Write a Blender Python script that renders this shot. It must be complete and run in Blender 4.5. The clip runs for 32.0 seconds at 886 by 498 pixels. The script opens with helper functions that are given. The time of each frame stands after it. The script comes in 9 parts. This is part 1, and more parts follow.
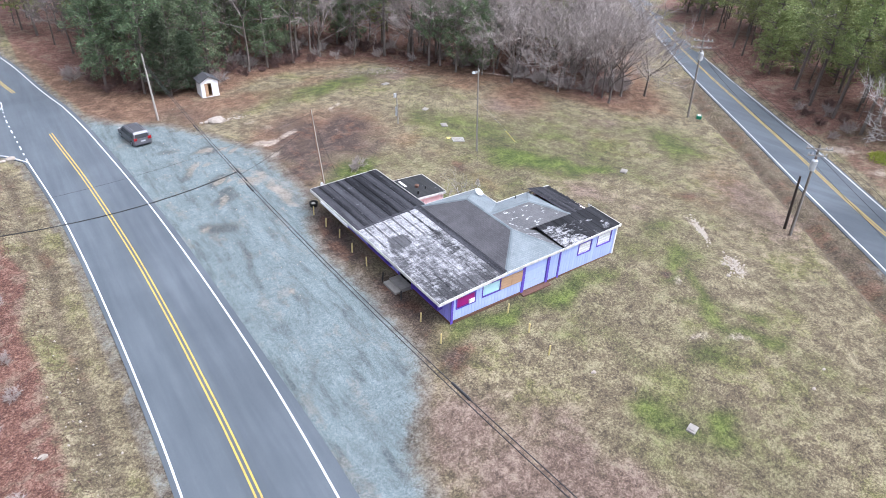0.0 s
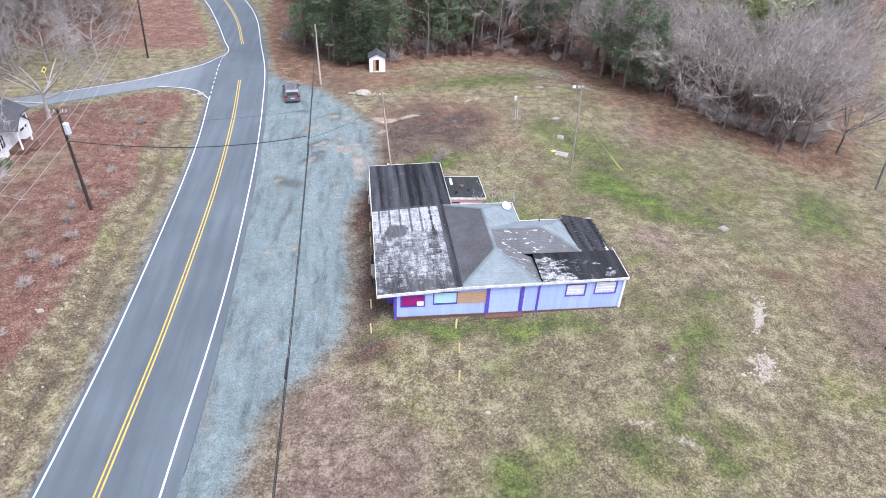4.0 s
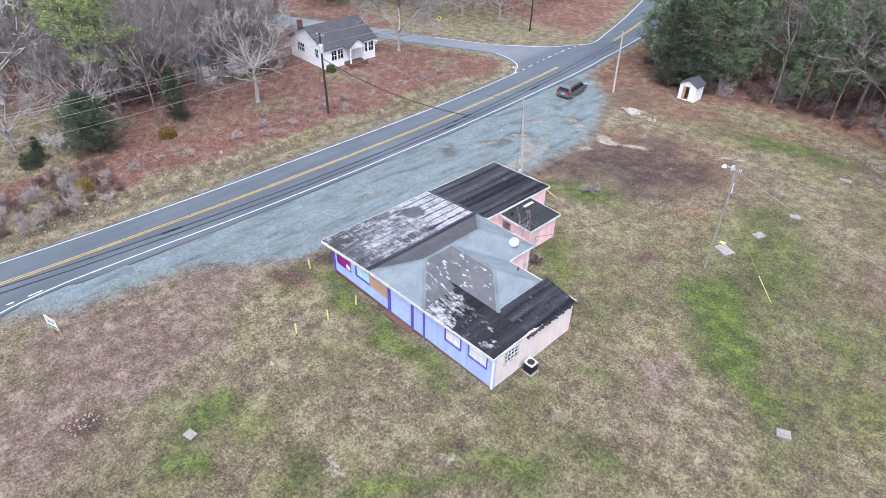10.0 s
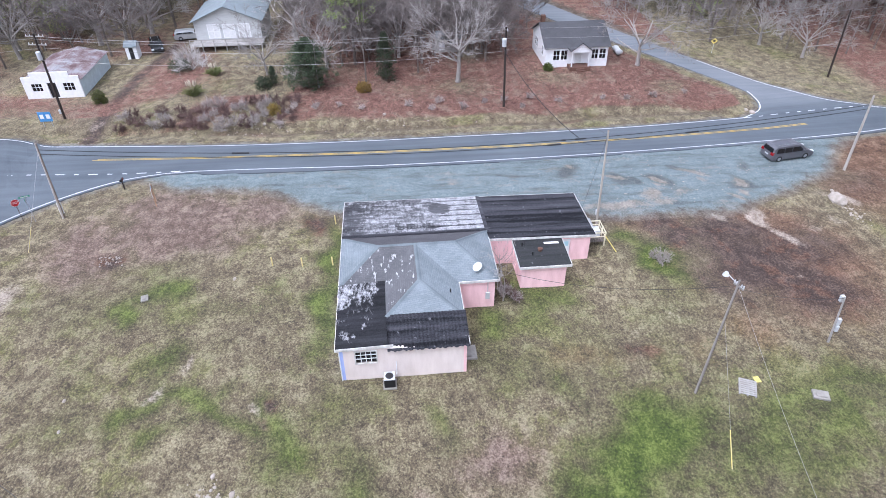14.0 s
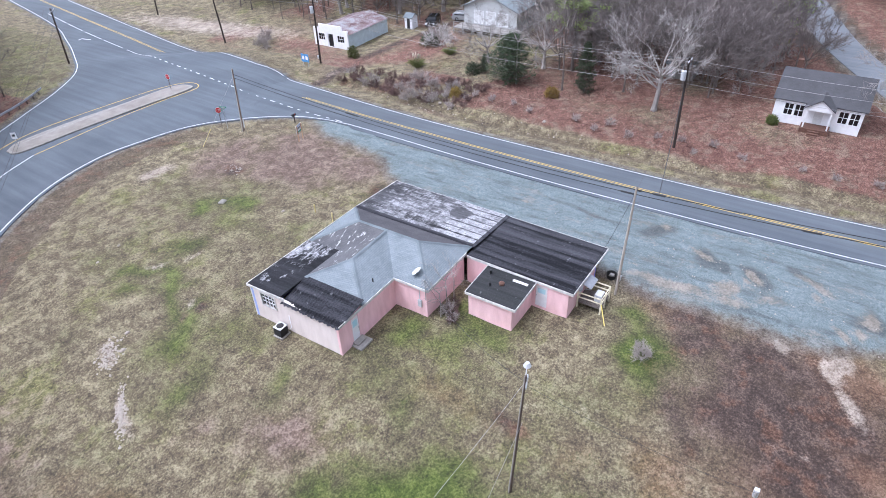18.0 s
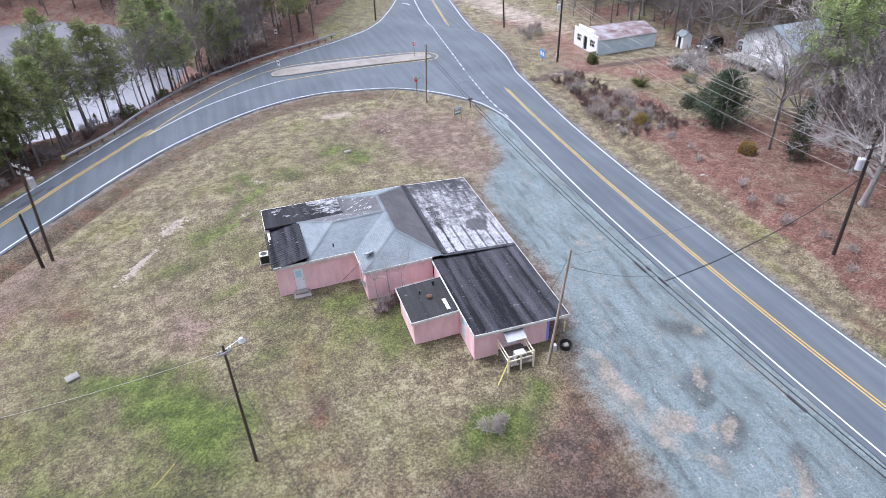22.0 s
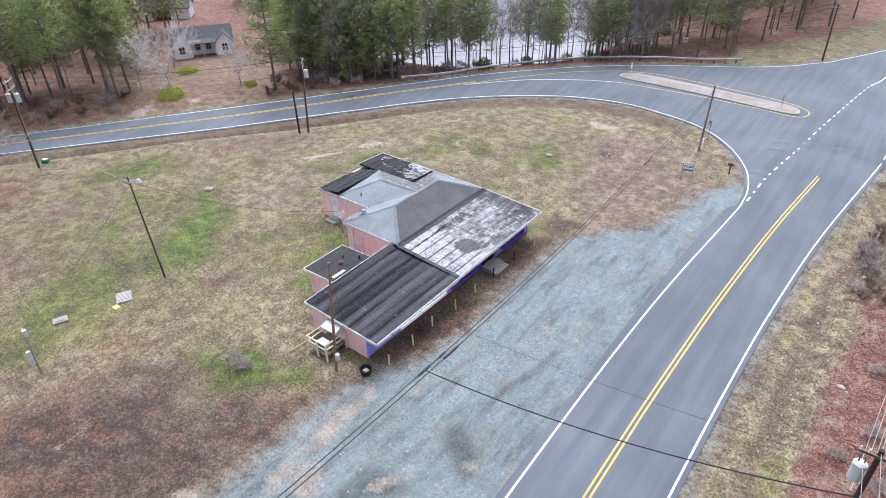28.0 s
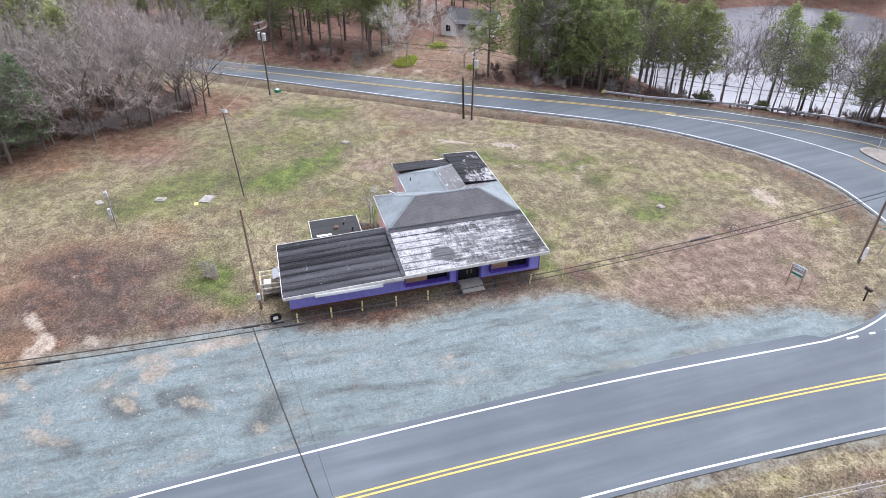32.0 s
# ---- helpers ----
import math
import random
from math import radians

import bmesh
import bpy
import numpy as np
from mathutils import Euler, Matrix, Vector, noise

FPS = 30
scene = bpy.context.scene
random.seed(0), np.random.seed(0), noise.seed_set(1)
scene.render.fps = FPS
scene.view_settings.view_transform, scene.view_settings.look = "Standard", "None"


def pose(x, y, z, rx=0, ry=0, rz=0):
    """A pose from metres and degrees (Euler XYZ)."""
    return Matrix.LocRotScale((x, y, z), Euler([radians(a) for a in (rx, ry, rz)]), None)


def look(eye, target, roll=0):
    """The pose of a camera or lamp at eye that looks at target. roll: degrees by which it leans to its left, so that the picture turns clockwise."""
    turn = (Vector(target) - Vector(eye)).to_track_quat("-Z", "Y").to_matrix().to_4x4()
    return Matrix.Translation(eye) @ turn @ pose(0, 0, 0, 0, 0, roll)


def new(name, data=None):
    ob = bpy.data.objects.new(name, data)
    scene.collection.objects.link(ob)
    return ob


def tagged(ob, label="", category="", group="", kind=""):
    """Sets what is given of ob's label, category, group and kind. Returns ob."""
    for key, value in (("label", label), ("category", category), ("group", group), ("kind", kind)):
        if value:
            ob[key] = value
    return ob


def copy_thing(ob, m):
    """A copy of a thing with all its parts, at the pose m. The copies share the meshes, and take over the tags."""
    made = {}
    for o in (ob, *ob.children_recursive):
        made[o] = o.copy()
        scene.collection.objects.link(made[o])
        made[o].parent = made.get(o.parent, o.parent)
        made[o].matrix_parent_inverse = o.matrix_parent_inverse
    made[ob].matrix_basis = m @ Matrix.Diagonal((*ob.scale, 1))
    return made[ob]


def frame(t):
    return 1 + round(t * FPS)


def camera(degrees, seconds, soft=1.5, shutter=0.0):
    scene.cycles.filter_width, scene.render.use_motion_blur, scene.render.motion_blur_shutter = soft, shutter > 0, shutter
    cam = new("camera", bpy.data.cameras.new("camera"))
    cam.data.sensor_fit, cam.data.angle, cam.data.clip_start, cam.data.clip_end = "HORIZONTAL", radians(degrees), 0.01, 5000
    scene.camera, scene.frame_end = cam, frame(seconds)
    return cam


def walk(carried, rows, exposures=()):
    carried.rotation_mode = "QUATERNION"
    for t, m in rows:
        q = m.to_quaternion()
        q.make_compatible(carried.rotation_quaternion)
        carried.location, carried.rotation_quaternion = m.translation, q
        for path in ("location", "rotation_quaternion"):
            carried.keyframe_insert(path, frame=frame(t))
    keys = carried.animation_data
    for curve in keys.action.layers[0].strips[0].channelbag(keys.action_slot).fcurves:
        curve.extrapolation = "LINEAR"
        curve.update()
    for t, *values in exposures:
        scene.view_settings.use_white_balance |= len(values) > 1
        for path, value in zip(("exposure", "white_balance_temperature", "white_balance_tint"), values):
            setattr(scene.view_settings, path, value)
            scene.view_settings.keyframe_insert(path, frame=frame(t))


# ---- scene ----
cam = camera(70.82, 32.0, 0.9)
# seconds, eye, turn (Euler XYZ, degrees)
ROWS = [
    (0.0, 0.21, 2.01, 29.99, 56.68, -2.31, -35.27),
    (0.5, 2.24, 0.63, 30.11, 56.55, -2.34, -32.02),
    (1.0, 4.42, -0.65, 30.22, 56.40, -2.35, -28.65),
    (1.5, 6.66, -1.80, 30.32, 56.27, -2.45, -25.24),
    (2.0, 9.07, -2.80, 30.40, 56.17, -2.48, -21.74),
    (2.5, 11.54, -3.69, 30.49, 56.02, -2.49, -18.15),
    (3.0, 14.14, -4.49, 30.59, 55.86, -2.51, -14.62),
    (3.5, 16.81, -5.04, 30.76, 55.67, -2.49, -10.95),
    (5.5, 28.68, -5.42, 31.25, 54.95, -2.29, 4.84),
    (6.0, 31.53, -5.05, 31.38, 54.76, -2.21, 8.84),
    (6.5, 34.69, -4.47, 31.51, 54.60, -2.11, 13.11),
    (7.0, 37.90, -3.59, 31.65, 54.42, -2.00, 17.43),
    (7.5, 41.05, -2.43, 31.79, 54.27, -1.94, 21.92),
    (8.0, 44.24, -0.99, 31.93, 54.10, -1.80, 26.65),
    (8.5, 47.38, 0.69, 32.01, 53.97, -1.66, 31.33),
    (9.0, 50.34, 2.72, 32.14, 53.81, -1.55, 36.16),
    (9.5, 53.19, 5.07, 32.24, 53.67, -1.42, 41.05),
    (10.0, 55.91, 7.60, 32.35, 53.58, -1.26, 45.94),
    (10.5, 58.29, 10.41, 32.54, 53.36, -1.10, 50.83),
    (11.0, 60.43, 13.32, 32.63, 53.26, -0.97, 55.68),
    (11.5, 62.28, 16.44, 32.75, 53.13, -0.79, 60.54),
    (12.0, 63.84, 19.74, 32.82, 53.05, -0.57, 65.39),
    (12.5, 65.21, 23.20, 32.83, 53.05, -0.23, 70.22),
    (13.0, 66.25, 26.65, 32.86, 53.00, -0.02, 75.02),
    (13.5, 66.95, 30.18, 32.88, 52.94, 0.24, 79.81),
    (14.0, 67.45, 33.75, 32.84, 52.98, 0.47, 84.58),
    (14.5, 67.63, 37.34, 32.77, 53.05, 0.70, 89.32),
    (16.5, 65.12, 51.75, 32.32, 53.58, 1.71, 108.67),
    (17.0, 63.90, 55.02, 32.22, 53.74, 1.80, 113.21),
    (17.5, 62.32, 58.26, 32.08, 53.94, 1.97, 117.90),
    (18.0, 60.50, 61.27, 31.96, 54.08, 2.02, 122.67),
    (18.5, 58.39, 64.14, 31.83, 54.22, 2.09, 127.55),
    (19.0, 56.06, 66.85, 31.66, 54.42, 2.23, 132.31),
    (19.5, 53.50, 69.36, 31.47, 54.58, 2.29, 137.17),
    (20.0, 50.73, 71.65, 31.23, 54.79, 2.34, 141.94),
    (20.5, 47.78, 73.65, 31.12, 54.94, 2.32, 146.74),
    (21.0, 44.71, 75.41, 30.96, 55.17, 2.30, 151.55),
    (21.5, 41.47, 76.91, 30.83, 55.33, 2.29, 156.24),
    (22.0, 38.14, 78.16, 30.71, 55.52, 2.27, 161.04),
    (22.5, 34.71, 79.08, 30.59, 55.67, 2.29, 165.77),
    (23.0, 31.25, 79.78, 30.50, 55.78, 2.24, 170.54),
    (23.5, 27.75, 80.17, 30.39, 55.95, 2.20, 175.24),
    (24.0, 24.21, 80.28, 30.37, 56.02, 2.19, 180.00),
    (24.5, 20.63, 80.13, 30.31, 56.13, 2.16, 184.76),
    (25.0, 17.00, 79.64, 30.21, 56.29, 2.17, 189.61),
    (25.5, 13.47, 78.80, 30.15, 56.36, 2.13, 194.43),
    (27.5, 0.58, 72.96, 29.85, 56.93, 1.56, 213.41),
    (28.0, -2.32, 70.75, 29.78, 57.01, 1.43, 218.26),
    (28.5, -5.06, 68.31, 29.75, 57.10, 1.28, 223.10),
    (29.0, -7.57, 65.65, 29.70, 57.19, 1.11, 227.98),
    (29.5, -9.90, 62.77, 29.66, 57.26, 0.96, 232.89),
    (30.0, -11.99, 59.75, 29.65, 57.30, 0.72, 237.82),
    (30.5, -13.66, 56.74, 29.68, 57.33, 0.54, 242.46),
    (31.0, -14.99, 53.90, 29.70, 57.38, 0.37, 246.63),
    (31.5, -16.08, 51.17, 29.68, 57.37, 0.21, 250.52),
    (32.0, -16.83, 48.60, 29.68, 57.36, 0.03, 254.08),
]
walk(cam, [(t, pose(x, y, z, rx, ry, rz)) for t, x, y, z, rx, ry, rz in ROWS], exposures=[(0.0, 1.2, 5680, 14), (6.0, 1.16, 5640, 14), (9.0, 1.1, 5620, 14), (12.0, 0.96, 5480, 16), (18.0, 0.98, 5480, 17), (23.0, 1.1, 5640, 17), (28.0, 1.17, 5780, 16), (32.0, 1.2, 5880, 15)])

# ---- world and sun: a bright overcast winter sky ----
world = bpy.data.worlds.new("overcast_sky")
scene.world = world
world.use_nodes = True
wn, wl = world.node_tree.nodes, world.node_tree.links
wn.clear()
sky = wn.new("ShaderNodeTexSky")
sky.sky_type, sky.sun_disc = "NISHITA", False
sky.sun_elevation, sky.sun_rotation = radians(65), radians(140)
sky.air_density, sky.dust_density, sky.ozone_density = 1.0, 8.0, 1.0
pale = wn.new("ShaderNodeHueSaturation")
pale.inputs["Saturation"].default_value = 0.3
back = wn.new("ShaderNodeBackground")
back.inputs["Strength"].default_value = 0.15
wout = wn.new("ShaderNodeOutputWorld")
wl.new(sky.outputs[0], pale.inputs["Color"])
wl.new(pale.outputs[0], back.inputs["Color"])
wl.new(back.outputs[0], wout.inputs["Surface"])
sun = new("sun", bpy.data.lights.new("sun", "SUN"))
sun.data.energy, sun.data.angle, sun.data.color = 0.4, radians(120), (1.0, 0.98, 0.96)
sun.matrix_world = look((0, 0, 60), (-17, 20, -8))

# ---- materials ----


def mat(name, rough=0.8, metal=0.0):
    m = bpy.data.materials.new(name)
    m.use_nodes = True
    b = m.node_tree.nodes["Principled BSDF"]
    b.inputs["Roughness"].default_value, b.inputs["Metallic"].default_value = rough, metal
    return m, b


def node(m, kind, **sockets):
    n = m.node_tree.nodes.new("ShaderNode" + kind)
    for key, value in sockets.items():
        put(m, n, key.replace("_", " "), value)
    return n


def put(m, n, key, value):
    key = int(key[1:]) if key[0] == "i" and key[1:].isdigit() else key
    s = n.inputs[key]
    if isinstance(value, bpy.types.NodeSocket):
        m.node_tree.links.new(value, s)
    else:
        s.default_value = value


def coords(m, world_space):
    return node(m, "NewGeometry").outputs["Position"] if world_space else node(m, "TexCoord").outputs["Object"]


def noise_out(m, co, scale, detail=4.0, stretch=None, rough=0.55):
    if stretch:
        mp = node(m, "Mapping", Vector=co, Scale=stretch)
        co = mp.outputs[0]
    n = node(m, "TexNoise", Vector=co, Scale=scale, Detail=detail, Roughness=rough)
    return n.outputs["Fac"]


def ramp(m, fac, *stops):
    r = node(m, "ValToRGB", Fac=fac)
    e = r.color_ramp.elements
    while len(e) < len(stops):
        e.new(0.5)
    for el, (pos, col) in zip(e, stops):
        el.position, el.color = pos, (*col, 1) if len(col) == 3 else col
    return r.outputs["Color"]


def mth(m, op, a, b=0.0, clamp=False):
    n = node(m, "Math")
    n.operation, n.use_clamp = op, clamp
    put(m, n, "i0", a)
    put(m, n, "i1", b)
    return n.outputs[0]


def step(m, v, lo, hi):
    n = node(m, "MapRange")
    n.interpolation_type = "SMOOTHSTEP"
    put(m, n, "Value", v)
    n.inputs["From Min"].default_value, n.inputs["From Max"].default_value = lo, hi
    return n.outputs["Result"]


def blend(m, fac, a, b):
    n = node(m, "Mix")
    n.data_type = "RGBA"
    put(m, n, "i0", fac)
    for s, v in ((n.inputs[6], a), (n.inputs[7], b)):
        if isinstance(v, bpy.types.NodeSocket):
            m.node_tree.links.new(v, s)
        else:
            s.default_value = (*v, 1)
    return n.outputs[2]


def bump(m, b, height, strength=0.5, dist=0.02):
    n = node(m, "Bump", Height=height, Strength=strength, Distance=dist)
    m.node_tree.links.new(n.outputs[0], b.inputs["Normal"])


def plain(name, c1, c2=None, scale=6.0, rough=0.75, metal=0.0, bump_by=0.3, stretch=None, vary=0.0, world_space=False, fine=60.0, dist=0.01):
    """Two-scale mottled surface: broad stains from c1 to c2 and a fine grain."""
    m, b = mat(name, rough, metal)
    c2 = c2 or tuple(0.72 * v for v in c1)
    co = coords(m, world_space)
    broad, grain = noise_out(m, co, scale, 5, stretch), noise_out(m, co, fine, 3, stretch)
    f = mth(m, "ADD", mth(m, "MULTIPLY", broad, 0.7), mth(m, "MULTIPLY", grain, 0.3))
    col = ramp(m, f, (0.32, c2), (0.66, c1))
    if vary:
        rnd = node(m, "ObjectInfo").outputs["Random"]
        hs = node(m, "HueSaturation", Color=col, Value=mth(m, "ADD", mth(m, "MULTIPLY", rnd, vary), 1 - vary / 2))
        col = hs.outputs[0]
    m.node_tree.links.new(col, b.inputs["Base Color"])
    if bump_by:
        bump(m, b, f, bump_by, dist)
    return m


M = {}
M["white_paint"] = plain("white_paint", (0.86, 0.86, 0.87), (0.74, 0.74, 0.74), 2.5, 0.6)
M["fascia"] = plain("weathered_white_fascia", (0.76, 0.75, 0.72), (0.42, 0.4, 0.37), 3.0, 0.65)
M["pink"] = plain("pink_painted_block", (0.94, 0.64, 0.65), (0.76, 0.48, 0.48), 1.4, 0.8, fine=24, stretch=(1.6, 1.6, 0.45))
M["cream"] = plain("cream_painted_wall", (0.8, 0.71, 0.66), (0.66, 0.57, 0.52), 1.1, 0.8, fine=24, stretch=(1.6, 1.6, 0.4))
M["lavender"] = plain("lavender_painted_boards", (0.45, 0.54, 0.9), (0.35, 0.43, 0.76), 2.0, 0.7, stretch=(3, 3, 0.6), vary=0.14)
M["violet"] = plain("violet_painted_boards", (0.36, 0.34, 0.84), (0.26, 0.24, 0.7), 2.0, 0.7, stretch=(3, 3, 0.6), vary=0.15)
M["violet_trim"] = plain("violet_trim", (0.13, 0.08, 0.5), (0.09, 0.05, 0.34), 4, 0.6)
M["magenta"] = plain("magenta_panel", (0.36, 0.01, 0.2), (0.26, 0.01, 0.15), 3, 0.5)
M["aqua"] = plain("pale_aqua_panel", (0.5, 0.74, 0.8), (0.42, 0.66, 0.74), 3, 0.5)
M["ice_blue"] = plain("ice_blue_block_paint", (0.62, 0.72, 0.76), (0.48, 0.56, 0.6), 1.5, 0.7)
M["plywood"] = plain("weathered_plywood", (0.5, 0.33, 0.2), (0.36, 0.22, 0.13), 2, 0.8, stretch=(0.5, 1, 6))
M["brick"] = plain("red_brown_foundation", (0.15, 0.075, 0.05), (0.075, 0.04, 0.03), 5, 0.9)
M["dark_glass"] = plain("dark_glass", (0.012, 0.014, 0.017), (0.008, 0.009, 0.011), 2, 0.12, bump_by=0)
M["blind"] = plain("white_blind", (0.74, 0.74, 0.73), (0.58, 0.58, 0.57), 3, 0.6)
M["dark_pole"] = plain("dark_creosote_wood", (0.045, 0.032, 0.027), (0.022, 0.017, 0.015), 1.2, 0.9, stretch=(8, 8, 0.4))
M["bleached"] = plain("bleached_crossarm", (0.358, 0.345, 0.325), (0.234, 0.215, 0.195), 3, 0.85)


def pole_wood(name, dark_side, pale_side, toward):
    """Old pole timber: brown, and pale grey on the faces turned toward the given direction."""
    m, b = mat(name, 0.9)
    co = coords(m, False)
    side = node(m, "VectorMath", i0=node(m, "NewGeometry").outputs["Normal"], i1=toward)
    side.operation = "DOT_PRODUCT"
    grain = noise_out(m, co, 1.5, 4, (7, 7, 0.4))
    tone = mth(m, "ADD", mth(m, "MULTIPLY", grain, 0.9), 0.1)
    dark = ramp(m, tone, (0.35, tuple(0.55 * v for v in dark_side)), (0.7, dark_side))
    pale = ramp(m, tone, (0.35, tuple(0.6 * v for v in pale_side)), (0.7, pale_side))
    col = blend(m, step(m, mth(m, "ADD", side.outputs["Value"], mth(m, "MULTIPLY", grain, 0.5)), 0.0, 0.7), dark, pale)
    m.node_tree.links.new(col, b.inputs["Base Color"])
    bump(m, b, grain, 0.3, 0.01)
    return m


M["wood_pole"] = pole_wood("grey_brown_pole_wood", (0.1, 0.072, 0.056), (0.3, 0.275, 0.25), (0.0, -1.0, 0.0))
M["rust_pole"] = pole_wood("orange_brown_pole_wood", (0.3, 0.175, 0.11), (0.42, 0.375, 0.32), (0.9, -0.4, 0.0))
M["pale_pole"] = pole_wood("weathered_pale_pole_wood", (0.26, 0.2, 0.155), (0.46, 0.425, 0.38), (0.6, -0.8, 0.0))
M["steel"] = plain("galvanised_steel", (0.5, 0.51, 0.53), (0.36, 0.37, 0.39), 4, 0.42, 0.7)
M["grey_enamel"] = plain("grey_enamel", (0.55, 0.57, 0.58), (0.42, 0.43, 0.44), 4, 0.45)
M["cable"] = plain("black_cable", (0.015, 0.015, 0.016), None, 5, 0.6, bump_by=0)
M["wire"] = plain("dull_wire", (0.4, 0.39, 0.38), None, 5, 0.5, 0.6, bump_by=0)
M["yellow"] = plain("pale_yellow_paint", (0.72, 0.6, 0.26), (0.5, 0.4, 0.18), 6, 0.6)
M["cream_rail"] = plain("cream_rail_paint", (0.82, 0.77, 0.6), (0.64, 0.57, 0.4), 6, 0.6)
M["plume"] = plain("cream_seed_plumes", (0.55, 0.49, 0.38), (0.38, 0.33, 0.25), 5, 0.9)
M["siding"] = plain("pale_grey_siding", (0.56, 0.57, 0.56), (0.44, 0.45, 0.44), 2, 0.7, stretch=(0.6, 0.6, 5))
M["bright_yellow"] = plain("yellow_guard", (0.68, 0.56, 0.16), (0.5, 0.4, 0.1), 6, 0.5)
M["concrete"] = plain("concrete", (0.293, 0.275, 0.248), (0.191, 0.178, 0.16), 3, 0.9, fine=40)
M["tar"] = plain("dark_tar", (0.022, 0.024, 0.028), (0.04, 0.043, 0.05), 3, 0.6)
M["red"] = plain("red_enamel", (0.5, 0.02, 0.03), None, 4, 0.4)
M["green_sign"] = plain("green_sign", (0.02, 0.22, 0.13), None, 4, 0.45)
M["blue_sign"] = plain("blue_sign", (0.08, 0.28, 0.6), None, 4, 0.45)
M["rubber"] = plain("black_rubber", (0.02, 0.02, 0.02), (0.012, 0.012, 0.012), 8, 0.85)
M["black"] = plain("black_plastic", (0.018, 0.018, 0.02), None, 6, 0.5)
M["van_paint"] = plain("grey_metallic_paint", (0.15, 0.15, 0.165), (0.12, 0.12, 0.135), 2, 0.3, 0.4, bump_by=0)
M["silver_paint"] = plain("silver_metallic_paint", (0.5, 0.51, 0.52), (0.44, 0.45, 0.46), 2, 0.3, 0.5, bump_by=0)
M["black_paint"] = plain("black_car_paint", (0.012, 0.013, 0.015), None, 2, 0.2, bump_by=0)
M["tail_light"] = plain("red_lamp_glass", (0.35, 0.01, 0.015), None, 5, 0.2, bump_by=0)
M["head_light"] = plain("clear_lamp_glass", (0.7, 0.72, 0.74), None, 5, 0.1, bump_by=0)
M["plate"] = plain("pale_plate", (0.6, 0.62, 0.64), None, 5, 0.4, bump_by=0)
M["bark"] = plain("grey_brown_bark", (0.2, 0.17, 0.15), (0.095, 0.077, 0.066), 2.5, 0.95, stretch=(2.3, 2.3, 0.461), vary=0.4)
M["pale_bark"] = plain("pale_grey_bark", (0.386, 0.358, 0.331), (0.22, 0.193, 0.174), 1.5, 0.95, stretch=(2.75, 2.75, 0.734), vary=0.3)
M["twig"] = plain("grey_twigs", (0.23, 0.2, 0.187), (0.14, 0.117, 0.107), 1.0, 0.95, bump_by=0, vary=0.35)
M["pale_twig"] = plain("pale_twigs", (0.358, 0.334, 0.312), (0.233, 0.21, 0.194), 1.0, 0.95, bump_by=0, vary=0.3)
M["grey_twig"] = plain("grey_brown_twigs", (0.4, 0.355, 0.33), (0.26, 0.222, 0.202), 1.0, 0.95, bump_by=0, vary=0.3)
M["white_twig"] = plain("whitish_twigs", (0.6, 0.57, 0.54), (0.4, 0.37, 0.35), 1.0, 0.95, bump_by=0, vary=0.2)
M["red_twig"] = plain("red_brown_stems", (0.17, 0.108, 0.095), (0.1, 0.06, 0.053), 1.0, 0.95, bump_by=0, vary=0.5)
M["grey_rubble"] = plain("grey_rubble", (0.3, 0.27, 0.24), (0.16, 0.14, 0.12), 3, 0.9)
M["rock"] = plain("pale_quartz_rock", (0.39, 0.351, 0.305), (0.247, 0.208, 0.169), 3, 0.9)
M["island"] = plain("stained_concrete_island", (0.262, 0.241, 0.215), (0.168, 0.147, 0.126), 0.7, 0.9, fine=12, world_space=True)


def needles(name, c1, c2):
    m, b = mat(name, 0.7)
    g = node(m, "NewGeometry")
    rnd = node(m, "ObjectInfo").outputs["Random"]
    col = ramp(m, g.outputs["Random Per Island"], (0.0, c2), (1.0, c1))
    broad = noise_out(m, coords(m, False), 0.45, 3)
    v = mth(m, "ADD", mth(m, "MULTIPLY", rnd, 0.45), mth(m, "MULTIPLY", broad, 0.9))
    hs = node(m, "HueSaturation", Color=col, Value=mth(m, "ADD", v, 0.35), Hue=mth(m, "ADD", mth(m, "MULTIPLY", rnd, 0.03), 0.483))
    m.node_tree.links.new(hs.outputs[0], b.inputs["Base Color"])
    thin = node(m, "BsdfTranslucent", Color=hs.outputs[0])
    both = node(m, "MixShader", Fac=0.35)
    m.node_tree.links.new(b.outputs[0], both.inputs[1])
    m.node_tree.links.new(thin.outputs[0], both.inputs[2])
    m.node_tree.links.new(both.outputs[0], m.node_tree.nodes["Material Output"].inputs["Surface"])
    return m


M["pine"] = needles("pine_needles", (0.35, 0.385, 0.15), (0.14, 0.185, 0.068))
M["dark_pine"] = needles("dark_pine_needles", (0.21, 0.27, 0.145), (0.085, 0.13, 0.07))
M["lime_leaf"] = needles("lime_shrub_leaves", (0.34, 0.38, 0.05), (0.2, 0.24, 0.03))
M["reed"] = needles("arching_reed_blades", (0.26, 0.28, 0.1), (0.12, 0.15, 0.05))
M["cedar"] = needles("cedar_foliage", (0.085, 0.111, 0.0595), (0.034, 0.051, 0.0272))
M["grass_blade"] = needles("dry_grass_blades", (0.191, 0.159, 0.0955), (0.091, 0.0774, 0.041))
M["green_blade"] = needles("green_grass_blades", (0.0728, 0.0975, 0.0292), (0.0341, 0.0585, 0.0146))
M["brush_stem"] = needles("red_brown_brush", (0.137, 0.0728, 0.0592), (0.0592, 0.0296, 0.025))
M["shrub_leaf"] = needles("evergreen_shrub_leaves", (0.14, 0.15, 0.04), (0.05, 0.07, 0.02))
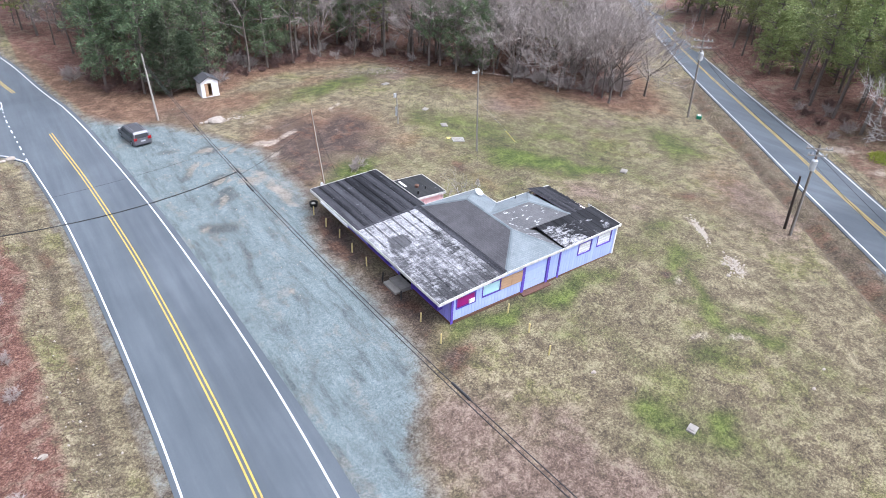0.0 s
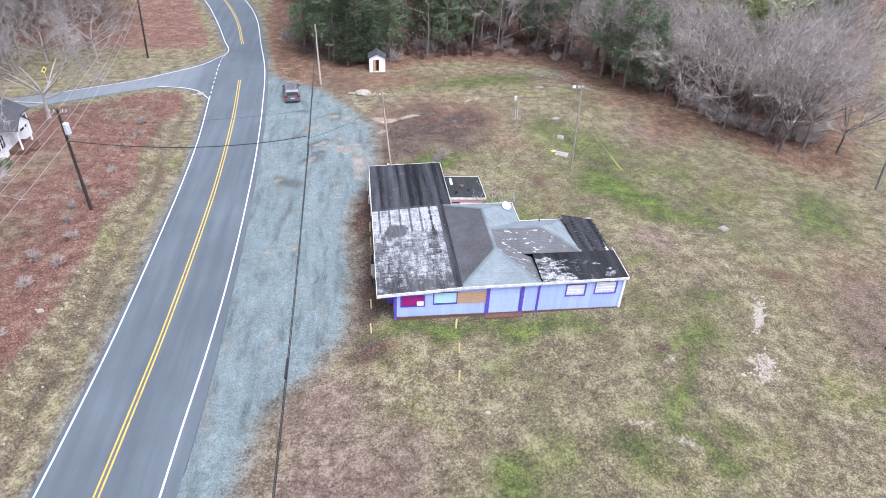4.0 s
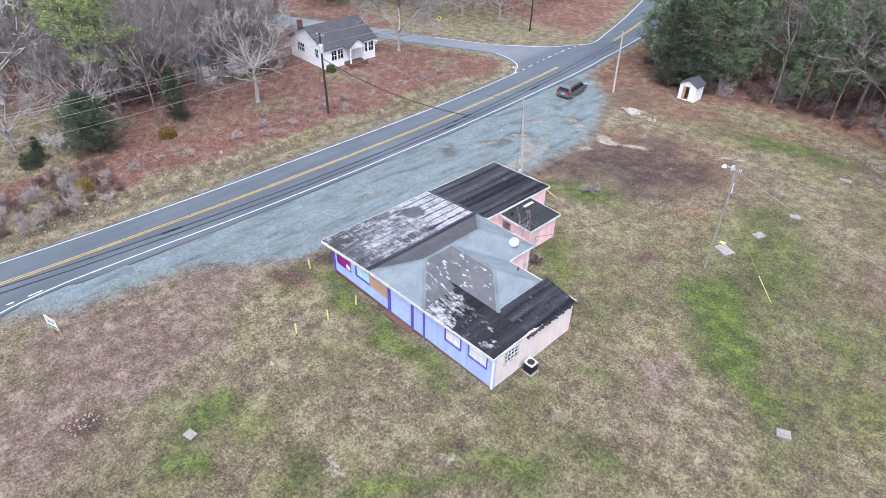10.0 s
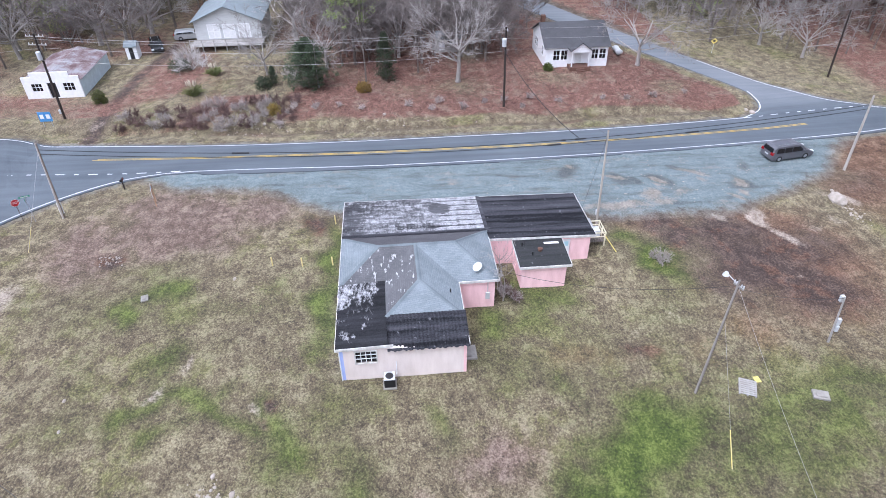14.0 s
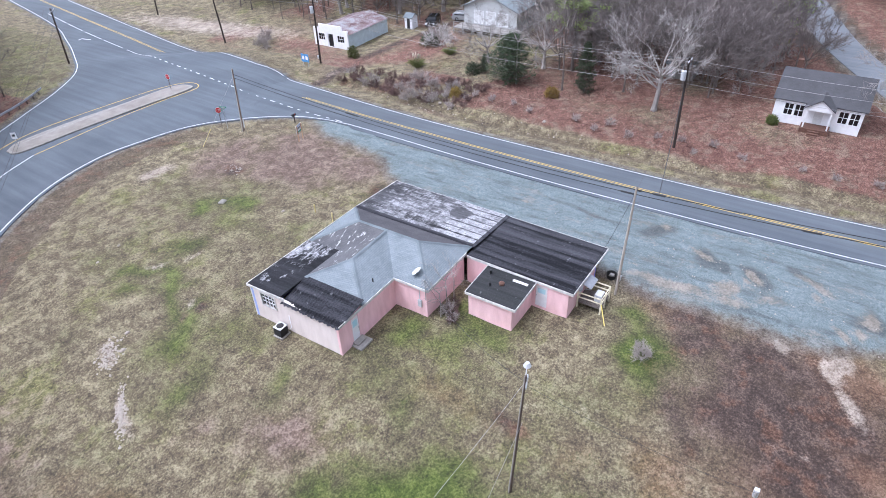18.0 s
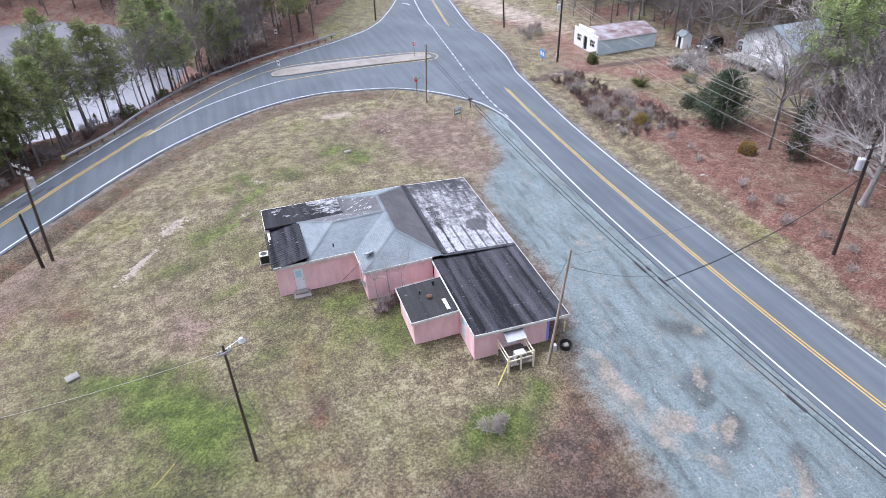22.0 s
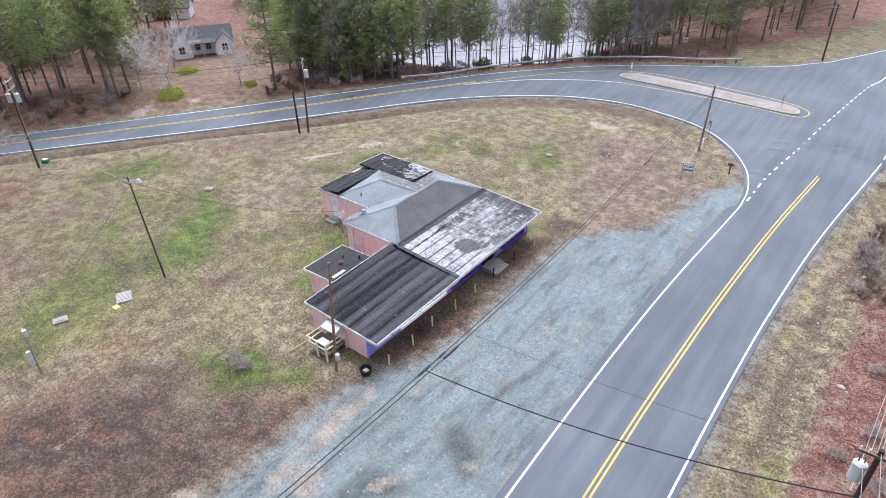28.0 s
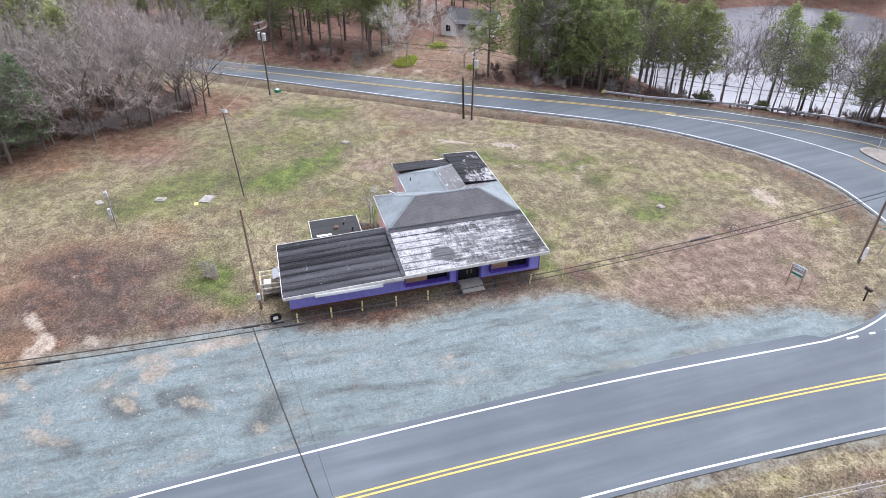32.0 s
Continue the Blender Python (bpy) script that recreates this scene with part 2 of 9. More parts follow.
M["yellow_leaf"] = needles("yellow_shrub_leaves", (0.36, 0.28, 0.06), (0.2, 0.13, 0.04))


def ground_material():
    m, b = mat("field_of_dry_grass_gravel_and_leaf_litter", 0.95)
    co = coords(m, True)
    layers = []
    for name in ("cover", "soil", "tint"):
        at = node(m, "Attribute")
        at.attribute_name = name
        layers.append(node(m, "SeparateColor", Color=at.outputs["Color"]).outputs)
    gravel, green, litter = layers[0][:3]
    brown, bare, moss = layers[1][:3]
    rosy_at, straw_at, damp_at = layers[2][:3]
    broad, mid = noise_out(m, co, 0.16, 4), noise_out(m, co, 0.9, 5)
    clump = noise_out(m, co, 2.2, 6, rough=0.75)
    fine, speck = noise_out(m, co, 7.0, 5, rough=0.8), noise_out(m, co, 10.0, 3, rough=0.75)
    grain = noise_out(m, co, 22.0, 3, rough=0.8)
    patch = noise_out(m, co, 0.38, 5, rough=0.65)
    mow = noise_out(m, co, 1.0, 3, stretch=(2.2, 0.25, 1))

    def jit(v, amp, src):
        return mth(m, "ADD", v, mth(m, "MULTIPLY", mth(m, "SUBTRACT", src, 0.5), amp))

    speckle = noise_out(m, co, 4.2, 4, rough=0.7)
    tone = jit(jit(jit(jit(jit(0.5, 1.15, fine), 0.5, speckle), 0.42, clump), 0.5, mid), 0.7, grain)
    # shaded gaps between grass tufts, put into the colour as dark specks
    tuft_gaps = mth(m, "SUBTRACT", 1.0, step(m, jit(speck, 0.5, clump), 0.3, 0.45))
    straw = ramp(m, tone, (0.3, (0.1, 0.078, 0.047)), (0.44, (0.235, 0.182, 0.122)), (0.55, (0.375, 0.32, 0.192)), (0.7, (0.7, 0.615, 0.42)))
    olive = ramp(m, tone, (0.3, (0.078, 0.073, 0.032)), (0.5, (0.235, 0.222, 0.092)), (0.7, (0.52, 0.48, 0.25)))
    rosy = ramp(m, tone, (0.3, (0.12, 0.08, 0.06)), (0.5, (0.29, 0.205, 0.158)), (0.7, (0.56, 0.44, 0.36)))
    col = blend(m, step(m, jit(jit(patch, 0.6, clump), 1.1, broad), 0.5, 0.78), straw, olive)
    col = blend(m, step(m, jit(jit(jit(rosy_at, 0.9, broad), 0.9, mid), 0.6, clump), 0.3, 0.75), col, rosy)
    col = blend(m, mth(m, "MULTIPLY", step(m, jit(mid, 0.8, patch), 0.56, 0.76), 0.3), col, ramp(m, tone, (0.3, (0.2, 0.16, 0.11)), (0.65, (0.62, 0.54, 0.42))))
    col = blend(m, mth(m, "MULTIPLY", tuft_gaps, 0.8), col, (0.055, 0.044, 0.03))
    grass = ramp(m, tone, (0.3, (0.042, 0.048, 0.014)), (0.5, (0.135, 0.145, 0.045)), (0.7, (0.32, 0.32, 0.14)))
    vivid = ramp(m, tone, (0.3, (0.042, 0.074, 0.014)), (0.5, (0.12, 0.17, 0.03)), (0.7, (0.29, 0.345, 0.1)))
    lush = jit(jit(jit(jit(jit(green, 0.9, patch), 0.7, mid), 0.5, clump), 0.35, mow), 0.35, fine)
    col = blend(m, mth(m, "MULTIPLY", step(m, lush, 0.1, 0.95), 0.9), col, grass)
    col = blend(m, mth(m, "MULTIPLY", step(m, lush, 0.55, 1.4), 0.9), col, vivid)
    pine_straw = ramp(m, tone, (0.3, (0.09, 0.045, 0.027)), (0.5, (0.275, 0.153, 0.095)), (0.7, (0.52, 0.355, 0.255)))
    col = blend(m, mth(m, "MULTIPLY", step(m, jit(jit(jit(straw_at, 0.6, patch), 0.6, clump), 0.4, fine), 0.1, 0.8), 0.92), col, pine_straw)
    soil = ramp(m, tone, (0.3, (0.032, 0.02, 0.015)), (0.5, (0.105, 0.07, 0.055)), (0.72, (0.33, 0.245, 0.2)))
    rust = ramp(m, tone, (0.3, (0.045, 0.02, 0.01)), (0.5, (0.125, 0.064, 0.04)), (0.72, (0.34, 0.22, 0.16)))
    soil = blend(m, step(m, jit(patch, 0.5, mid), 0.5, 0.64), soil, rust)
    col = blend(m, step(m, jit(jit(jit(brown, 0.8, clump), 0.9, patch), 0.6, mid), 0.22, 0.95), col, soil)
    leaf_tone = jit(jit(jit(jit(0.5, 1.4, fine), 0.55, clump), 0.3, mid), 0.9, grain)
    leaf = ramp(m, leaf_tone, (0.3, (0.085, 0.036, 0.027)), (0.5, (0.28, 0.135, 0.098)), (0.7, (0.6, 0.39, 0.31)))
    tan = ramp(m, leaf_tone, (0.3, (0.11, 0.075, 0.05)), (0.5, (0.27, 0.195, 0.14)), (0.7, (0.52, 0.42, 0.32)))
    leaf = blend(m, mth(m, "MULTIPLY", step(m, jit(patch, 0.7, mid), 0.5, 0.64), 0.75), leaf, tan)
    col = blend(m, step(m, jit(jit(litter, 0.8, clump), 0.5, patch), 0.28, 0.66), col, leaf)
    sand = ramp(m, tone, (0.3, (0.36, 0.285, 0.22)), (0.66, (0.85, 0.74, 0.63)))
    col = blend(m, mth(m, "MULTIPLY", step(m, jit(jit(jit(bare, 1.0, clump), 0.9, fine), 0.6, mid), 0.32, 0.95), 0.85), col, sand)
    vor = node(m, "TexVoronoi", Vector=co, Scale=20.0)
    chips = jit(jit(jit(mth(m, "MULTIPLY", vor.outputs["Distance"], 0.25), 0.75, fine), 0.4, clump), 0.6, grain)
    chips = mth(m, "ADD", chips, 0.38)
    track = noise_out(m, co, 0.7, 6, stretch=(1.7, 0.3, 1), rough=0.68)
    stone = ramp(m, chips, (0.32, (0.13, 0.172, 0.178)), (0.47, (0.26, 0.325, 0.332)), (0.66, (0.5, 0.57, 0.572)))
    worn = ramp(m, chips, (0.32, (0.06, 0.078, 0.08)), (0.5, (0.15, 0.185, 0.188)), (0.66, (0.33, 0.375, 0.375)))
    stone = blend(m, mth(m, "MULTIPLY", step(m, jit(jit(jit(track, 0.4, clump), 0.4, fine), 0.5, patch), 0.47, 0.68), 0.9), stone, worn)
    dusty = noise_out(m, co, 0.35, 5, stretch=(1.6, 0.7, 1), rough=0.6)
    stone = blend(m, mth(m, "MULTIPLY", step(m, jit(dusty, 0.4, clump), 0.54, 0.68), 0.5), stone, ramp(m, tone, (0.3, (0.19, 0.18, 0.15)), (0.66, (0.5, 0.47, 0.42))))
    damp = step(m, jit(jit(jit(damp_at, 0.9, clump), 0.5, mid), 0.4, fine), 0.3, 0.85)
    stone = blend(m, mth(m, "MULTIPLY", damp, 0.8), stone, ramp(m, chips, (0.32, (0.035, 0.045, 0.046)), (0.5, (0.11, 0.128, 0.124)), (0.66, (0.26, 0.28, 0.27))))
    lot = jit(jit(jit(gravel, 0.6, mid), 0.5, fine), 0.5, clump)
    col = blend(m, mth(m, "MULTIPLY", mth(m, "MULTIPLY", step(m, lot, 0.0, 0.3), step(m, gravel, 0.02, 0.2)), 0.7), col, ramp(m, tone, (0.3, (0.1, 0.08, 0.062)), (0.66, (0.4, 0.35, 0.29))))
    col = blend(m, step(m, lot, 0.25, 0.75), col, stone)
    mud = ramp(m, tone, (0.3, (0.27, 0.23, 0.185)), (0.66, (0.6, 0.535, 0.45)))
    col = blend(m, mth(m, "MULTIPLY", step(m, jit(jit(jit(moss, 0.8, clump), 0.7, fine), 0.5, mid), 0.38, 0.9), 0.85), col, mud)
    col = node(m, "HueSaturation", Color=col, Value=mth(m, "MULTIPLY", jit(jit(jit(1.02, 0.75, patch), 0.45, mid), 0.5, broad), 0.45), Saturation=1.1).outputs[0]
    m.node_tree.links.new(col, b.inputs["Base Color"])
    h = jit(jit(0.5, 0.8, fine), 0.6, grain)
    bump(m, b, h, 0.8, 0.08)
    return m


def asphalt_material():
    m, b = mat("worn_grey_asphalt", 0.85)
    co = coords(m, True)
    broad = noise_out(m, co, 0.12, 4)
    streak = noise_out(m, co, 0.8, 4, stretch=(1.6, 0.09, 1))
    grain = noise_out(m, co, 45, 2)
    f = mth(m, "ADD", mth(m, "MULTIPLY", broad, 0.35), mth(m, "ADD", mth(m, "MULTIPLY", streak, 0.35), mth(m, "MULTIPLY", grain, 0.3)))
    col = ramp(m, f, (0.34, (0.052, 0.063, 0.075)), (0.5, (0.077, 0.092, 0.107)), (0.66, (0.112, 0.13, 0.147)))
    chip = mth(m, "MULTIPLY", mth(m, "SUBTRACT", 1.0, step(m, axis(m, co, 0), -5.0, -0.5)), step(m, axis(m, co, 1), 48.0, 54.0))
    seal = ramp(m, f, (0.34, (0.095, 0.107, 0.12)), (0.66, (0.185, 0.2, 0.217)))
    col = blend(m, mth(m, "MULTIPLY", chip, step(m, mth(m, "SUBTRACT", 92.0, axis(m, co, 1)), 0.0, 4.0)), col, seal)
    m.node_tree.links.new(col, b.inputs["Base Color"])
    bump(m, b, grain, 0.3, 0.01)
    return m


def road_paint(name, c1, c2):
    m, b = mat(name, 0.6)
    co = coords(m, True)
    f = mth(m, "ADD", mth(m, "MULTIPLY", noise_out(m, co, 2.0, 4), 0.5), mth(m, "MULTIPLY", noise_out(m, co, 22, 3), 0.5))
    m.node_tree.links.new(ramp(m, f, (0.33, c2), (0.47, c1)), b.inputs["Base Color"])
    return m


def roof_felt(name, white_amount, dark=(0.007, 0.007, 0.008), mid=(0.03, 0.03, 0.034), laps=0.0):
    """Rolled roofing: black felt with dusty bands along y and a peeling white coat where white_amount (a function of m, co) is high."""
    m, b = mat(name, 0.85)
    b.inputs["Specular IOR Level"].default_value = 0.2
    co = coords(m, True)
    band = noise_out(m, co, 0.8, 5, stretch=(2.6, 0.22, 1), rough=0.6)
    fine = noise_out(m, co, 9, 4)
    tone = mth(m, "ADD", mth(m, "MULTIPLY", band, 0.65), mth(m, "MULTIPLY", fine, 0.35))
    rnd = node(m, "ObjectInfo").outputs["Random"]
    tone = mth(m, "ADD", tone, mth(m, "MULTIPLY", mth(m, "SUBTRACT", rnd, 0.5), 0.16))
    if laps:
        across_strip = mth(m, "FRACT", mth(m, "DIVIDE", mth(m, "SUBTRACT", axis(m, co, 0), 20.5), 0.8625))
        tone = mth(m, "ADD", tone, mth(m, "MULTIPLY", mth(m, "SUBTRACT", 0.25, mth(m, "ABSOLUTE", mth(m, "SUBTRACT", across_strip, 0.5))), laps))
    col = ramp(m, tone, (0.36, dark), (0.66, mid))
    dots = noise_out(m, co, 2.6, 1)
    col = blend(m, mth(m, "MULTIPLY", step(m, dots, 0.7, 0.76), 0.6), col, (0.14, 0.14, 0.15))
    if white_amount:
        coat = ramp(m, fine, (0.3, (0.16, 0.16, 0.17)), (0.62, (0.48, 0.48, 0.495)))
        col = blend(m, white_amount(m, co), col, coat)
    m.node_tree.links.new(col, b.inputs["Base Color"])
    bump(m, b, tone, 0.5, 0.02)
    return m


def axis(m, co, i):
    return node(m, "SeparateXYZ", Vector=co).outputs[i]


def coat_west(m, co):
    x, y = axis(m, co, 0), axis(m, co, 1)
    peel = noise_out(m, co, 1.4, 8, rough=0.8)
    tiles = node(m, "TexBrick", Vector=node(m, "Mapping", Vector=co, Rotation=(0, 0, radians(90))).outputs[0], Scale=1.0, Mortar_Size=0.0)
    tiles.inputs["Brick Width"].default_value, tiles.inputs["Row Height"].default_value = 1.5, 0.42
    tiles.inputs["Color1"].default_value, tiles.inputs["Color2"].default_value = (0, 0, 0, 1), (1, 1, 1, 1)
    rows = noise_out(m, co, 1.0, 6, stretch=(3.6, 0.8, 1), rough=0.75)
    cross = noise_out(m, co, 1.0, 5, stretch=(0.8, 3.0, 1), rough=0.7)
    north = step(m, y, 36.9, 37.5)
    seam = mth(m, "SUBTRACT", 1.0, step(m, mth(m, "ABSOLUTE", mth(m, "SUBTRACT", mth(m, "FRACT", mth(m, "DIVIDE", x, 0.86)), 0.5)), 0.06, 0.15))
    gain = mth(m, "MULTIPLY", north, mth(m, "SUBTRACT", 0.065, mth(m, "MULTIPLY", seam, 0.12)))
    hole_d = mth(m, "ADD", mth(m, "POWER", mth(m, "SUBTRACT", x, 22.4), 2.0), mth(m, "POWER", mth(m, "SUBTRACT", y, 37.5), 2.0))
    hole = mth(m, "MULTIPLY", mth(m, "SUBTRACT", 1.0, step(m, hole_d, 0.3, 1.3)), 0.2)
    eave = mth(m, "MULTIPLY", mth(m, "SUBTRACT", 1.0, step(m, y, 29.4, 32.0)), 0.06)
    v = mth(m, "ADD", mth(m, "MULTIPLY", peel, 0.42), mth(m, "ADD", mth(m, "MULTIPLY", rows, 0.34), mth(m, "MULTIPLY", cross, 0.24)))
    v = mth(m, "ADD", v, mth(m, "MULTIPLY", tiles.outputs["Color"], 0.05))
    v = mth(m, "SUBTRACT", mth(m, "ADD", v, gain), mth(m, "ADD", hole, eave))
    return mth(m, "MULTIPLY", step(m, v, 0.46, 0.64), 0.85)


def coat_annex(m, co):
    x, y = axis(m, co, 0), axis(m, co, 1)
    peel = noise_out(m, co, 0.9, 6, stretch=(1.0, 2.2, 1), rough=0.8)
    gain = mth(m, "MULTIPLY", mth(m, "SUBTRACT", 1.0, step(m, x, 33.5, 36.6)), 0.2)
    spot = mth(m, "MULTIPLY", step(m, noise_out(m, co, 0.7, 2), 0.57, 0.66), 0.14)
    v = mth(m, "ADD", mth(m, "ADD", peel, gain), mth(m, "SUBTRACT", spot, mth(m, "MULTIPLY", step(m, y, 31.6, 32.4), 0.3)))
    return mth(m, "MULTIPLY", step(m, v, 0.6, 0.76), 0.85)


def shingles(name, c1, c2, marks=0.0):
    """Three-tab shingles: courses and tabs from a brick pattern that follows the slope, with lichen stains."""
    m, b = mat(name, 0.9)
    co = coords(m, False)
    uv = node(m, "TexCoord").outputs["UV"]
    br = node(m, "TexBrick", Vector=uv, Scale=1.0, Mortar_Size=0.012, Bias=0.0)
    br.inputs["Brick Width"].default_value, br.inputs["Row Height"].default_value = 0.32, 0.15
    br.inputs["Color1"].default_value, br.inputs["Color2"].default_value, br.inputs["Mortar"].default_value = (0.45, 0.45, 0.45, 1), (0.62, 0.62, 0.62, 1), (0.3, 0.3, 0.3, 1)
    stain, fine = noise_out(m, co, 0.7, 5), noise_out(m, co, 14, 3)
    f = mth(m, "ADD", mth(m, "MULTIPLY", stain, 0.45), mth(m, "ADD", mth(m, "MULTIPLY", fine, 0.25), mth(m, "MULTIPLY", br.outputs["Color"], 0.5)))
    col = ramp(m, f, (0.42, c2), (0.7, c1))
    if marks:
        spots = noise_out(m, co, 1.3, 5, stretch=(0.8, 2.2, 1), rough=0.65)
        col = blend(m, mth(m, "MULTIPLY", step(m, spots, 0.59, 0.63), marks), col, (0.4, 0.4, 0.4))
    m.node_tree.links.new(col, b.inputs["Base Color"])
    bump(m, b, f, 0.5, 0.015)
    return m


def rusty_sheet():
    m, b = mat("rusting_corrugated_sheet", 0.6, 0.3)
    co = coords(m, False)
    rust, fine = noise_out(m, co, 0.5, 5, stretch=(1, 1.4, 1)), noise_out(m, co, 6, 4)
    f = mth(m, "ADD", mth(m, "MULTIPLY", rust, 0.7), mth(m, "MULTIPLY", fine, 0.3))
    col = ramp(m, f, (0.4, (0.3, 0.3, 0.31)), (0.5, (0.2, 0.15, 0.15)), (0.6, (0.11, 0.06, 0.06)))
    m.node_tree.links.new(col, b.inputs["Base Color"])
    return m


def water():
    m, b = mat("still_pond_water", 0.22)
    co = coords(m, True)
    m.node_tree.links.new(ramp(m, noise_out(m, co, 0.05, 3), (0.3, (0.11, 0.11, 0.125)), (0.7, (0.19, 0.19, 0.21))), b.inputs["Base Color"])
    bump(m, b, noise_out(m, co, 1.2, 3), 0.08, 0.02)
    return m


M["ground"], M["asphalt"] = ground_material(), asphalt_material()
M["white_line"] = road_paint("white_road_paint", (0.612, 0.62, 0.629), (0.255, 0.255, 0.264))
M["yellow_line"] = road_paint("yellow_road_paint", (0.527, 0.357, 0.068), (0.221, 0.17, 0.0765))
M["felt"] = roof_felt("black_rolled_roofing", None, (0.006, 0.006, 0.008), (0.066, 0.066, 0.075), 0.24)
M["felt_west"] = roof_felt("rolled_roofing_with_peeling_white_coat", coat_west, (0.014, 0.014, 0.016), (0.09, 0.09, 0.096))
M["felt_annex"] = roof_felt("black_roofing_with_white_patches", coat_annex)
M["felt_shed"] = roof_felt("dark_grey_roofing", None, (0.016, 0.0165, 0.017), (0.04, 0.041, 0.042))
M["shingle_grey"] = shingles("pale_grey_shingles", (0.193, 0.222, 0.236), (0.104, 0.122, 0.132))
M["shingle_dark"] = shingles("dark_grey_shingles", (0.087, 0.084, 0.09), (0.0421, 0.0405, 0.045), 0.0)
M["shingle_marked"] = shingles("dark_shingles_with_pale_patches", (0.108, 0.108, 0.113), (0.054, 0.054, 0.0567), 0.9)
M["shingle_house"] = shingles("charcoal_house_shingles", (0.065, 0.065, 0.0702), (0.0358, 0.0358, 0.039))
M["shingle_light"] = shingles("blue_grey_house_shingles", (0.2, 0.232, 0.245), (0.135, 0.158, 0.168))
M["rust_sheet"], M["water"] = rusty_sheet(), water()

# ---- building blocks ----


def part(name, bm, material, parent=None, label=""):
    """Links bm, drawn in world metres, as one mesh under parent; frees it."""
    me = bpy.data.meshes.new(name)
    if parent is not None:
        root = parent
        shift = Vector((0, 0, 0))
        while root is not None:
            shift += root.location
            root = root.parent
        bmesh.ops.translate(bm, verts=bm.verts, vec=-shift)
    bmesh.ops.recalc_face_normals(bm, faces=bm.faces)
    bm.to_mesh(me)
    bm.free()
    me.materials.append(M[material])
    ob = new(name, me)
    ob.parent = parent
    if label:
        ob["label"] = label
    return ob


def thing(name, at, label, category, group="", kind=""):
    ob = new(name)
    ob.empty_display_size = 0.2
    ob.location = at
    return tagged(ob, label, category, group, kind)


def raw(name, verts, faces, material, parent=None):
    """A mesh from numpy arrays; faces is an (n, 3) or (n, 4) array."""
    me = bpy.data.meshes.new(name)
    v, f = np.asarray(verts, np.float32), np.asarray(faces, np.int32)
    k = f.shape[1]
    me.vertices.add(len(v))
    me.vertices.foreach_set("co", v.ravel())
    me.loops.add(f.size)
    me.loops.foreach_set("vertex_index", f.ravel())
    me.polygons.add(len(f))
    me.polygons.foreach_set("loop_start", np.arange(0, f.size, k, dtype=np.int32))
    me.update(calc_edges=True)
    me.materials.append(M[material])
    ob = new(name, me)
    ob.parent = parent
    return ob


def B():
    return bmesh.new()


def box(bm, x0, y0, z0, x1, y1, z1, bevel=0.0):
    g = bmesh.ops.create_cube(bm, size=1)["verts"]
    for v in g:
        v.co = Vector(((x0 + x1) / 2 + v.co.x * (x1 - x0), (y0 + y1) / 2 + v.co.y * (y1 - y0), (z0 + z1) / 2 + v.co.z * (z1 - z0)))
    if bevel:
        es = list({e for v in g for e in v.link_edges})
        bmesh.ops.bevel(bm, geom=es, offset=bevel, segments=2, affect="EDGES", profile=0.5)
    return bm


def rod(bm, a, b, r0, r1=None, n=8):
    """A tapered round bar from a to b."""
    a, b = Vector(a), Vector(b)
    r1 = r0 if r1 is None else r1
    g = bmesh.ops.create_cone(bm, cap_ends=True, segments=n, radius1=r0, radius2=r1, depth=(b - a).length)["verts"]
    m = Matrix.Translation((a + b) / 2) @ (b - a).to_track_quat("Z", "Y").to_matrix().to_4x4()
    bmesh.ops.transform(bm, matrix=m, verts=g)
    return bm


def slab(bm, pts, thick, uv=True):
    """A flat plate: the polygon pts on top, thick metres deep; UV in metres along and down its slope."""
    top = [bm.verts.new(p) for p in pts]
    bot = [bm.verts.new((p[0], p[1], p[2] - thick)) for p in pts]
    f = bm.faces.new(top)
    bm.faces.new(bot[::-1])
    for i in range(len(pts)):
        j = (i + 1) % len(pts)
        bm.faces.new((top[i], bot[i], bot[j], top[j]))
    f.normal_update()
    if uv:
        n = f.normal if f.normal.z > 0 else -f.normal
        level = Vector((-n.y, n.x, 0))
        level = level.normalized() if level.length > 1e-4 else Vector((1, 0, 0))
        down = n.cross(level)
        lay = bm.loops.layers.uv.verify()
        for face in bm.faces:
            for lp in face.loops:
                lp[lay].uv = (lp.vert.co.dot(level), lp.vert.co.dot(down))
    return bm


def tube(bm, pts, r, n=6):
    """One closed tube along pts."""
    pts = [Vector(p) for p in pts]
    last = None
    for i, p in enumerate(pts):
        d = (pts[min(i + 1, len(pts) - 1)] - pts[max(i - 1, 0)]).normalized()
        u = d.cross(Vector((0, 0, 1)) if abs(d.z) < 0.95 else Vector((1, 0, 0))).normalized()
        w = d.cross(u)
        ring_ = [bm.verts.new(p + (u * math.cos(2 * math.pi * k / n) + w * math.sin(2 * math.pi * k / n)) * r) for k in range(n)]
        if last:
            for k in range(n):
                bm.faces.new((last[k], last[(k + 1) % n], ring_[(k + 1) % n], ring_[k]))
        else:
            bm.faces.new(ring_[::-1])
        last = ring_
    bm.faces.new(last)
    return bm


def sag(a, b, drop, n=14):
    a, b = Vector(a), Vector(b)
    return [a.lerp(b, i / n) - Vector((0, 0, drop * 4 * (i / n) * (1 - i / n))) for i in range(n + 1)]


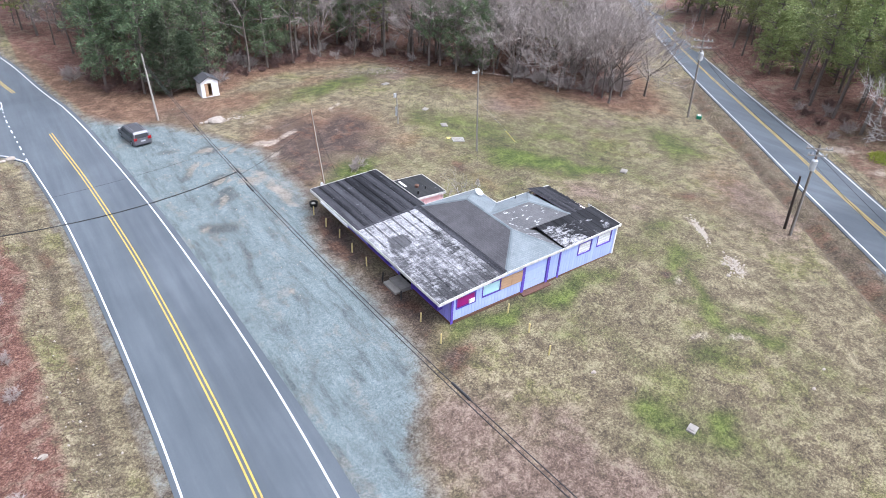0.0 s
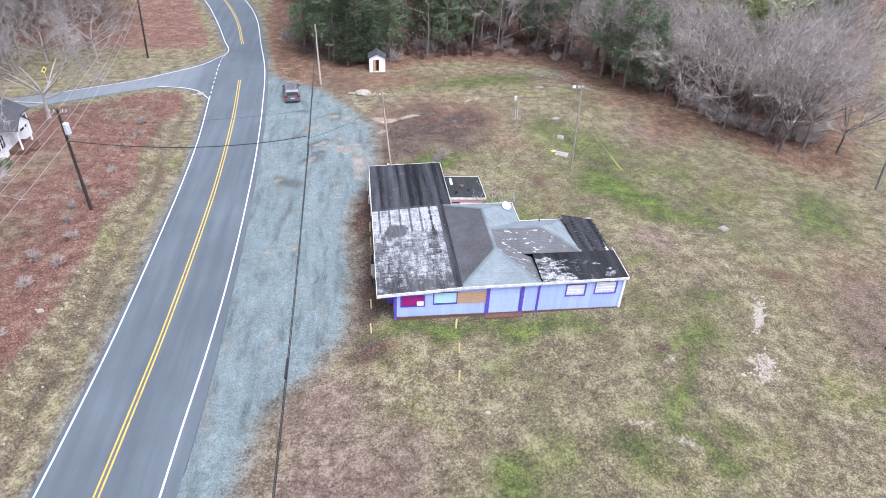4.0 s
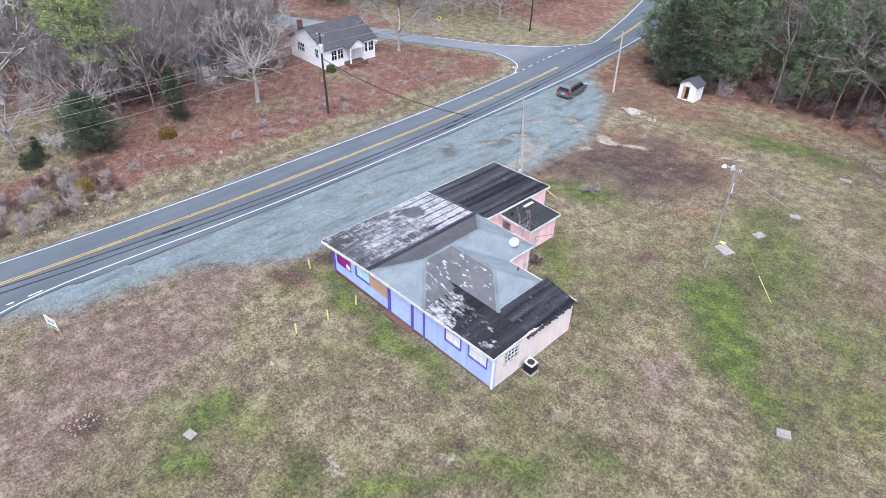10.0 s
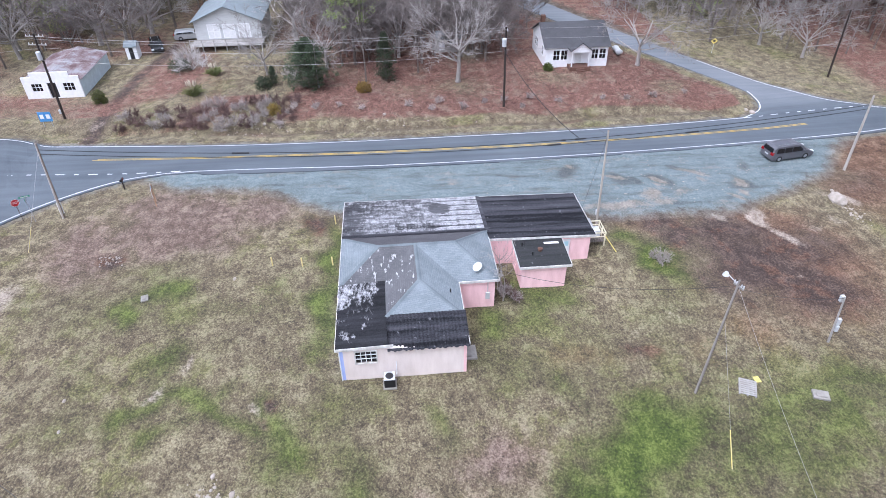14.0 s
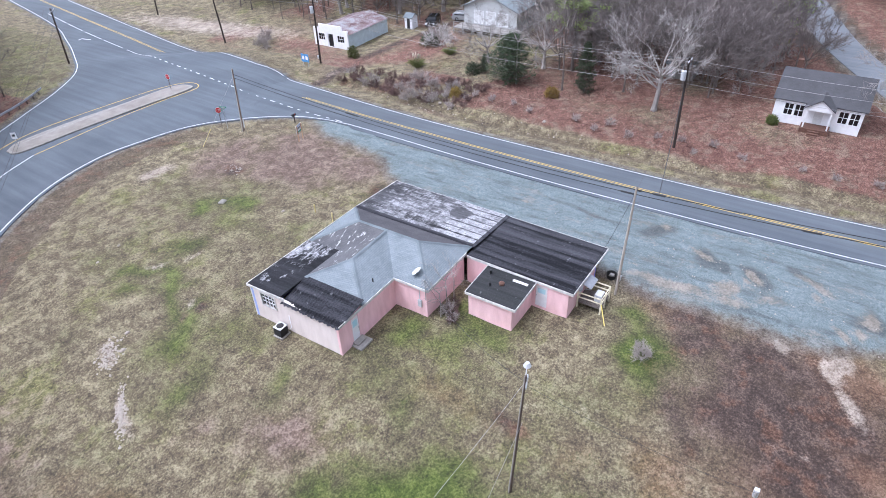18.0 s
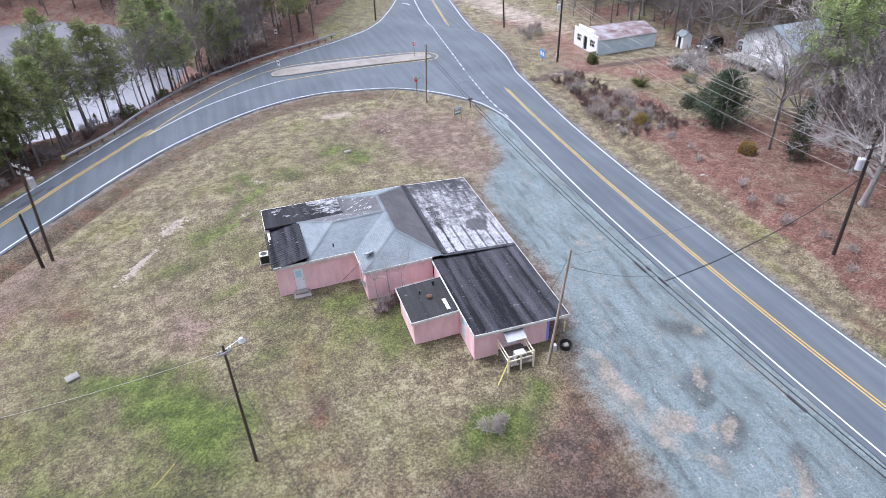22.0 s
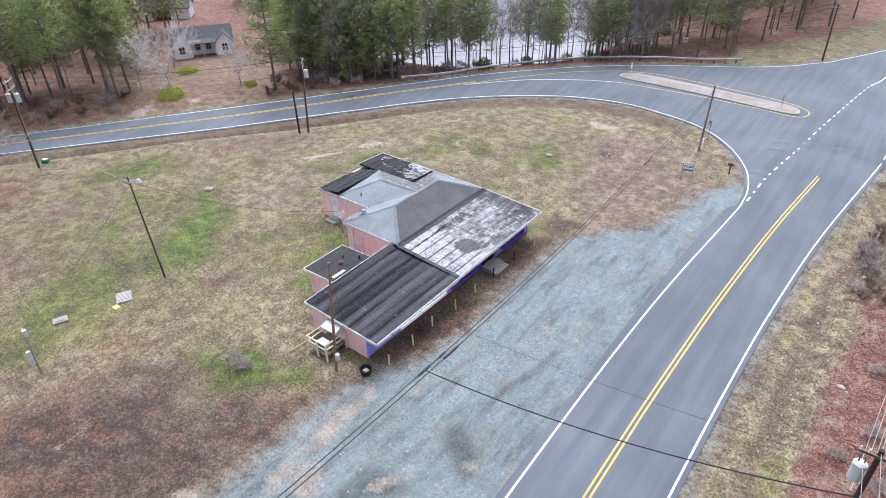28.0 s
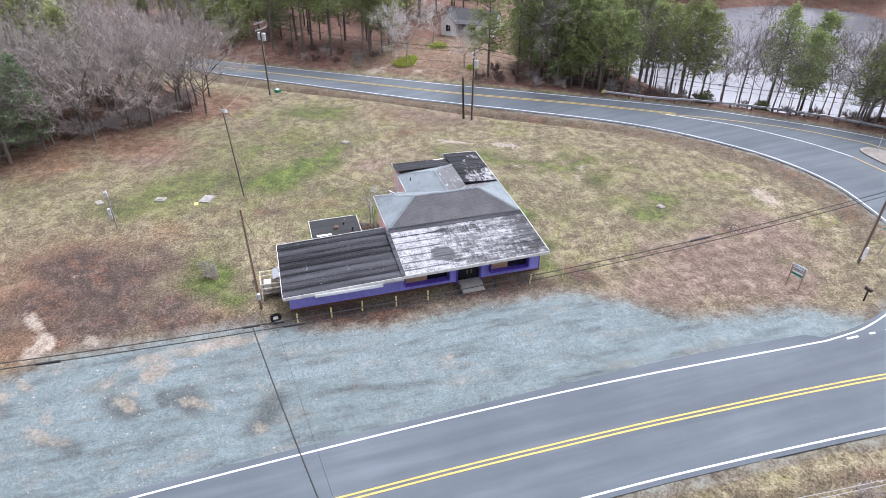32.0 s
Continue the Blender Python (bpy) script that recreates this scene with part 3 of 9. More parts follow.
def smooth(pts, per=6):
    """Catmull-Rom through 2D points."""
    p = np.array(pts, float)
    p = np.vstack([2 * p[0] - p[1], p, 2 * p[-1] - p[-2]])
    out = []
    for i in range(1, len(p) - 2):
        for k in range(per):
            t = k / per
            out.append(0.5 * (2 * p[i] + (p[i + 1] - p[i - 1]) * t + (2 * p[i - 1] - 5 * p[i] + 4 * p[i + 1] - p[i + 2]) * t * t + (3 * p[i] - p[i - 1] - 3 * p[i + 1] + p[i + 2]) * t ** 3))
    out.append(p[-2])
    return np.array(out)


def offset(line, d):
    """The 2D line moved d metres to its left."""
    t = np.gradient(line, axis=0)
    t /= np.linalg.norm(t, axis=1)[:, None] + 1e-9
    return line + d * np.stack([-t[:, 1], t[:, 0]], 1)


def inside(poly, x, y):
    x, y = np.asarray(x, float), np.asarray(y, float)
    hit = np.zeros(x.shape, bool)
    px, py = poly[:, 0], poly[:, 1]
    j = len(poly) - 1
    for i in range(len(poly)):
        cross = (py[i] > y) != (py[j] > y)
        with np.errstate(divide="ignore", invalid="ignore"):
            hit ^= cross & (x < (px[j] - px[i]) * (y - py[i]) / (py[j] - py[i] + 1e-12) + px[i])
        j = i
    return hit


def far_from(line, x, y):
    """Distance from points to a 2D line."""
    d = np.full(np.shape(x), 1e9)
    for a, b in zip(line[:-1], line[1:]):
        ab = b - a
        t = np.clip(((x - a[0]) * ab[0] + (y - a[1]) * ab[1]) / (ab @ ab + 1e-9), 0, 1)
        d = np.minimum(d, np.hypot(x - a[0] - t * ab[0], y - a[1] - t * ab[1]))
    return d

# ---- lie of the land and the roads ----
# x, y, height of known spots
SPOTS = np.array([
    (21.7, 29.5, 0.6), (38.9, 29.2, 0.84), (38.9, 37.7, 0.76), (21.7, 49.5, 0.4), (27.3, 49.6, 0.55), (32.5, 40.7, 0.72), (42.1, 52.5, 0.47),
    (22.8, 51.6, 0.38), (57.7, 23.4, -0.44), (-5.3, 48.2, -0.39), (53.8, 40.7, -0.06), (42.1, 56.2, 0.5), (43.2, 60.5, 0.62), (9.4, -15.5, 0.28),
    (3.1, 83.6, -0.62), (3.6, 0.8, -0.21), (14.1, 10.5, 0.34), (22.6, 85.5, -0.06), (-16.2, 55.8, 0.11), (75.9, 48.5, -0.6), (15.8, 2.6, 0.18),
    (-8.4, -6.9, -0.5), (-12.6, 96, -1.5), (-10, -30.5, -1.0), (12, -40.6, 0.4)])


# white edge lines, north to south or west to east
EAST_EDGE = smooth([(-14, 160), (-3, 132), (1.5, 117), (4.2, 100.4), (6.25, 87.1), (7.52, 72.2), (8.22, 61.2), (8.58, 53), (8.84, 43), (8.9, 34.2), (8.76, 27), (8.46, 20), (8.2, 13)])
WEST_NORTH = smooth([(-22, 158), (-10.5, 131), (-5.5, 116), (-2.2, 104), (-0.6, 97.5), (-2.2, 91.3), (-6, 87.6), (-10.8, 84.6)])
SIDE_NORTH = smooth([(-10.8, 84.6), (-23, 76.6), (-35, 69.8), (-52, 62), (-75, 55)])
SIDE_SOUTH = smooth([(-75, 49.5), (-52, 56.5), (-34, 65), (-21, 73), (-10, 80), (-5.6, 81.4), (-2.2, 80.4), (0.05, 77.2)])
WEST_SOUTH = smooth([(0.05, 77.2), (1.08, 65), (1.55, 54.4), (1.74, 45), (1.8, 36), (1.69, 27), (1.1, 14), (-0.2, 0), (-1.2, -10), (-3.1, -27.2), (-5.6, -46), (-8.8, -64), (-18, -110), (-28, -150)])
CURVE = smooth([(8.2, 13), (8.65, 9), (10.3, 4.3), (13.7, -0.9), (18.3, -4.6), (24.5, -6.5), (31, -6.6), (38.7, -3.75), (49.3, 4.0), (60, 15.9), (70.6, 29.7), (80.1, 42.3), (89.4, 55.15), (99.1, 68), (116.5, 89.5), (140, 118)])
FAR_EDGE = smooth([(147, 116), (119, 84), (99.65, 58.5), (90.3, 45.55), (81, 32.95), (70.9, 20.8), (60.8, 8.2), (51, -4.6), (45.5, -10.5), (39.8, -16.2), (33.5, -21.4), (26.6, -25.7), (20, -30), (14, -35.1), (9.6, -43), (5, -53), (-0.5, -68), (-10, -110), (-20, -150)])
# each road's two edges with their heights
MAIN_WEST, MAIN_EAST = WEST_SOUTH[(WEST_SOUTH[:, 1] > -11)][::3], np.vstack([EAST_EDGE[EAST_EDGE[:, 1] < 90][:-1:3], [(8.2, 13), (8.1, 6), (7.6, -4)]])
SOUTH_NEAR, SOUTH_FAR = CURVE[CURVE[:, 0] > 26][::3], FAR_EDGE[FAR_EDGE[:, 1] > -36][::-3]
BANKED = [((MAIN_WEST, -0.56 - 0.0095 * np.maximum(0, MAIN_WEST[:, 1] - 40)), (MAIN_EAST, 0.21 - 0.0098 * np.maximum(0, MAIN_EAST[:, 1] - 22))),
          ((SOUTH_NEAR, np.interp(SOUTH_NEAR[:, 0], (29, 37, 44, 50.5, 56, 61, 66, 70.6, 80, 90, 104, 124), (0.18, 0.22, 0.18, -0.03, -0.38, -0.69, -0.89, -1.0, -1.02, -0.92, -0.77, -0.42))),
           (SOUTH_FAR, np.interp(SOUTH_FAR[:, 0], (20, 27, 40, 46, 51, 56, 61, 66, 71, 76, 81, 86, 95, 110, 130), (0.7, 0.85, 0.95, 0.9, 0.78, 0.6, 0.37, 0.1, -0.2, -0.5, -0.76, -0.93, -1.1, -1.3, -1.45))))]


def nearest(line, zs, x, y):
    """Distance from points to a 2D line, the nearest place on it, and the line's height there."""
    best, px, py, pz = (np.full(x.shape, v) for v in (1e9, 0.0, 0.0, 0.0))
    for a, b, za, zb in zip(line[:-1], line[1:], zs[:-1], zs[1:]):
        ab = b - a
        t = np.clip(((x - a[0]) * ab[0] + (y - a[1]) * ab[1]) / (ab @ ab + 1e-9), 0, 1)
        qx, qy = a[0] + t * ab[0], a[1] + t * ab[1]
        d = np.hypot(x - qx, y - qy)
        near = d < best
        best, px, py, pz = np.where(near, d, best), np.where(near, qx, px), np.where(near, qy, py), np.where(near, za + t * (zb - za), pz)
    return best, px, py, pz


def hz(x, y):
    """Height of the land: smooth between the spots, and banked across the two roads."""
    x, y = np.asarray(x, float), np.asarray(y, float)
    num, den = np.zeros(x.shape), np.zeros(x.shape)
    for sx, sy, sz in SPOTS:
        w = ((x - sx) ** 2 + (y - sy) ** 2 + 36.0) ** -1.5
        num, den = num + w * sz, den + w
    h = num / den
    for left, right in BANKED:
        d0, x0, y0, z0 = nearest(*left, x, y)
        d1, x1, y1, z1 = nearest(*right, x, y)
        out = np.clip((np.maximum(d0, d1) - np.hypot(x1 - x0, y1 - y0) - 0.7) / 6.0, 0, 1)
        ux, uy = x1 - x0, y1 - y0
        z = z0 + (z1 - z0) * np.clip(((x - x0) * ux + (y - y0) * uy) / (ux * ux + uy * uy + 1e-6), -0.15, 1.15)
        h = h + (1 - out * out * (3 - 2 * out)) * (z - h)
    return h


WIDER = 0.5 + 0.45 * np.exp(-((EAST_EDGE[:, 1:] - 20) / 11) ** 2)
OUTLINE = np.vstack([offset(EAST_EDGE, WIDER)[:-1], offset(CURVE, 0.35), offset(FAR_EDGE, 0.35), offset(WEST_SOUTH[::-1], 0.35), offset(SIDE_SOUTH[::-1], 0.2)[1:], offset(SIDE_NORTH[::-1], 0.2), offset(WEST_NORTH[::-1], 0.35)[1:]])


def in_road(x, y):
    return inside(OUTLINE, x, y)


def ditch(x, y):
    """A ditch between the south road and the field, and a shallow one west of the main road."""
    d = far_from(CURVE[42:84], x, y)
    deep = 0.75 * np.exp(-((d - 3.3) / 0.8) ** 2) * np.clip((x - 44) / 14, 0.12, 1)
    w = far_from(WEST_SOUTH[2:48], x, y)
    deep += 0.3 * np.exp(-((w - 3.2) / 0.9) ** 2)
    return np.where(in_road(x, y), 0, deep)


POND_AT, POND_R = (82.0, -50.0), (28.0, 38.0)


def pond_bowl(x, y):
    c, s = math.cos(0.6), math.sin(0.6)
    dx, dy = x - POND_AT[0], y - POND_AT[1]
    r = np.hypot((c * dx + s * dy) / POND_R[0], (-s * dx + c * dy) / POND_R[1])
    return r


def gz(x, y):
    """Height of the bare ground."""
    x, y = np.asarray(x, float), np.asarray(y, float)
    bank = hz(x, y)
    z = bank - ditch(x, y)
    r = pond_bowl(x, y)
    z = z - 3.4 * np.clip((1.32 - r) / 0.3, 0, 1) ** 2 * (3 - 2 * np.clip((1.32 - r) / 0.3, 0, 1))
    return np.where(in_road(x, y), bank - 0.1, z)


def spread(lo, hi, a, b, fine):
    """Grid lines: close together from a to b, wider and wider outwards."""
    out, s, v = list(np.arange(a, b, fine)), fine, b
    while v < hi:
        out.append(v)
        s *= 1.18
        v += s
    out.append(hi)
    s, v = fine, a - fine
    low = []
    while v > lo:
        low.append(v)
        s *= 1.18
        v -= s
    return np.array([lo] + low[::-1] + out)


GX, GY = spread(-900, 900, -24, 80, 0.45), spread(-900, 900, -28, 98, 0.45)

GZ = gz(*np.meshgrid(GX, GY, indexing="ij"))


def g(x, y):
    """Height of the ground at one place, from the grid."""
    i, j = int(np.searchsorted(GX, x)) - 1, int(np.searchsorted(GY, y)) - 1
    u, v = (x - GX[i]) / (GX[i + 1] - GX[i]), (y - GY[j]) / (GY[j + 1] - GY[j])
    return float((GZ[i, j] * (1 - u) + GZ[i + 1, j] * u) * (1 - v) + (GZ[i, j + 1] * (1 - u) + GZ[i + 1, j + 1] * u) * v)


def blobs(x, y, rows):
    """Soft patches: x, y, half length, half width, turn in degrees, strength."""
    v = np.zeros(x.shape)
    x, y = x + 0.55 * np.sin(0.9 * y + 1.3 * np.sin(0.7 * x)) * np.cos(0.43 * y), y + 0.55 * np.sin(1.1 * x + 1.7 * np.sin(0.6 * y))
    for cx, cy, a, b, turn, s in rows:
        c, k = math.cos(radians(turn)), math.sin(radians(turn))
        dx, dy = x - cx, y - cy
        v = np.maximum(v, s * np.exp(-(((c * dx + k * dy) / a) ** 2 + ((c * dy - k * dx) / b) ** 2)))
    return v


GREEN = [(46.5, 47.5, 7.5, 1.5, -47, 1.3), (28.2, 55.6, 3.0, 1.6, 20, 1.25), (50, 53, 18.8, 12.2, -15, 0.55), (40, 20.6, 7.5, 1.2, 58, 0.95), (42, 64, 4, 3, 20, 0.85), (53, 52, 5, 3, 0, 0.8), (46.2, 47, 8.0, 2.6, -47, 1.25), (49.3, 43.2, 3.6, 1.8, -20, 1.3), (44.5, 50.5, 5.62, 2.25, -55, 0.8), (43.5, 63, 4.25, 7.5, 0, 0.68), (65.5, 43.3, 6.5, 3.6, 45, 1.0), (56, 46.5, 6.25, 3, 10, 0.72), (54, 56, 6.25, 3.25, -30, 0.62),
         (38, 81, 12.5, 2.6, 12, 1.05), (29, 83, 4.38, 2.25, -10, 0.7), (50, 74, 7.5, 5, -30, 0.5), (24.5, 28.2, 5.25, 1.25, 0, 1.05), (32.5, 27.8, 7.5, 1.38, 0, 0.85), (37, 25.4, 2.75, 1.12, 30, 0.6), (42.5, 25.4, 3.5, 1.62, 20, 0.85),
         (38.7, 18.6, 1.25, 3.75, -10, 0.9), (40, 16.4, 3, 1.12, -40, 1.0), (35.6, 17.2, 2.5, 1.5, 10, 0.95), (41, 20, 1.5, 3, 0, 0.7), (28, 15.4, 1.88, 2.5, 20, 0.85), (30.2, 20.3, 1.75, 3.75, 0, 0.55), (28.5, 24, 3.25, 1.5, 0, 0.55), (30.3, 12.5, 2.5, 1.12, 0, 0.7),
         (27.7, 55.2, 2.25, 1.75, 0, 1.0), (30.2, 56.8, 2, 1.38, 0, 0.7), (24, 53.8, 1.5, 1, 0, 0.8), (31.8, 44.4, 3.25, 4, 0, 0.95), (33.6, 39.8, 3, 2, 0, 0.9), (43, 35.4, 2.25, 1.25, 20, 0.75), (46.6, 31, 2.75, 2, 30, 0.6), (42.4, 44.6, 3.75, 1.5, 0, 0.55),
         (33, 20, 15, 11.2, 20, 0.3), (40, 36, 6.25, 11.2, 0, 0.3), (42, 17.9, 1.5, 1.12, 0, 0.9), (38.5, 21.4, 1.25, 1.25, 0, 0.8), (40.5, 24.6, 1.38, 0.875, 0, 0.9), (35, 11, 5, 2.5, 20, 0.4), (48, 19, 3.75, 1.5, 40, 0.4)]
BROWN = [(37.6, 50.5, 2.2, 1.2, 50, 0.75), (45.5, 36.5, 3.0, 2.0, 30, 0.45), (21.8, 53.2, 1.0, 3.0, 0, 0.8), (55.5, 33, 2.4, 1.2, 20, 0.7), (24.2, 63, 3.6, 6.0, 0, 1.0), (23, 57.5, 2.4, 2.4, 0, 0.9), (27, 70.5, 4, 2.5, 10, 0.8), (23.2, 9.2, 2.0, 1.0, 75, 1.2), (40.6, 25.4, 0.6, 0.6, 0, 1.1), (41.8, 24.4, 0.8, 0.5, 20, 0.8), (29, 63.5, 7.15, 6.5, 20, 1.05), (32.6, 66.6, 5.2, 4.16, 30, 0.95), (27.8, 67.6, 4.68, 4.42, 0, 0.9), (32.5, 59.2, 3.9, 2.34, 20, 0.85), (25.4, 58.6, 3.38, 3.38, 0, 0.95), (35.5, 71, 3.9, 2.6, 30, 0.55), (20, 26.6, 2.21, 2.34, 0, 0.9), (20.0, 45, 2.1, 9, 0, 1.0),
         (19.8, 34, 1.9, 8, 0, 0.95), (38.4, 49.2, 2.34, 1.3, 0, 0.42), (60, 30, 3.9, 10.4, -40, 0.42), (17.5, 80, 6.5, 6.5, 0, 0.6), (26, 18.5, 2.08, 1.3, 0, 0.45), (13.5, 5.5, 3.25, 1.04, -50, 0.6)]
# rust-coloured pine straw and bare brown earth
STRAW = [(60, 66, 5, 10, -35, 0.75), (56, 73, 6, 5, -35, 0.7), (25, 67, 5, 5, 0, 0.8), (22.6, 57, 1.6, 4, 0, 0.6), (55.5, 31.5, 6, 2.0, -62, 0.4), (38.2, 54.5, 2.6, 2.2, 0, 0.3), (38, 45.5, 1.8, 3.6, 0, 0.35), (55.6, 45.8, 3, 2.4, 0, 0.28), (30, 67, 9, 9, 20, 0.75), (23, 82, 9, 4, 5, 0.8), (37, 84.5, 6, 2.0, 10, 0.5), (13, 86, 5, 7, 20, 1.0), (19, 79.5, 5, 3.5, 0, 0.8), (36.5, 60, 3, 4, 0, 0.45), (59, 48.5, 5, 2, -30, 0.3), (62, 34, 4, 8, -45, 0.35)]
ROSY = [(18, 14, 7, 8, -20, 1.0), (16.5, 21.5, 4, 5, 0, 0.9), (22, 7, 8, 5, 20, 0.8), (46, 39, 3, 4, 0, 0.6), (40, 30, 4, 2, 0, 0.35), (55, 62, 6, 5, -40, 0.8), (62, 52, 6, 3, -50, 0.7), (48, 33, 3, 3, 0, 0.5), (60, 28, 5, 9, -40, 0.7), (37, 54, 2, 3, 0, 0.4), (46, 82, 9, 3, -20, 0.8)]
BARE_AND_PUDDLE = [(40.4, 24.2, 0.8, 0.5, 30, 0.8), (23.5, 74.3, 2.0, 1.0, 20, 0.6), (24.6, 71.5, 1.8, 0.9, 60, 0.55), (25.8, 67.6, 2.0, 0.9, 20, 1.15), (23, 67.0, 1.8, 0.8, 10, 1.1), (22.2, 63.4, 1.6, 0.8, 40, 1.1), (34.8, 73, 3, 0.35, 62, 0.9), (28, 2.2, 2.6, 1.4, 10, 1.0), (47.2, 22.8, 1.7, 0.8, 40, 0.9), (50.0, 28.2, 2.6, 0.36, 54, 1.2), (36.3, 18.9, 1.3, 0.4, 20, 0.9), (38.6, 16.8, 1.5, 0.4, -50, 1.0),
        # row at (31.2, 65.2): a thin puddle's pale sheen, painted as bare ground
        (-14, -40, 5, 24, 12, 0.95), (-5.5, -2.2, 2.5, 1.4, 0, 0.6), (31.2, 65.2, 0.22, 3.0, -8, 0.62), (20.2, 77.2, 1.6, 0.8, 20, 0.9), (83.6, 31.2, 2.2, 1.2, -40, 1.1), (80, 25.5, 2.0, 0.9, 40, 0.8), (19.2, 75.6, 2.6, 1.0, 30, 0.6), (34.6, 54.6, 1.6, 3.0, -10, 0.42), (36, 51, 1.4, 1.2, 0, 0.45), (27.8, 22.2, 1.2, 0.5, 0, 0.5), (24.2, 24.8, 1.8, 0.6, 10, 0.45)]
MUD = [(19.6, 54.5, 0.75, 4.0, 8, 1.1), (18.0, 58.6, 1.3, 1.0, 20, 1.0), (17.6, 61.4, 1.2, 1.8, 30, 0.75), (19.2, 66.8, 1.6, 0.8, 30, 1.0), (13.6, 64.4, 1.7, 0.8, 50, 0.9), (16.3, 68, 1.4, 0.7, 15, 1.1), (18.6, 68.4, 1.0, 0.5, 10, 1.0), (15.4, 60.4, 1.0, 0.7, 0, 1.15), (14.1, 55.5, 1.8, 0.5, 60, 1.0), (11.7, 52.1, 1.6, 0.5, 60, 0.95), (19.8, 56.5, 0.8, 3.0, 0, 0.85), (18.9, 59.6, 0.9, 2.2, 0, 0.85), (15.2, 64.6, 1.3, 0.6, 60, 0.85), (18, 51.9, 0.6, 1.4, 0, 0.7), (22.3, 63.4, 1.8, 0.9, 40, 0.7), (16.4, 59.6, 0.7, 0.4, 0, 0.9),
       (13.9, 45.5, 0.3, 0.9, 20, 0.9), (14, 40, 0.3, 0.9, -15, 0.9), (13.1, 42.6, 0.3, 0.8, 30, 0.8), (18, 72, 1.8, 0.7, 20, 0.7), (19.8, 64.6, 0.8, 2.0, 0, 0.7)]
# damp dark patches in the gravel
DAMP = [(12.2, 52.0, 1.4, 2.2, 20, 1.0), (14.4, 56.0, 2.0, 1.1, 40, 1.0), (15.5, 57.6, 1.0, 0.9, 0, 1.2), (15.2, 60.6, 1.7, 1.3, 0, 1.0), (16.4, 68.2, 2.2, 1.2, 15, 0.9), (12.6, 46, 0.5, 4.0, -8, 0.75), (16.6, 46, 0.5, 5.0, 6, 0.6), (13.6, 38, 0.45, 5.0, -12, 0.7), (11.2, 30, 0.5, 6.0, -14, 0.6), (15.6, 33, 0.5, 5.0, -5, 0.5), (17.8, 62, 0.7, 3.0, 12, 0.6), (12.6, 63.4, 1.5, 0.9, 60, 0.9), (13.0, 70.5, 2.0, 0.9, 20, 0.8), (8.6, 22, 0.5, 5.0, -16, 0.5), (18.2, 55, 0.6, 3.0, 4, 0.6), (10.6, 66, 0.5, 4.0, 14, 0.55)]
GRAVEL_EDGE = np.array([(6, 8.6), (9, 9.2), (12.5, 10.6), (18, 12.6), (24, 15.4), (29, 17.6), (35, 18.9), (41, 18.2), (47, 18.4), (51, 20.2), (58, 21.2), (66, 20.8), (72, 18), (78, 14.5), (84, 9), (90, 5.5)])
# edge of the northern woods: x, y
NORTH_WOODS = np.array([(4, 125), (7.5, 105), (12, 94), (16, 89), (24, 90), (33, 92.5), (41, 92.5), (48, 91), (53, 87), (57, 82), (61, 77), (65, 68), (69, 60.5), (75, 60), (84, 72), (96, 84), (112, 106), (130, 132)])


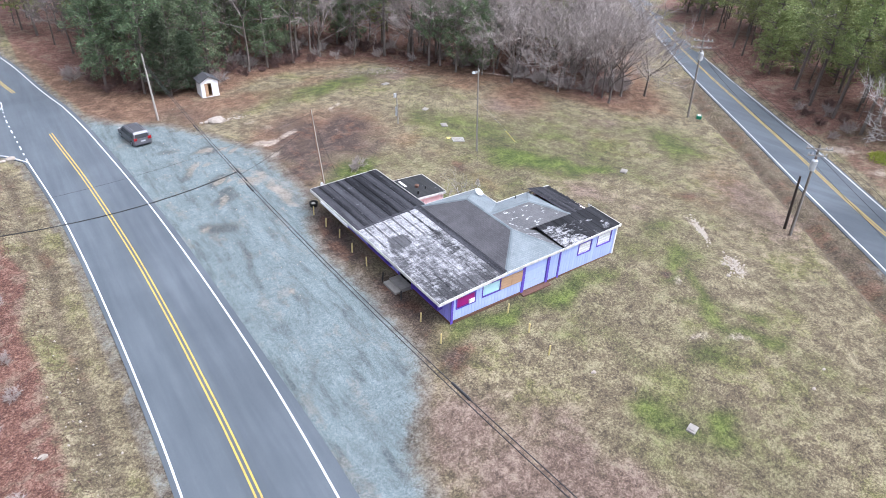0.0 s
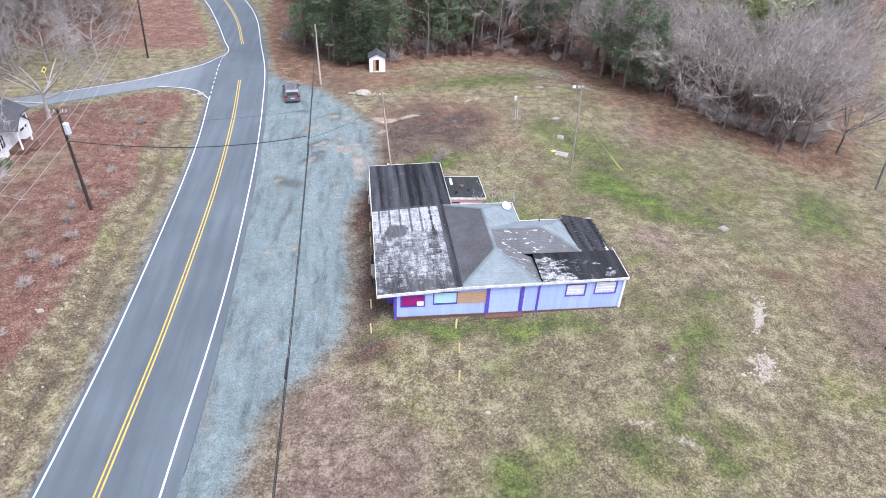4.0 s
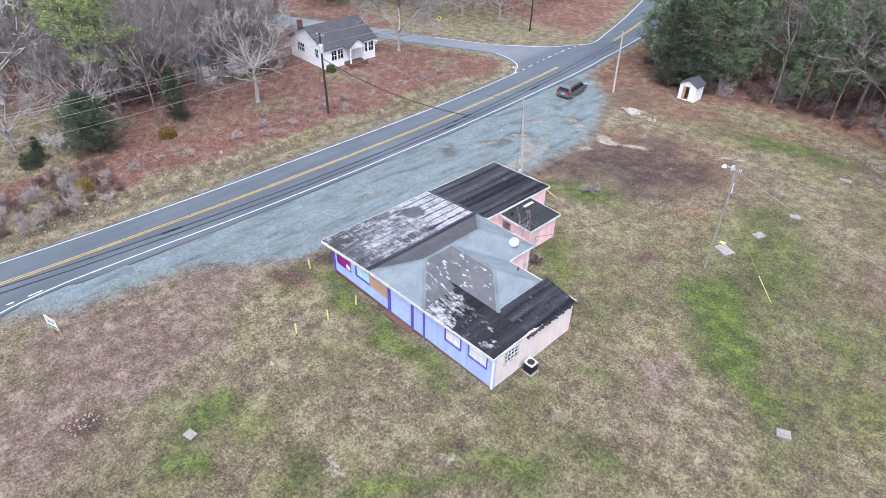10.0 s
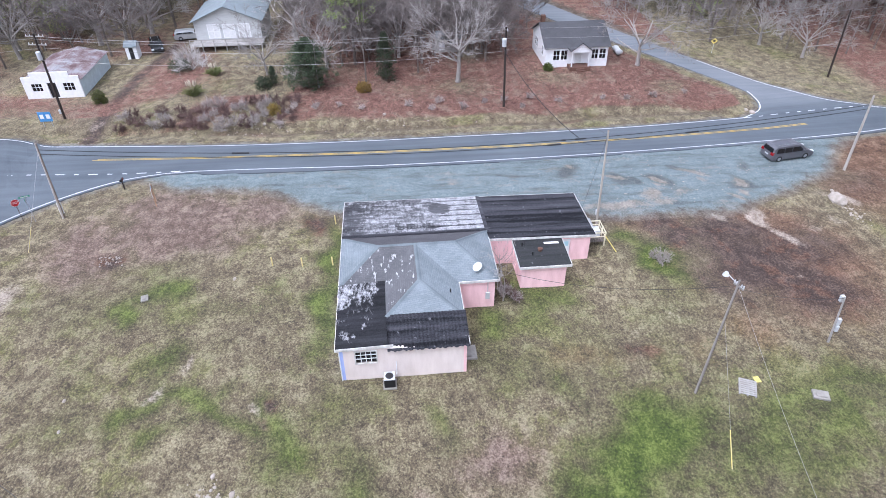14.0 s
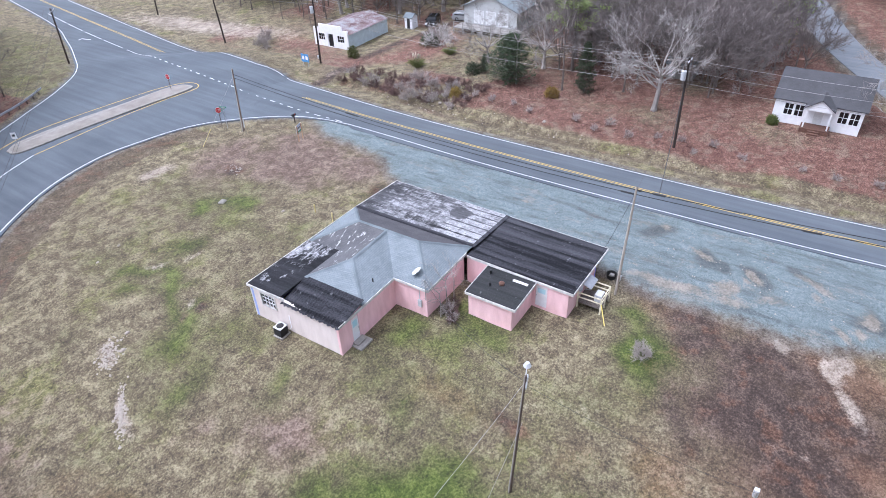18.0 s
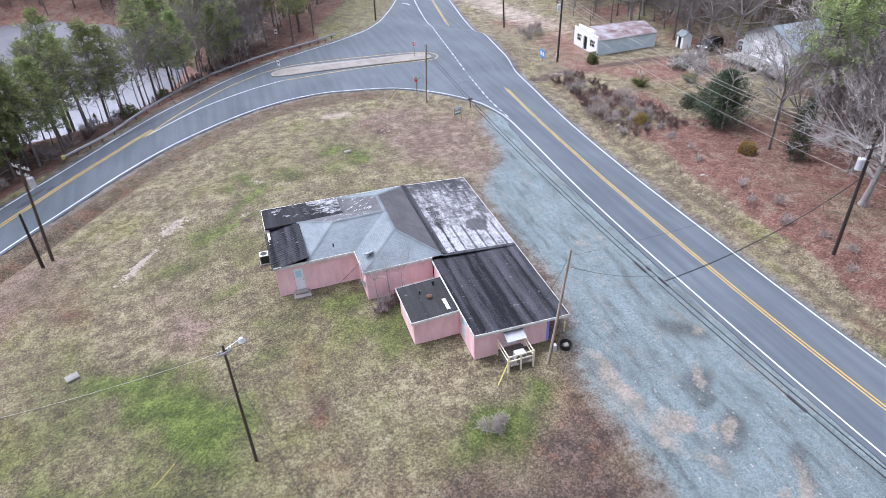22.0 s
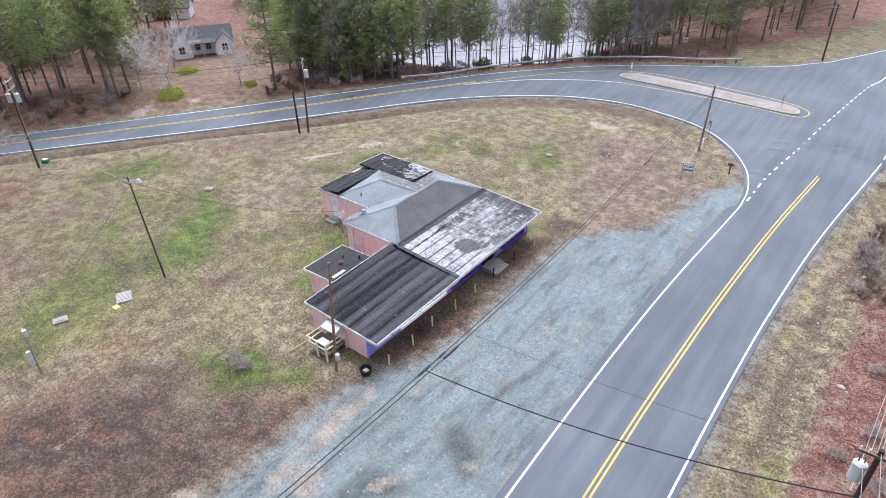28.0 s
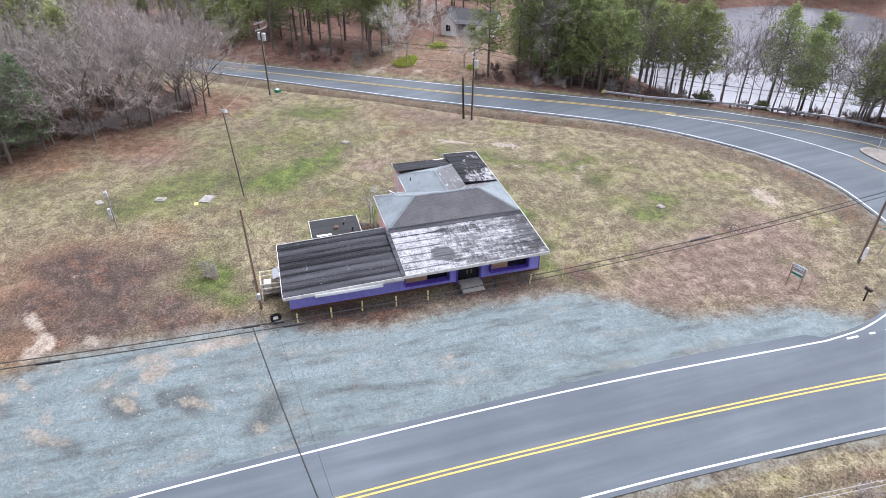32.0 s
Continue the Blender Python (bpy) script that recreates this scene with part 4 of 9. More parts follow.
def build_ground():
    x, y = np.meshgrid(GX, GY, indexing="ij")
    z = GZ
    rough = np.array([[noise.noise((a * 0.35, b * 0.35, 3.0)) * 0.05 + noise.noise((a * 1.1, b * 1.1, 7.0)) * 0.02 for b in GY] for a in GX])
    z = z + np.where(in_road(x, y), 0, rough)
    nx, ny = x.shape
    i = np.arange(nx * ny).reshape(nx, ny)
    f = np.stack([i[:-1, :-1], i[1:, :-1], i[1:, 1:], i[:-1, 1:]], -1).reshape(-1, 4)
    ob = raw("ground", np.stack([x, y, z], -1).reshape(-1, 3), f, "ground")
    xs, ys = x.ravel(), y.ravel()
    wob = np.array([noise.noise((a * 0.12, b * 0.12, 1.0)) for a, b in zip(xs, ys)])
    edge = np.interp(ys, GRAVEL_EDGE[:, 0], GRAVEL_EDGE[:, 1])
    gravel = np.clip(0.5 + (edge + wob * 1.6 - xs) / 3.6, 0, 1) * np.clip((ys - 5) / 3, 0, 1) * np.clip((90 - ys) / 10, 0, 1) * (xs > 4)
    lot = far_from(FAR_EDGE, xs, ys)
    side = far_from(OUTLINE, xs, ys)
    gravel = np.maximum(gravel, np.where((side < 0.7) & (xs < 60), 0.35, 0))
    green = blobs(xs, ys, GREEN) + 0.32 * np.clip(wob * 2.2 + 0.1, 0, 1) * (xs > 24) * (ys < 62)
    green = np.where(xs < 18, green * 0.3, green)
    verge = np.clip(1 - side / 4.0, 0, 1)
    litter = np.zeros(xs.shape)
    wood = np.interp(xs, NORTH_WOODS[:, 0], NORTH_WOODS[:, 1])
    litter = np.maximum(litter, np.clip((ys - wood + np.where(xs > 50, 5, 3) + 4 * wob) / 8, 0, 1) * (xs > 3))
    west = (xs < 0) & (ys < 79)
    field = np.clip((-2.6 - xs + 1.5 * wob) / 1.8, 0, 1) * np.clip((ys - 17 + 0.25 * (xs + 8)) / 6, 0, 1)
    litter = np.maximum(litter, np.where(west, field * (0.72 + 0.5 * wob), 0))
    litter = np.maximum(litter, np.where(west, np.clip((-26 - xs) / 10, 0, 0.8) * np.clip((ys - 14) / 8, 0, 1), 0))
    litter = np.maximum(litter, np.where((xs < -8) & (ys < 12) & (ys > -34), 0.42 + 0.6 * wob, 0))
    litter = np.maximum(litter, np.where((xs < -3) & (xs > -12) & (ys < 18) & (ys > 1), 0.4 + 0.6 * wob, 0))
    litter = np.maximum(litter, np.where((xs < -4) & (ys > 92), np.clip((ys - 95) / 12, 0, 0.8), 0))
    across = (ys < np.interp(xs, FAR_EDGE[::-1, 0], FAR_EDGE[::-1, 1])) & (xs > 5)
    litter = np.maximum(litter, np.where(across, np.clip((lot - 0.6) / 2.0, 0, 1) * np.where(xs > 24, 1.0, np.clip((lot - 9) / 5, 0, 1)), 0))
    litter = np.where(side < 2.6, litter * np.where(across, 1, np.clip(side / 2.6, 0, 1) * 0.6), litter)
    litter = np.where(across & (np.hypot(xs - 86, ys - 21) < 15), litter * 0.5, litter)
    green = np.maximum(green, np.where(across & (np.hypot(xs - 86, ys - 21) < 12), blobs(xs, ys, [(84, 25.8, 2.6, 1.4, 30, 1.6), (92.5, 18.4, 3.0, 1.6, 30, 1.3), (79, 16.6, 1.6, 0.8, 30, 1.3)]), 0))
    green = np.maximum(green, np.where((xs < 22) & (xs > 2) & across, 0.45, 0))
    dirt = np.clip(blobs(xs, ys, BROWN) + np.where((side < 4.2) & (xs > 18) & (ys < 60) & ~across, 0.62, 0), 0, 1)
    dirt = np.maximum(dirt, np.where((xs < -3) & (ys < 14) & (ys > -30), 0.28 + 0.5 * wob, 0))
    drive = far_from(np.array([(-1.5, -1.5), (-8, -1.6), (-14, -1.5), (-20, -1.2), (-28, 0.5), (-38, 2)], float), xs, ys)
    dirt = np.maximum(dirt, np.clip(1.2 - drive / 1.6, 0, 1))
    ditch_w = far_from(WEST_SOUTH, xs, ys)
    # west and north woods: brown floor, shade between trunks put into its colour
    dirt = np.maximum(dirt, np.where(west & (ys > 16), np.clip((-24 - xs) / 8, 0, 0.75), 0))
    dirt = np.maximum(dirt, np.where(xs > 5, np.clip((ys - wood - 2) / 6, 0, 0.6), 0))
    dirt = np.maximum(dirt, np.where((xs < 1) & (ys < 76) & (ys > 12) & (side > 0.3), 0.62 * np.exp(-((ditch_w - 3.0 + wob) / 0.8) ** 2), 0))
    straw = np.clip((ys - wood + np.where(xs > 50, 14, 7) + 3 * wob) / np.where(xs > 50, 11, 7), 0, 1) * (xs > 18)
    straw = np.maximum(straw, blobs(xs, ys, STRAW))
    straw = np.maximum(straw, np.where((xs > 3) & (xs < 20) & (ys > 84), 1.0, 0) * np.clip(side / 1.2 - 0.3, 0, 1))
    for name, cols in (("cover", (gravel, green, litter)), ("soil", (dirt, blobs(xs, ys, BARE_AND_PUDDLE), blobs(xs, ys, MUD))), ("tint", (blobs(xs, ys, ROSY), straw, blobs(xs, ys, DAMP)))):
        at = ob.data.attributes.new(name, "FLOAT_COLOR", "POINT")
        at.data.foreach_set("color", np.stack([*cols, np.ones(xs.shape)], -1).astype(np.float32).ravel())
    for p in ob.data.polygons:
        p.use_smooth = True
    return tagged(ob, "dry winter grass field with gravel lot and leaf litter", "ground", kind="structure")


build_ground()


def build_road():
    bm = B()
    f = bm.faces.new([bm.verts.new((a, b, 0)) for a, b in OUTLINE])
    bmesh.ops.triangulate(bm, faces=[f])
    for k in range(2):
        lo, hi = (-30, 150) if k == 0 else (-150, 160)
        for v in np.arange(lo, hi, 2.5):
            bmesh.ops.bisect_plane(bm, geom=bm.verts[:] + bm.edges[:] + bm.faces[:], dist=1e-4, plane_co=(v, v, 0), plane_no=(1, 0, 0) if k == 0 else (0, 1, 0))
    co = np.array([v.co[:2] for v in bm.verts])
    zz = hz(co[:, 0], co[:, 1]) + 0.025
    for v, zv in zip(bm.verts, zz):
        v.co.z = zv
    rim = [e for e in bm.edges if e.is_boundary]
    ext = bmesh.ops.extrude_edge_only(bm, edges=rim)["geom"]
    for v in ext:
        if isinstance(v, bmesh.types.BMVert):
            v.co.z -= 0.2
    return tagged(part("road", bm, "asphalt"), "grey asphalt two-lane road with painted lines", "road", kind="structure")


build_road()


def stripe(name, line, width, material, label, dash=0.0, gap=0.0, lift=0.05):
    """A painted line along a 2D path, dashed if dash is given."""
    seg = np.r_[0, np.cumsum(np.linalg.norm(np.diff(line, axis=0), axis=1))]
    s = np.arange(0, seg[-1], 0.5)
    pts = np.stack([np.interp(s, seg, line[:, k]) for k in (0, 1)], 1)
    a, b = offset(pts, width / 2), offset(pts, -width / 2)
    n = len(s)
    v = np.vstack([np.c_[a, hz(a[:, 0], a[:, 1]) + lift], np.c_[b, hz(b[:, 0], b[:, 1]) + lift]])
    keep = np.arange(n - 1)
    if dash:
        keep = keep[(s[:-1] % (dash + gap)) < dash]
    f = np.stack([keep, keep + n, keep + n + 1, keep + 1], 1)
    return tagged(raw(name, v, f, material), label, "road marking", kind="structure")


stripe("edge_line_1", np.vstack([EAST_EDGE[:-1], CURVE]), 0.12, "white_line", "white painted edge line on asphalt")
stripe("edge_line_2", FAR_EDGE, 0.12, "white_line", "white painted edge line on asphalt")
stripe("edge_line_3", np.vstack([SIDE_SOUTH[-16:], WEST_SOUTH[1:]]), 0.12, "white_line", "white painted edge line on asphalt")
stripe("edge_line_4", np.vstack([WEST_NORTH, SIDE_NORTH[1:5]]), 0.12, "white_line", "white painted edge line on asphalt")
CENTRE = smooth([(3.15, 83.4), (4.3, 69.3), (5.07, 54.3), (5.29, 44), (5.29, 35), (5.17, 27), (4.66, 14), (3.74, 1.0)])
CENTRE_NORTH = smooth([(-18, 159), (-6.8, 131.5), (-2, 116.5), (0.6, 104), (1.2, 101)])
CENTRE_SOUTH = smooth([(0.2, -33), (-2.3, -48), (-5.2, -64), (-14, -110), (-24, -150)])
SOUTH_YELLOW = smooth([(143.5, 117), (117, 85.6), (99.5, 63.4), (87.8, 47.2), (78.5, 34.5), (68.7, 22.0), (58.99, 9.1), (53.5, 2.2), (49.8, -2.4)])
for k, line in enumerate((CENTRE, CENTRE_NORTH, CENTRE_SOUTH, SOUTH_YELLOW)):
    for j, d in enumerate((0.14, -0.14)):
        stripe("centre_line_%d" % (2 * k + j + 1), offset(line, d), 0.11, "yellow_line", "yellow painted double centre line on asphalt")
ISLE_OUTER = [(50.8, -0.3), (47.9, -4.5), (44.6, -8.5), (41.0, -12.5), (37.1, -15.8), (33.8, -18), (28.4, -19.4), (19.2, -19), (12, -18), (8.6, -16), (9.4, -13.5), (15, -14), (23.4, -14.2), (32.6, -13.4)]
ISLE_INNER = [(32.6, -13.4), (36.7, -11.7), (40.6, -9.4), (44.3, -6.8), (47.9, -3.4), (50.4, -0.8)]
stripe("island_line_1", smooth(ISLE_OUTER), 0.12, "yellow_line", "yellow painted line round the traffic island")
stripe("island_line_2", smooth(ISLE_INNER), 0.12, "white_line", "white painted line beside the traffic island")
stripe("dotted_line_1", smooth([(8.0, 11.5), (7.9, 5.2), (7.1, -3.4), (6.2, -12.5), (4.7, -26), (3.9, -32)]), 0.16, "white_line", "white dotted line across the junction", 0.7, 1.0)
stripe("turn_lane_line", smooth([(3.9, -32), (2.2, -44), (-0.4, -58), (-4, -75)]), 0.14, "white_line", "white painted turn lane line", 7.0, 1.2)
stripe("dotted_line_2", smooth([(0.05, 77.2), (-0.35, 84), (-0.7, 91), (-0.6, 97.5)]), 0.14, "white_line", "white dotted line across the side road mouth", 0.7, 1.0)


def traffic_island():
    loop = smooth([(33.9, -16.6), (31.7, -17.9), (25.3, -18.1), (18.8, -17.5), (11.0, -16.8), (9.4, -14.7), (10.8, -13.9), (18.3, -14.6), (26, -15.1), (33.1, -15.1), (33.9, -16.6)], 5)[:-1]
    t = thing("traffic_island", (20, -16.6, g(20, -16.6)), "long raised concrete traffic island with stained top", "traffic island")
    bm = B()
    slab(bm, [(a, b, float(hz(a, b)) + 0.17) for a, b in loop], 0.3, uv=False)
    part("kerb", bm, "concrete", t)
    inner = np.array(loop)
    inner = inner + (inner.mean(0) - inner) * np.array([0.03, 0.16])
    bm = B()
    slab(bm, [(a, b, float(hz(a, b)) + 0.182) for a, b in inner], 0.1, uv=False)
    part("top", bm, "island", t, "stained brown-grey concrete top")


traffic_island()

# pond
bm = B()
ring = [(POND_AT[0] + math.cos(0.6) * POND_R[0] * 1.22 * math.cos(a) - math.sin(0.6) * POND_R[1] * 1.22 * math.sin(a),
         POND_AT[1] + math.sin(0.6) * POND_R[0] * 1.22 * math.cos(a) + math.cos(0.6) * POND_R[1] * 1.22 * math.sin(a), -2.4) for a in np.linspace(0, 2 * math.pi, 48, endpoint=False)]
bm.faces.new([bm.verts.new(p) for p in ring])
tagged(part("water", bm, "water"), "still grey pond behind a strip of trees", "pond", kind="structure")

# ---- the vacant shop ----


def prism_wall(bm, a, b, zb, za, zc, thick, holes=()):
    """A wall from a to b (2D; thick metres to the left of that way), foot at zb, top from za to zc; holes: (from, to, low, high) along it."""
    a, b = Vector((*a, 0)), Vector((*b, 0))
    u = (b - a).normalized()
    n = Vector((-u.y, u.x, 0)) * thick
    length = (b - a).length

    def top(s):
        return za + (zc - za) * s / length

    def block(s0, s1, low0, low1, high0, high1):
        q = [(s0, low0), (s1, low1), (s1, high1), (s0, high0)]
        front = [bm.verts.new(a + u * s + Vector((0, 0, z))) for s, z in q]
        rear = [bm.verts.new(a + u * s + n + Vector((0, 0, z))) for s, z in q]
        bm.faces.new(front)
        bm.faces.new(rear[::-1])
        for i in range(4):
            j = (i + 1) % 4
            bm.faces.new((front[i], rear[i], rear[j], front[j]))
    s = 0.0
    for h0, h1, low, high in sorted(holes):
        if h0 > s:
            block(s, h0, zb, zb, top(s), top(h0))
        block(h0, h1, zb, zb, low, low)
        if high < min(top(h0), top(h1)) - 0.02:
            block(h0, h1, high, high, top(h0), top(h1))
        s = h1
    if s < length:
        block(s, length, zb, zb, top(s), top(length))
    return bm


def boards(parent, a, b, zb, za, zc, out, material, holes=(), width=0.31):
    """Vertical boards on a wall face, 22 mm proud, with open joints; out is the outward normal."""
    a, b, out = Vector((*a, 0)), Vector((*b, 0)), Vector((*out, 0))
    u, length = (b - a).normalized(), (b - a).length
    n = int(length / width)
    w = length / n
    cache = {}
    for i in range(n):
        s = (i + 0.5) * w
        spans = [(zb, za + (zc - za) * s / length)]
        for h0, h1, low, high in holes:
            if h0 - 0.4 * w < s < h1 + 0.4 * w:
                spans = [q for lo, hi in spans for q in ((lo, min(hi, low)), (max(lo, high), hi)) if q[1] - q[0] > 0.06]
        for lo, hi in spans:
            key = (round(hi - lo, 2), material)
            if key not in cache:
                bm = B()
                hx, hy = (w / 2 - 0.008, 0.011) if abs(u.x) > 0.5 else (0.011, w / 2 - 0.008)
                box(bm, -hx, -hy, 0, hx, hy, key[0])
                me = bpy.data.meshes.new("board")
                bm.to_mesh(me)
                bm.free()
                me.materials.append(M[material])
                cache[key] = me
            ob = new("board", cache[key])
            ob.parent = parent
            ob.location = a + u * s + out * 0.0125 + Vector((0, 0, lo)) - parent.location


SHOP = Vector((29.0, 39.0, 0.6))
shop = thing("vacant_shop", SHOP, "vacant low shop with lavender and pink walls and patched black roofs", "building")


def wall(name, a, b, zb, za, zc, material, holes=(), label=""):
    bm = B()
    prism_wall(bm, a, b, zb, za, zc, 0.2, holes)
    bmesh.ops.remove_doubles(bm, verts=bm.verts, dist=0.002)
    return part(name, bm, material, shop, label)


FOOT = 0.1
S_HOLES = [(0.5, 2.12, 1.8, 2.7), (2.86, 4.5, 1.9, 2.87), (6.95, 9.25, 0.75, 3.0), (12.75, 14.13, 2.1, 3.12), (14.95, 16.51, 2.2, 3.3)]
W_HOLES = [(5.1, 6.9, 0.45, 2.45), (1.1, 4.25, 1.35, 2.3), (7.75, 11.2, 1.35, 2.3)]
south = wall("wall", (21.75, 29.5), (38.9, 29.5), FOOT, 3.1, 3.66, "lavender", S_HOLES, "lavender board-clad front wall")
wall("wall", (21.75, 41.0), (21.75, 29.7), FOOT, 3.0, 3.08, "violet", [(11.3 - h1 - 0.2 + 0.2, 11.3 - h0, lo, hi) for h0, h1, lo, hi in [(q[0] - 0.2, q[1] - 0.2, q[2], q[3]) for q in W_HOLES]], "violet board-clad wall under the deep eave")
wall("wall", (21.75, 49.5), (21.75, 41.0), FOOT, 2.72, 2.92, "violet", (), "smooth violet painted wall")
wall("wall", (27.3, 49.5), (21.95, 49.5), FOOT, 2.95, 2.72, "pink", [(2.2, 3.2, 0.95, 2.65)], "pink painted end wall")
wall("wall", (27.3, 41.0), (27.3, 49.3), FOOT, 3.15, 2.95, "pink", [(5.9, 6.85, 0.7, 2.65)], "pink painted block wall")
wall("wall", (32.56, 40.7), (27.3, 40.7), FOOT, 3.3, 3.3, "pink", (), "pink painted block wall")
wall("wall", (32.56, 37.8), (32.56, 40.5), FOOT, 3.3, 3.3, "pink", (), "pink painted block wall")
wall("wall", (38.9, 37.8), (32.56, 37.8), FOOT, 3.28, 3.3, "pink", [(1.3, 2.05, 0.85, 2.95)], "pink painted block wall")
wall("wall", (38.9, 29.7), (38.9, 37.6), FOOT, 3.62, 3.25, "cream", [(0.8, 2.15, 2.3, 3.35)], "cream painted side wall")
wall("wall", (30.65, 43.1), (30.65, 46.66), FOOT, 2.7, 2.7, "pink", (), "pink lean-to wall")
wall("wall", (30.45, 46.66), (27.32, 46.66), FOOT, 2.7, 2.8, "pink", (), "pink lean-to wall")
wall("wall", (27.32, 43.1), (30.45, 43.1), FOOT, 2.8, 2.7, "pink", [(0.3, 1.2, 0.7, 2.4)], "pink lean-to wall")
bm = B()
for x0, y0, x1, y1 in ((21.73, 29.46, 38.92, 29.5), (21.71, 29.46, 21.75, 49.5)):
    box(bm, x0 - 0.03, y0 - 0.03, FOOT, x1, y1, 0.8 if x1 > 30 else 0.7)
part("foundation", bm, "brick", shop, "red-brown stained foundation strip")
boards(shop, (21.75, 29.5), (38.9, 29.5), 0.86, 3.1, 3.66, (0, -1), "lavender", S_HOLES + [(4.5, 6.7, 1.88, 2.9)])
boards(shop, (21.75, 29.5), (21.75, 41.0), 0.74, 3.08, 3.0, (-1, 0), "violet", W_HOLES)


def panel(name, material, x0, x1, z0, z1, frame_mat="violet_trim", y=29.5, label=""):
    """A covered or blinded window in the front wall, in a trim frame."""
    bm = B()
    t = 0.09
    for q in ((x0 - t, z0 - t, x1 + t, z0), (x0 - t, z1, x1 + t, z1 + t), (x0 - t, z0, x0, z1), (x1, z0, x1 + t, z1)):
        box(bm, q[0], y - 0.045, q[1], q[2], y + 0.04, q[3])
    w = part(name, bm, frame_mat, shop, label)
    bm = B()
    box(bm, x0, y + 0.03, z0, x1, y + 0.06, z1)
    part("pane", bm, material, w)
    return w


panel("window", "magenta", 22.25, 23.87, 1.8, 2.7, label="window closed with a magenta panel")
bm = B()
box(bm, 23.35, 29.44, 1.82, 23.85, 29.53, 2.15, 0.015)
part("vent_box", bm, "white_paint", shop, "small pale window unit")
panel("window", "aqua", 24.61, 26.25, 1.9, 2.87, label="window closed with a pale aqua panel")
bm = B()
for i in range(2):
    box(bm, 26.3 + i * 1.07, 29.43, 1.88, 27.35 + i * 1.07, 29.475, 2.9)
part("plywood_sheet", bm, "plywood", shop, "weathered tan plywood over a window")
for x0, x1 in ((34.5, 35.88), (36.7, 38.26)):
    w = panel("window", "blind", x0, x1, 2.12 if x0 < 36 else 2.22, 3.1 if x0 < 36 else 3.26, label="window with white blinds and violet trim")
    bm = B()
    z0, z1 = (2.12, 3.1) if x0 < 36 else (2.22, 3.26)
    for k in range(1, 3):
        xm = x0 + (x1 - x0) * k / 3
        box(bm, xm - 0.018, 29.5, z0, xm + 0.018, 29.528, z1)
    for k in range(1, 4):
        zm = z0 + (z1 - z0) * k / 4
        box(bm, x0, 29.503, zm - 0.014, x1, 29.527, zm + 0.014)
    part("muntin", bm, "white_paint", w)
bm = B()
for i in range(4):
    box(bm, 28.72, 29.51, 0.76 + i * 0.56, 30.99, 29.55, 1.3 + i * 0.56, 0.012)
door = part("roller_door", bm, "lavender", shop, "lavender sectional roller door")
bm = B()
box(bm, 29.75, 29.49, 1.5, 29.95, 29.512, 1.54)
part("handle", bm, "steel", door)
for x0, x1 in ((28.42, 28.7), (31.0, 31.26), (32.28, 32.44), (21.7, 21.9), (38.78, 38.94)):
    bm = B()
    box(bm, x0, 29.42, 0.55, x1, 29.49, 3.05 + 0.03 * (x0 - 21))
    part("trim_post", bm, "violet_trim" if x0 < 38 else "white_paint", shop)
bm = B()
box(bm, 28.4, 29.0, 0.55, 31.3, 29.46, 0.72)
part("door_slab", bm, "brick", shop, "low brick sill before the roller door")


def west_windows():
    for y0, y1, ply0, ply1 in ((30.6, 33.75, 32.2, 33.75), (37.25, 40.7, 38.9, 40.7)):
        bm = B()
        for q in ((y0, 1.28, y1, 1.35), (y0, 2.3, y1, 2.36), (y0 - 0.07, 1.28, y0, 2.36), (y1, 1.28, y1 + 0.07, 2.36)):
            box(bm, 21.28, q[0], q[1], 21.78, q[2], q[3])
        w = part("window", bm, "violet_trim", shop, "long window under the eave, half boarded")
        bm = B()
        box(bm, 21.8, y0, 1.35, 21.83, ply0, 2.3)
        part("pane", bm, "dark_glass", w)
        bm = B()
        box(bm, 21.76, ply0, 1.35, 21.8, ply1, 2.3)
        part("plywood_sheet", bm, "plywood", w)
    for y0, y1 in ((34.6, 35.47), (35.5, 36.4)):
        bm = B()
        box(bm, 21.78, y0, 0.48, 21.83, y1, 2.43, 0.01)
        d = part("door", bm, "dark_glass", shop, "dark glazed door of a double door")
        bm = B()
        for a0, a1, c0, c1 in ((y0, y0 + 0.07, 0.5, 2.4), (y1 - 0.07, y1, 0.5, 2.4), (y0, y1, 0.5, 0.72), (y0, y1, 2.32, 2.41)):
            box(bm, 21.765, a0, c0, 21.785, a1, c1)
        part("door_frame", bm, "black", d)
        bm = B()
        box(bm, 21.72, y1 - 0.2 if y0 < 35 else y0 + 0.1, 1.3, 21.765, y1 - 0.15 if y0 < 35 else y0 + 0.15, 1.65)
        part("handle", bm, "steel", d)
    for y0, y1 in ((34.45, 34.6), (36.4, 36.55)):
        bm = B()
        box(bm, 21.66, y0, 0.4, 21.74, y1, 2.6)
        part("door_jamb", bm, "violet_trim", shop)


west_windows()
bm = B()
for k, (u0, u1) in enumerate(((38.9, 0),)):
    for q in ((30.42, 2.22, 31.92, 2.3), (30.42, 3.35, 31.92, 3.42), (30.42, 2.3, 30.5, 3.35), (31.84, 2.3, 31.92, 3.35)):
        box(bm, 38.84, q[0], q[1], 38.97, q[2], q[3])
w = part("window", bm, "fascia", shop, "small dark window behind pale bars")
bm = B()
box(bm, 38.8, 30.5, 2.3, 38.82, 31.84, 3.35)
part("pane", bm, "dark_glass", w)
bm = B()
for k in range(1, 4):
    box(bm, 38.86, 30.5 + 0.335 * k - 0.02, 2.3, 38.9, 30.5 + 0.335 * k + 0.02, 3.35)
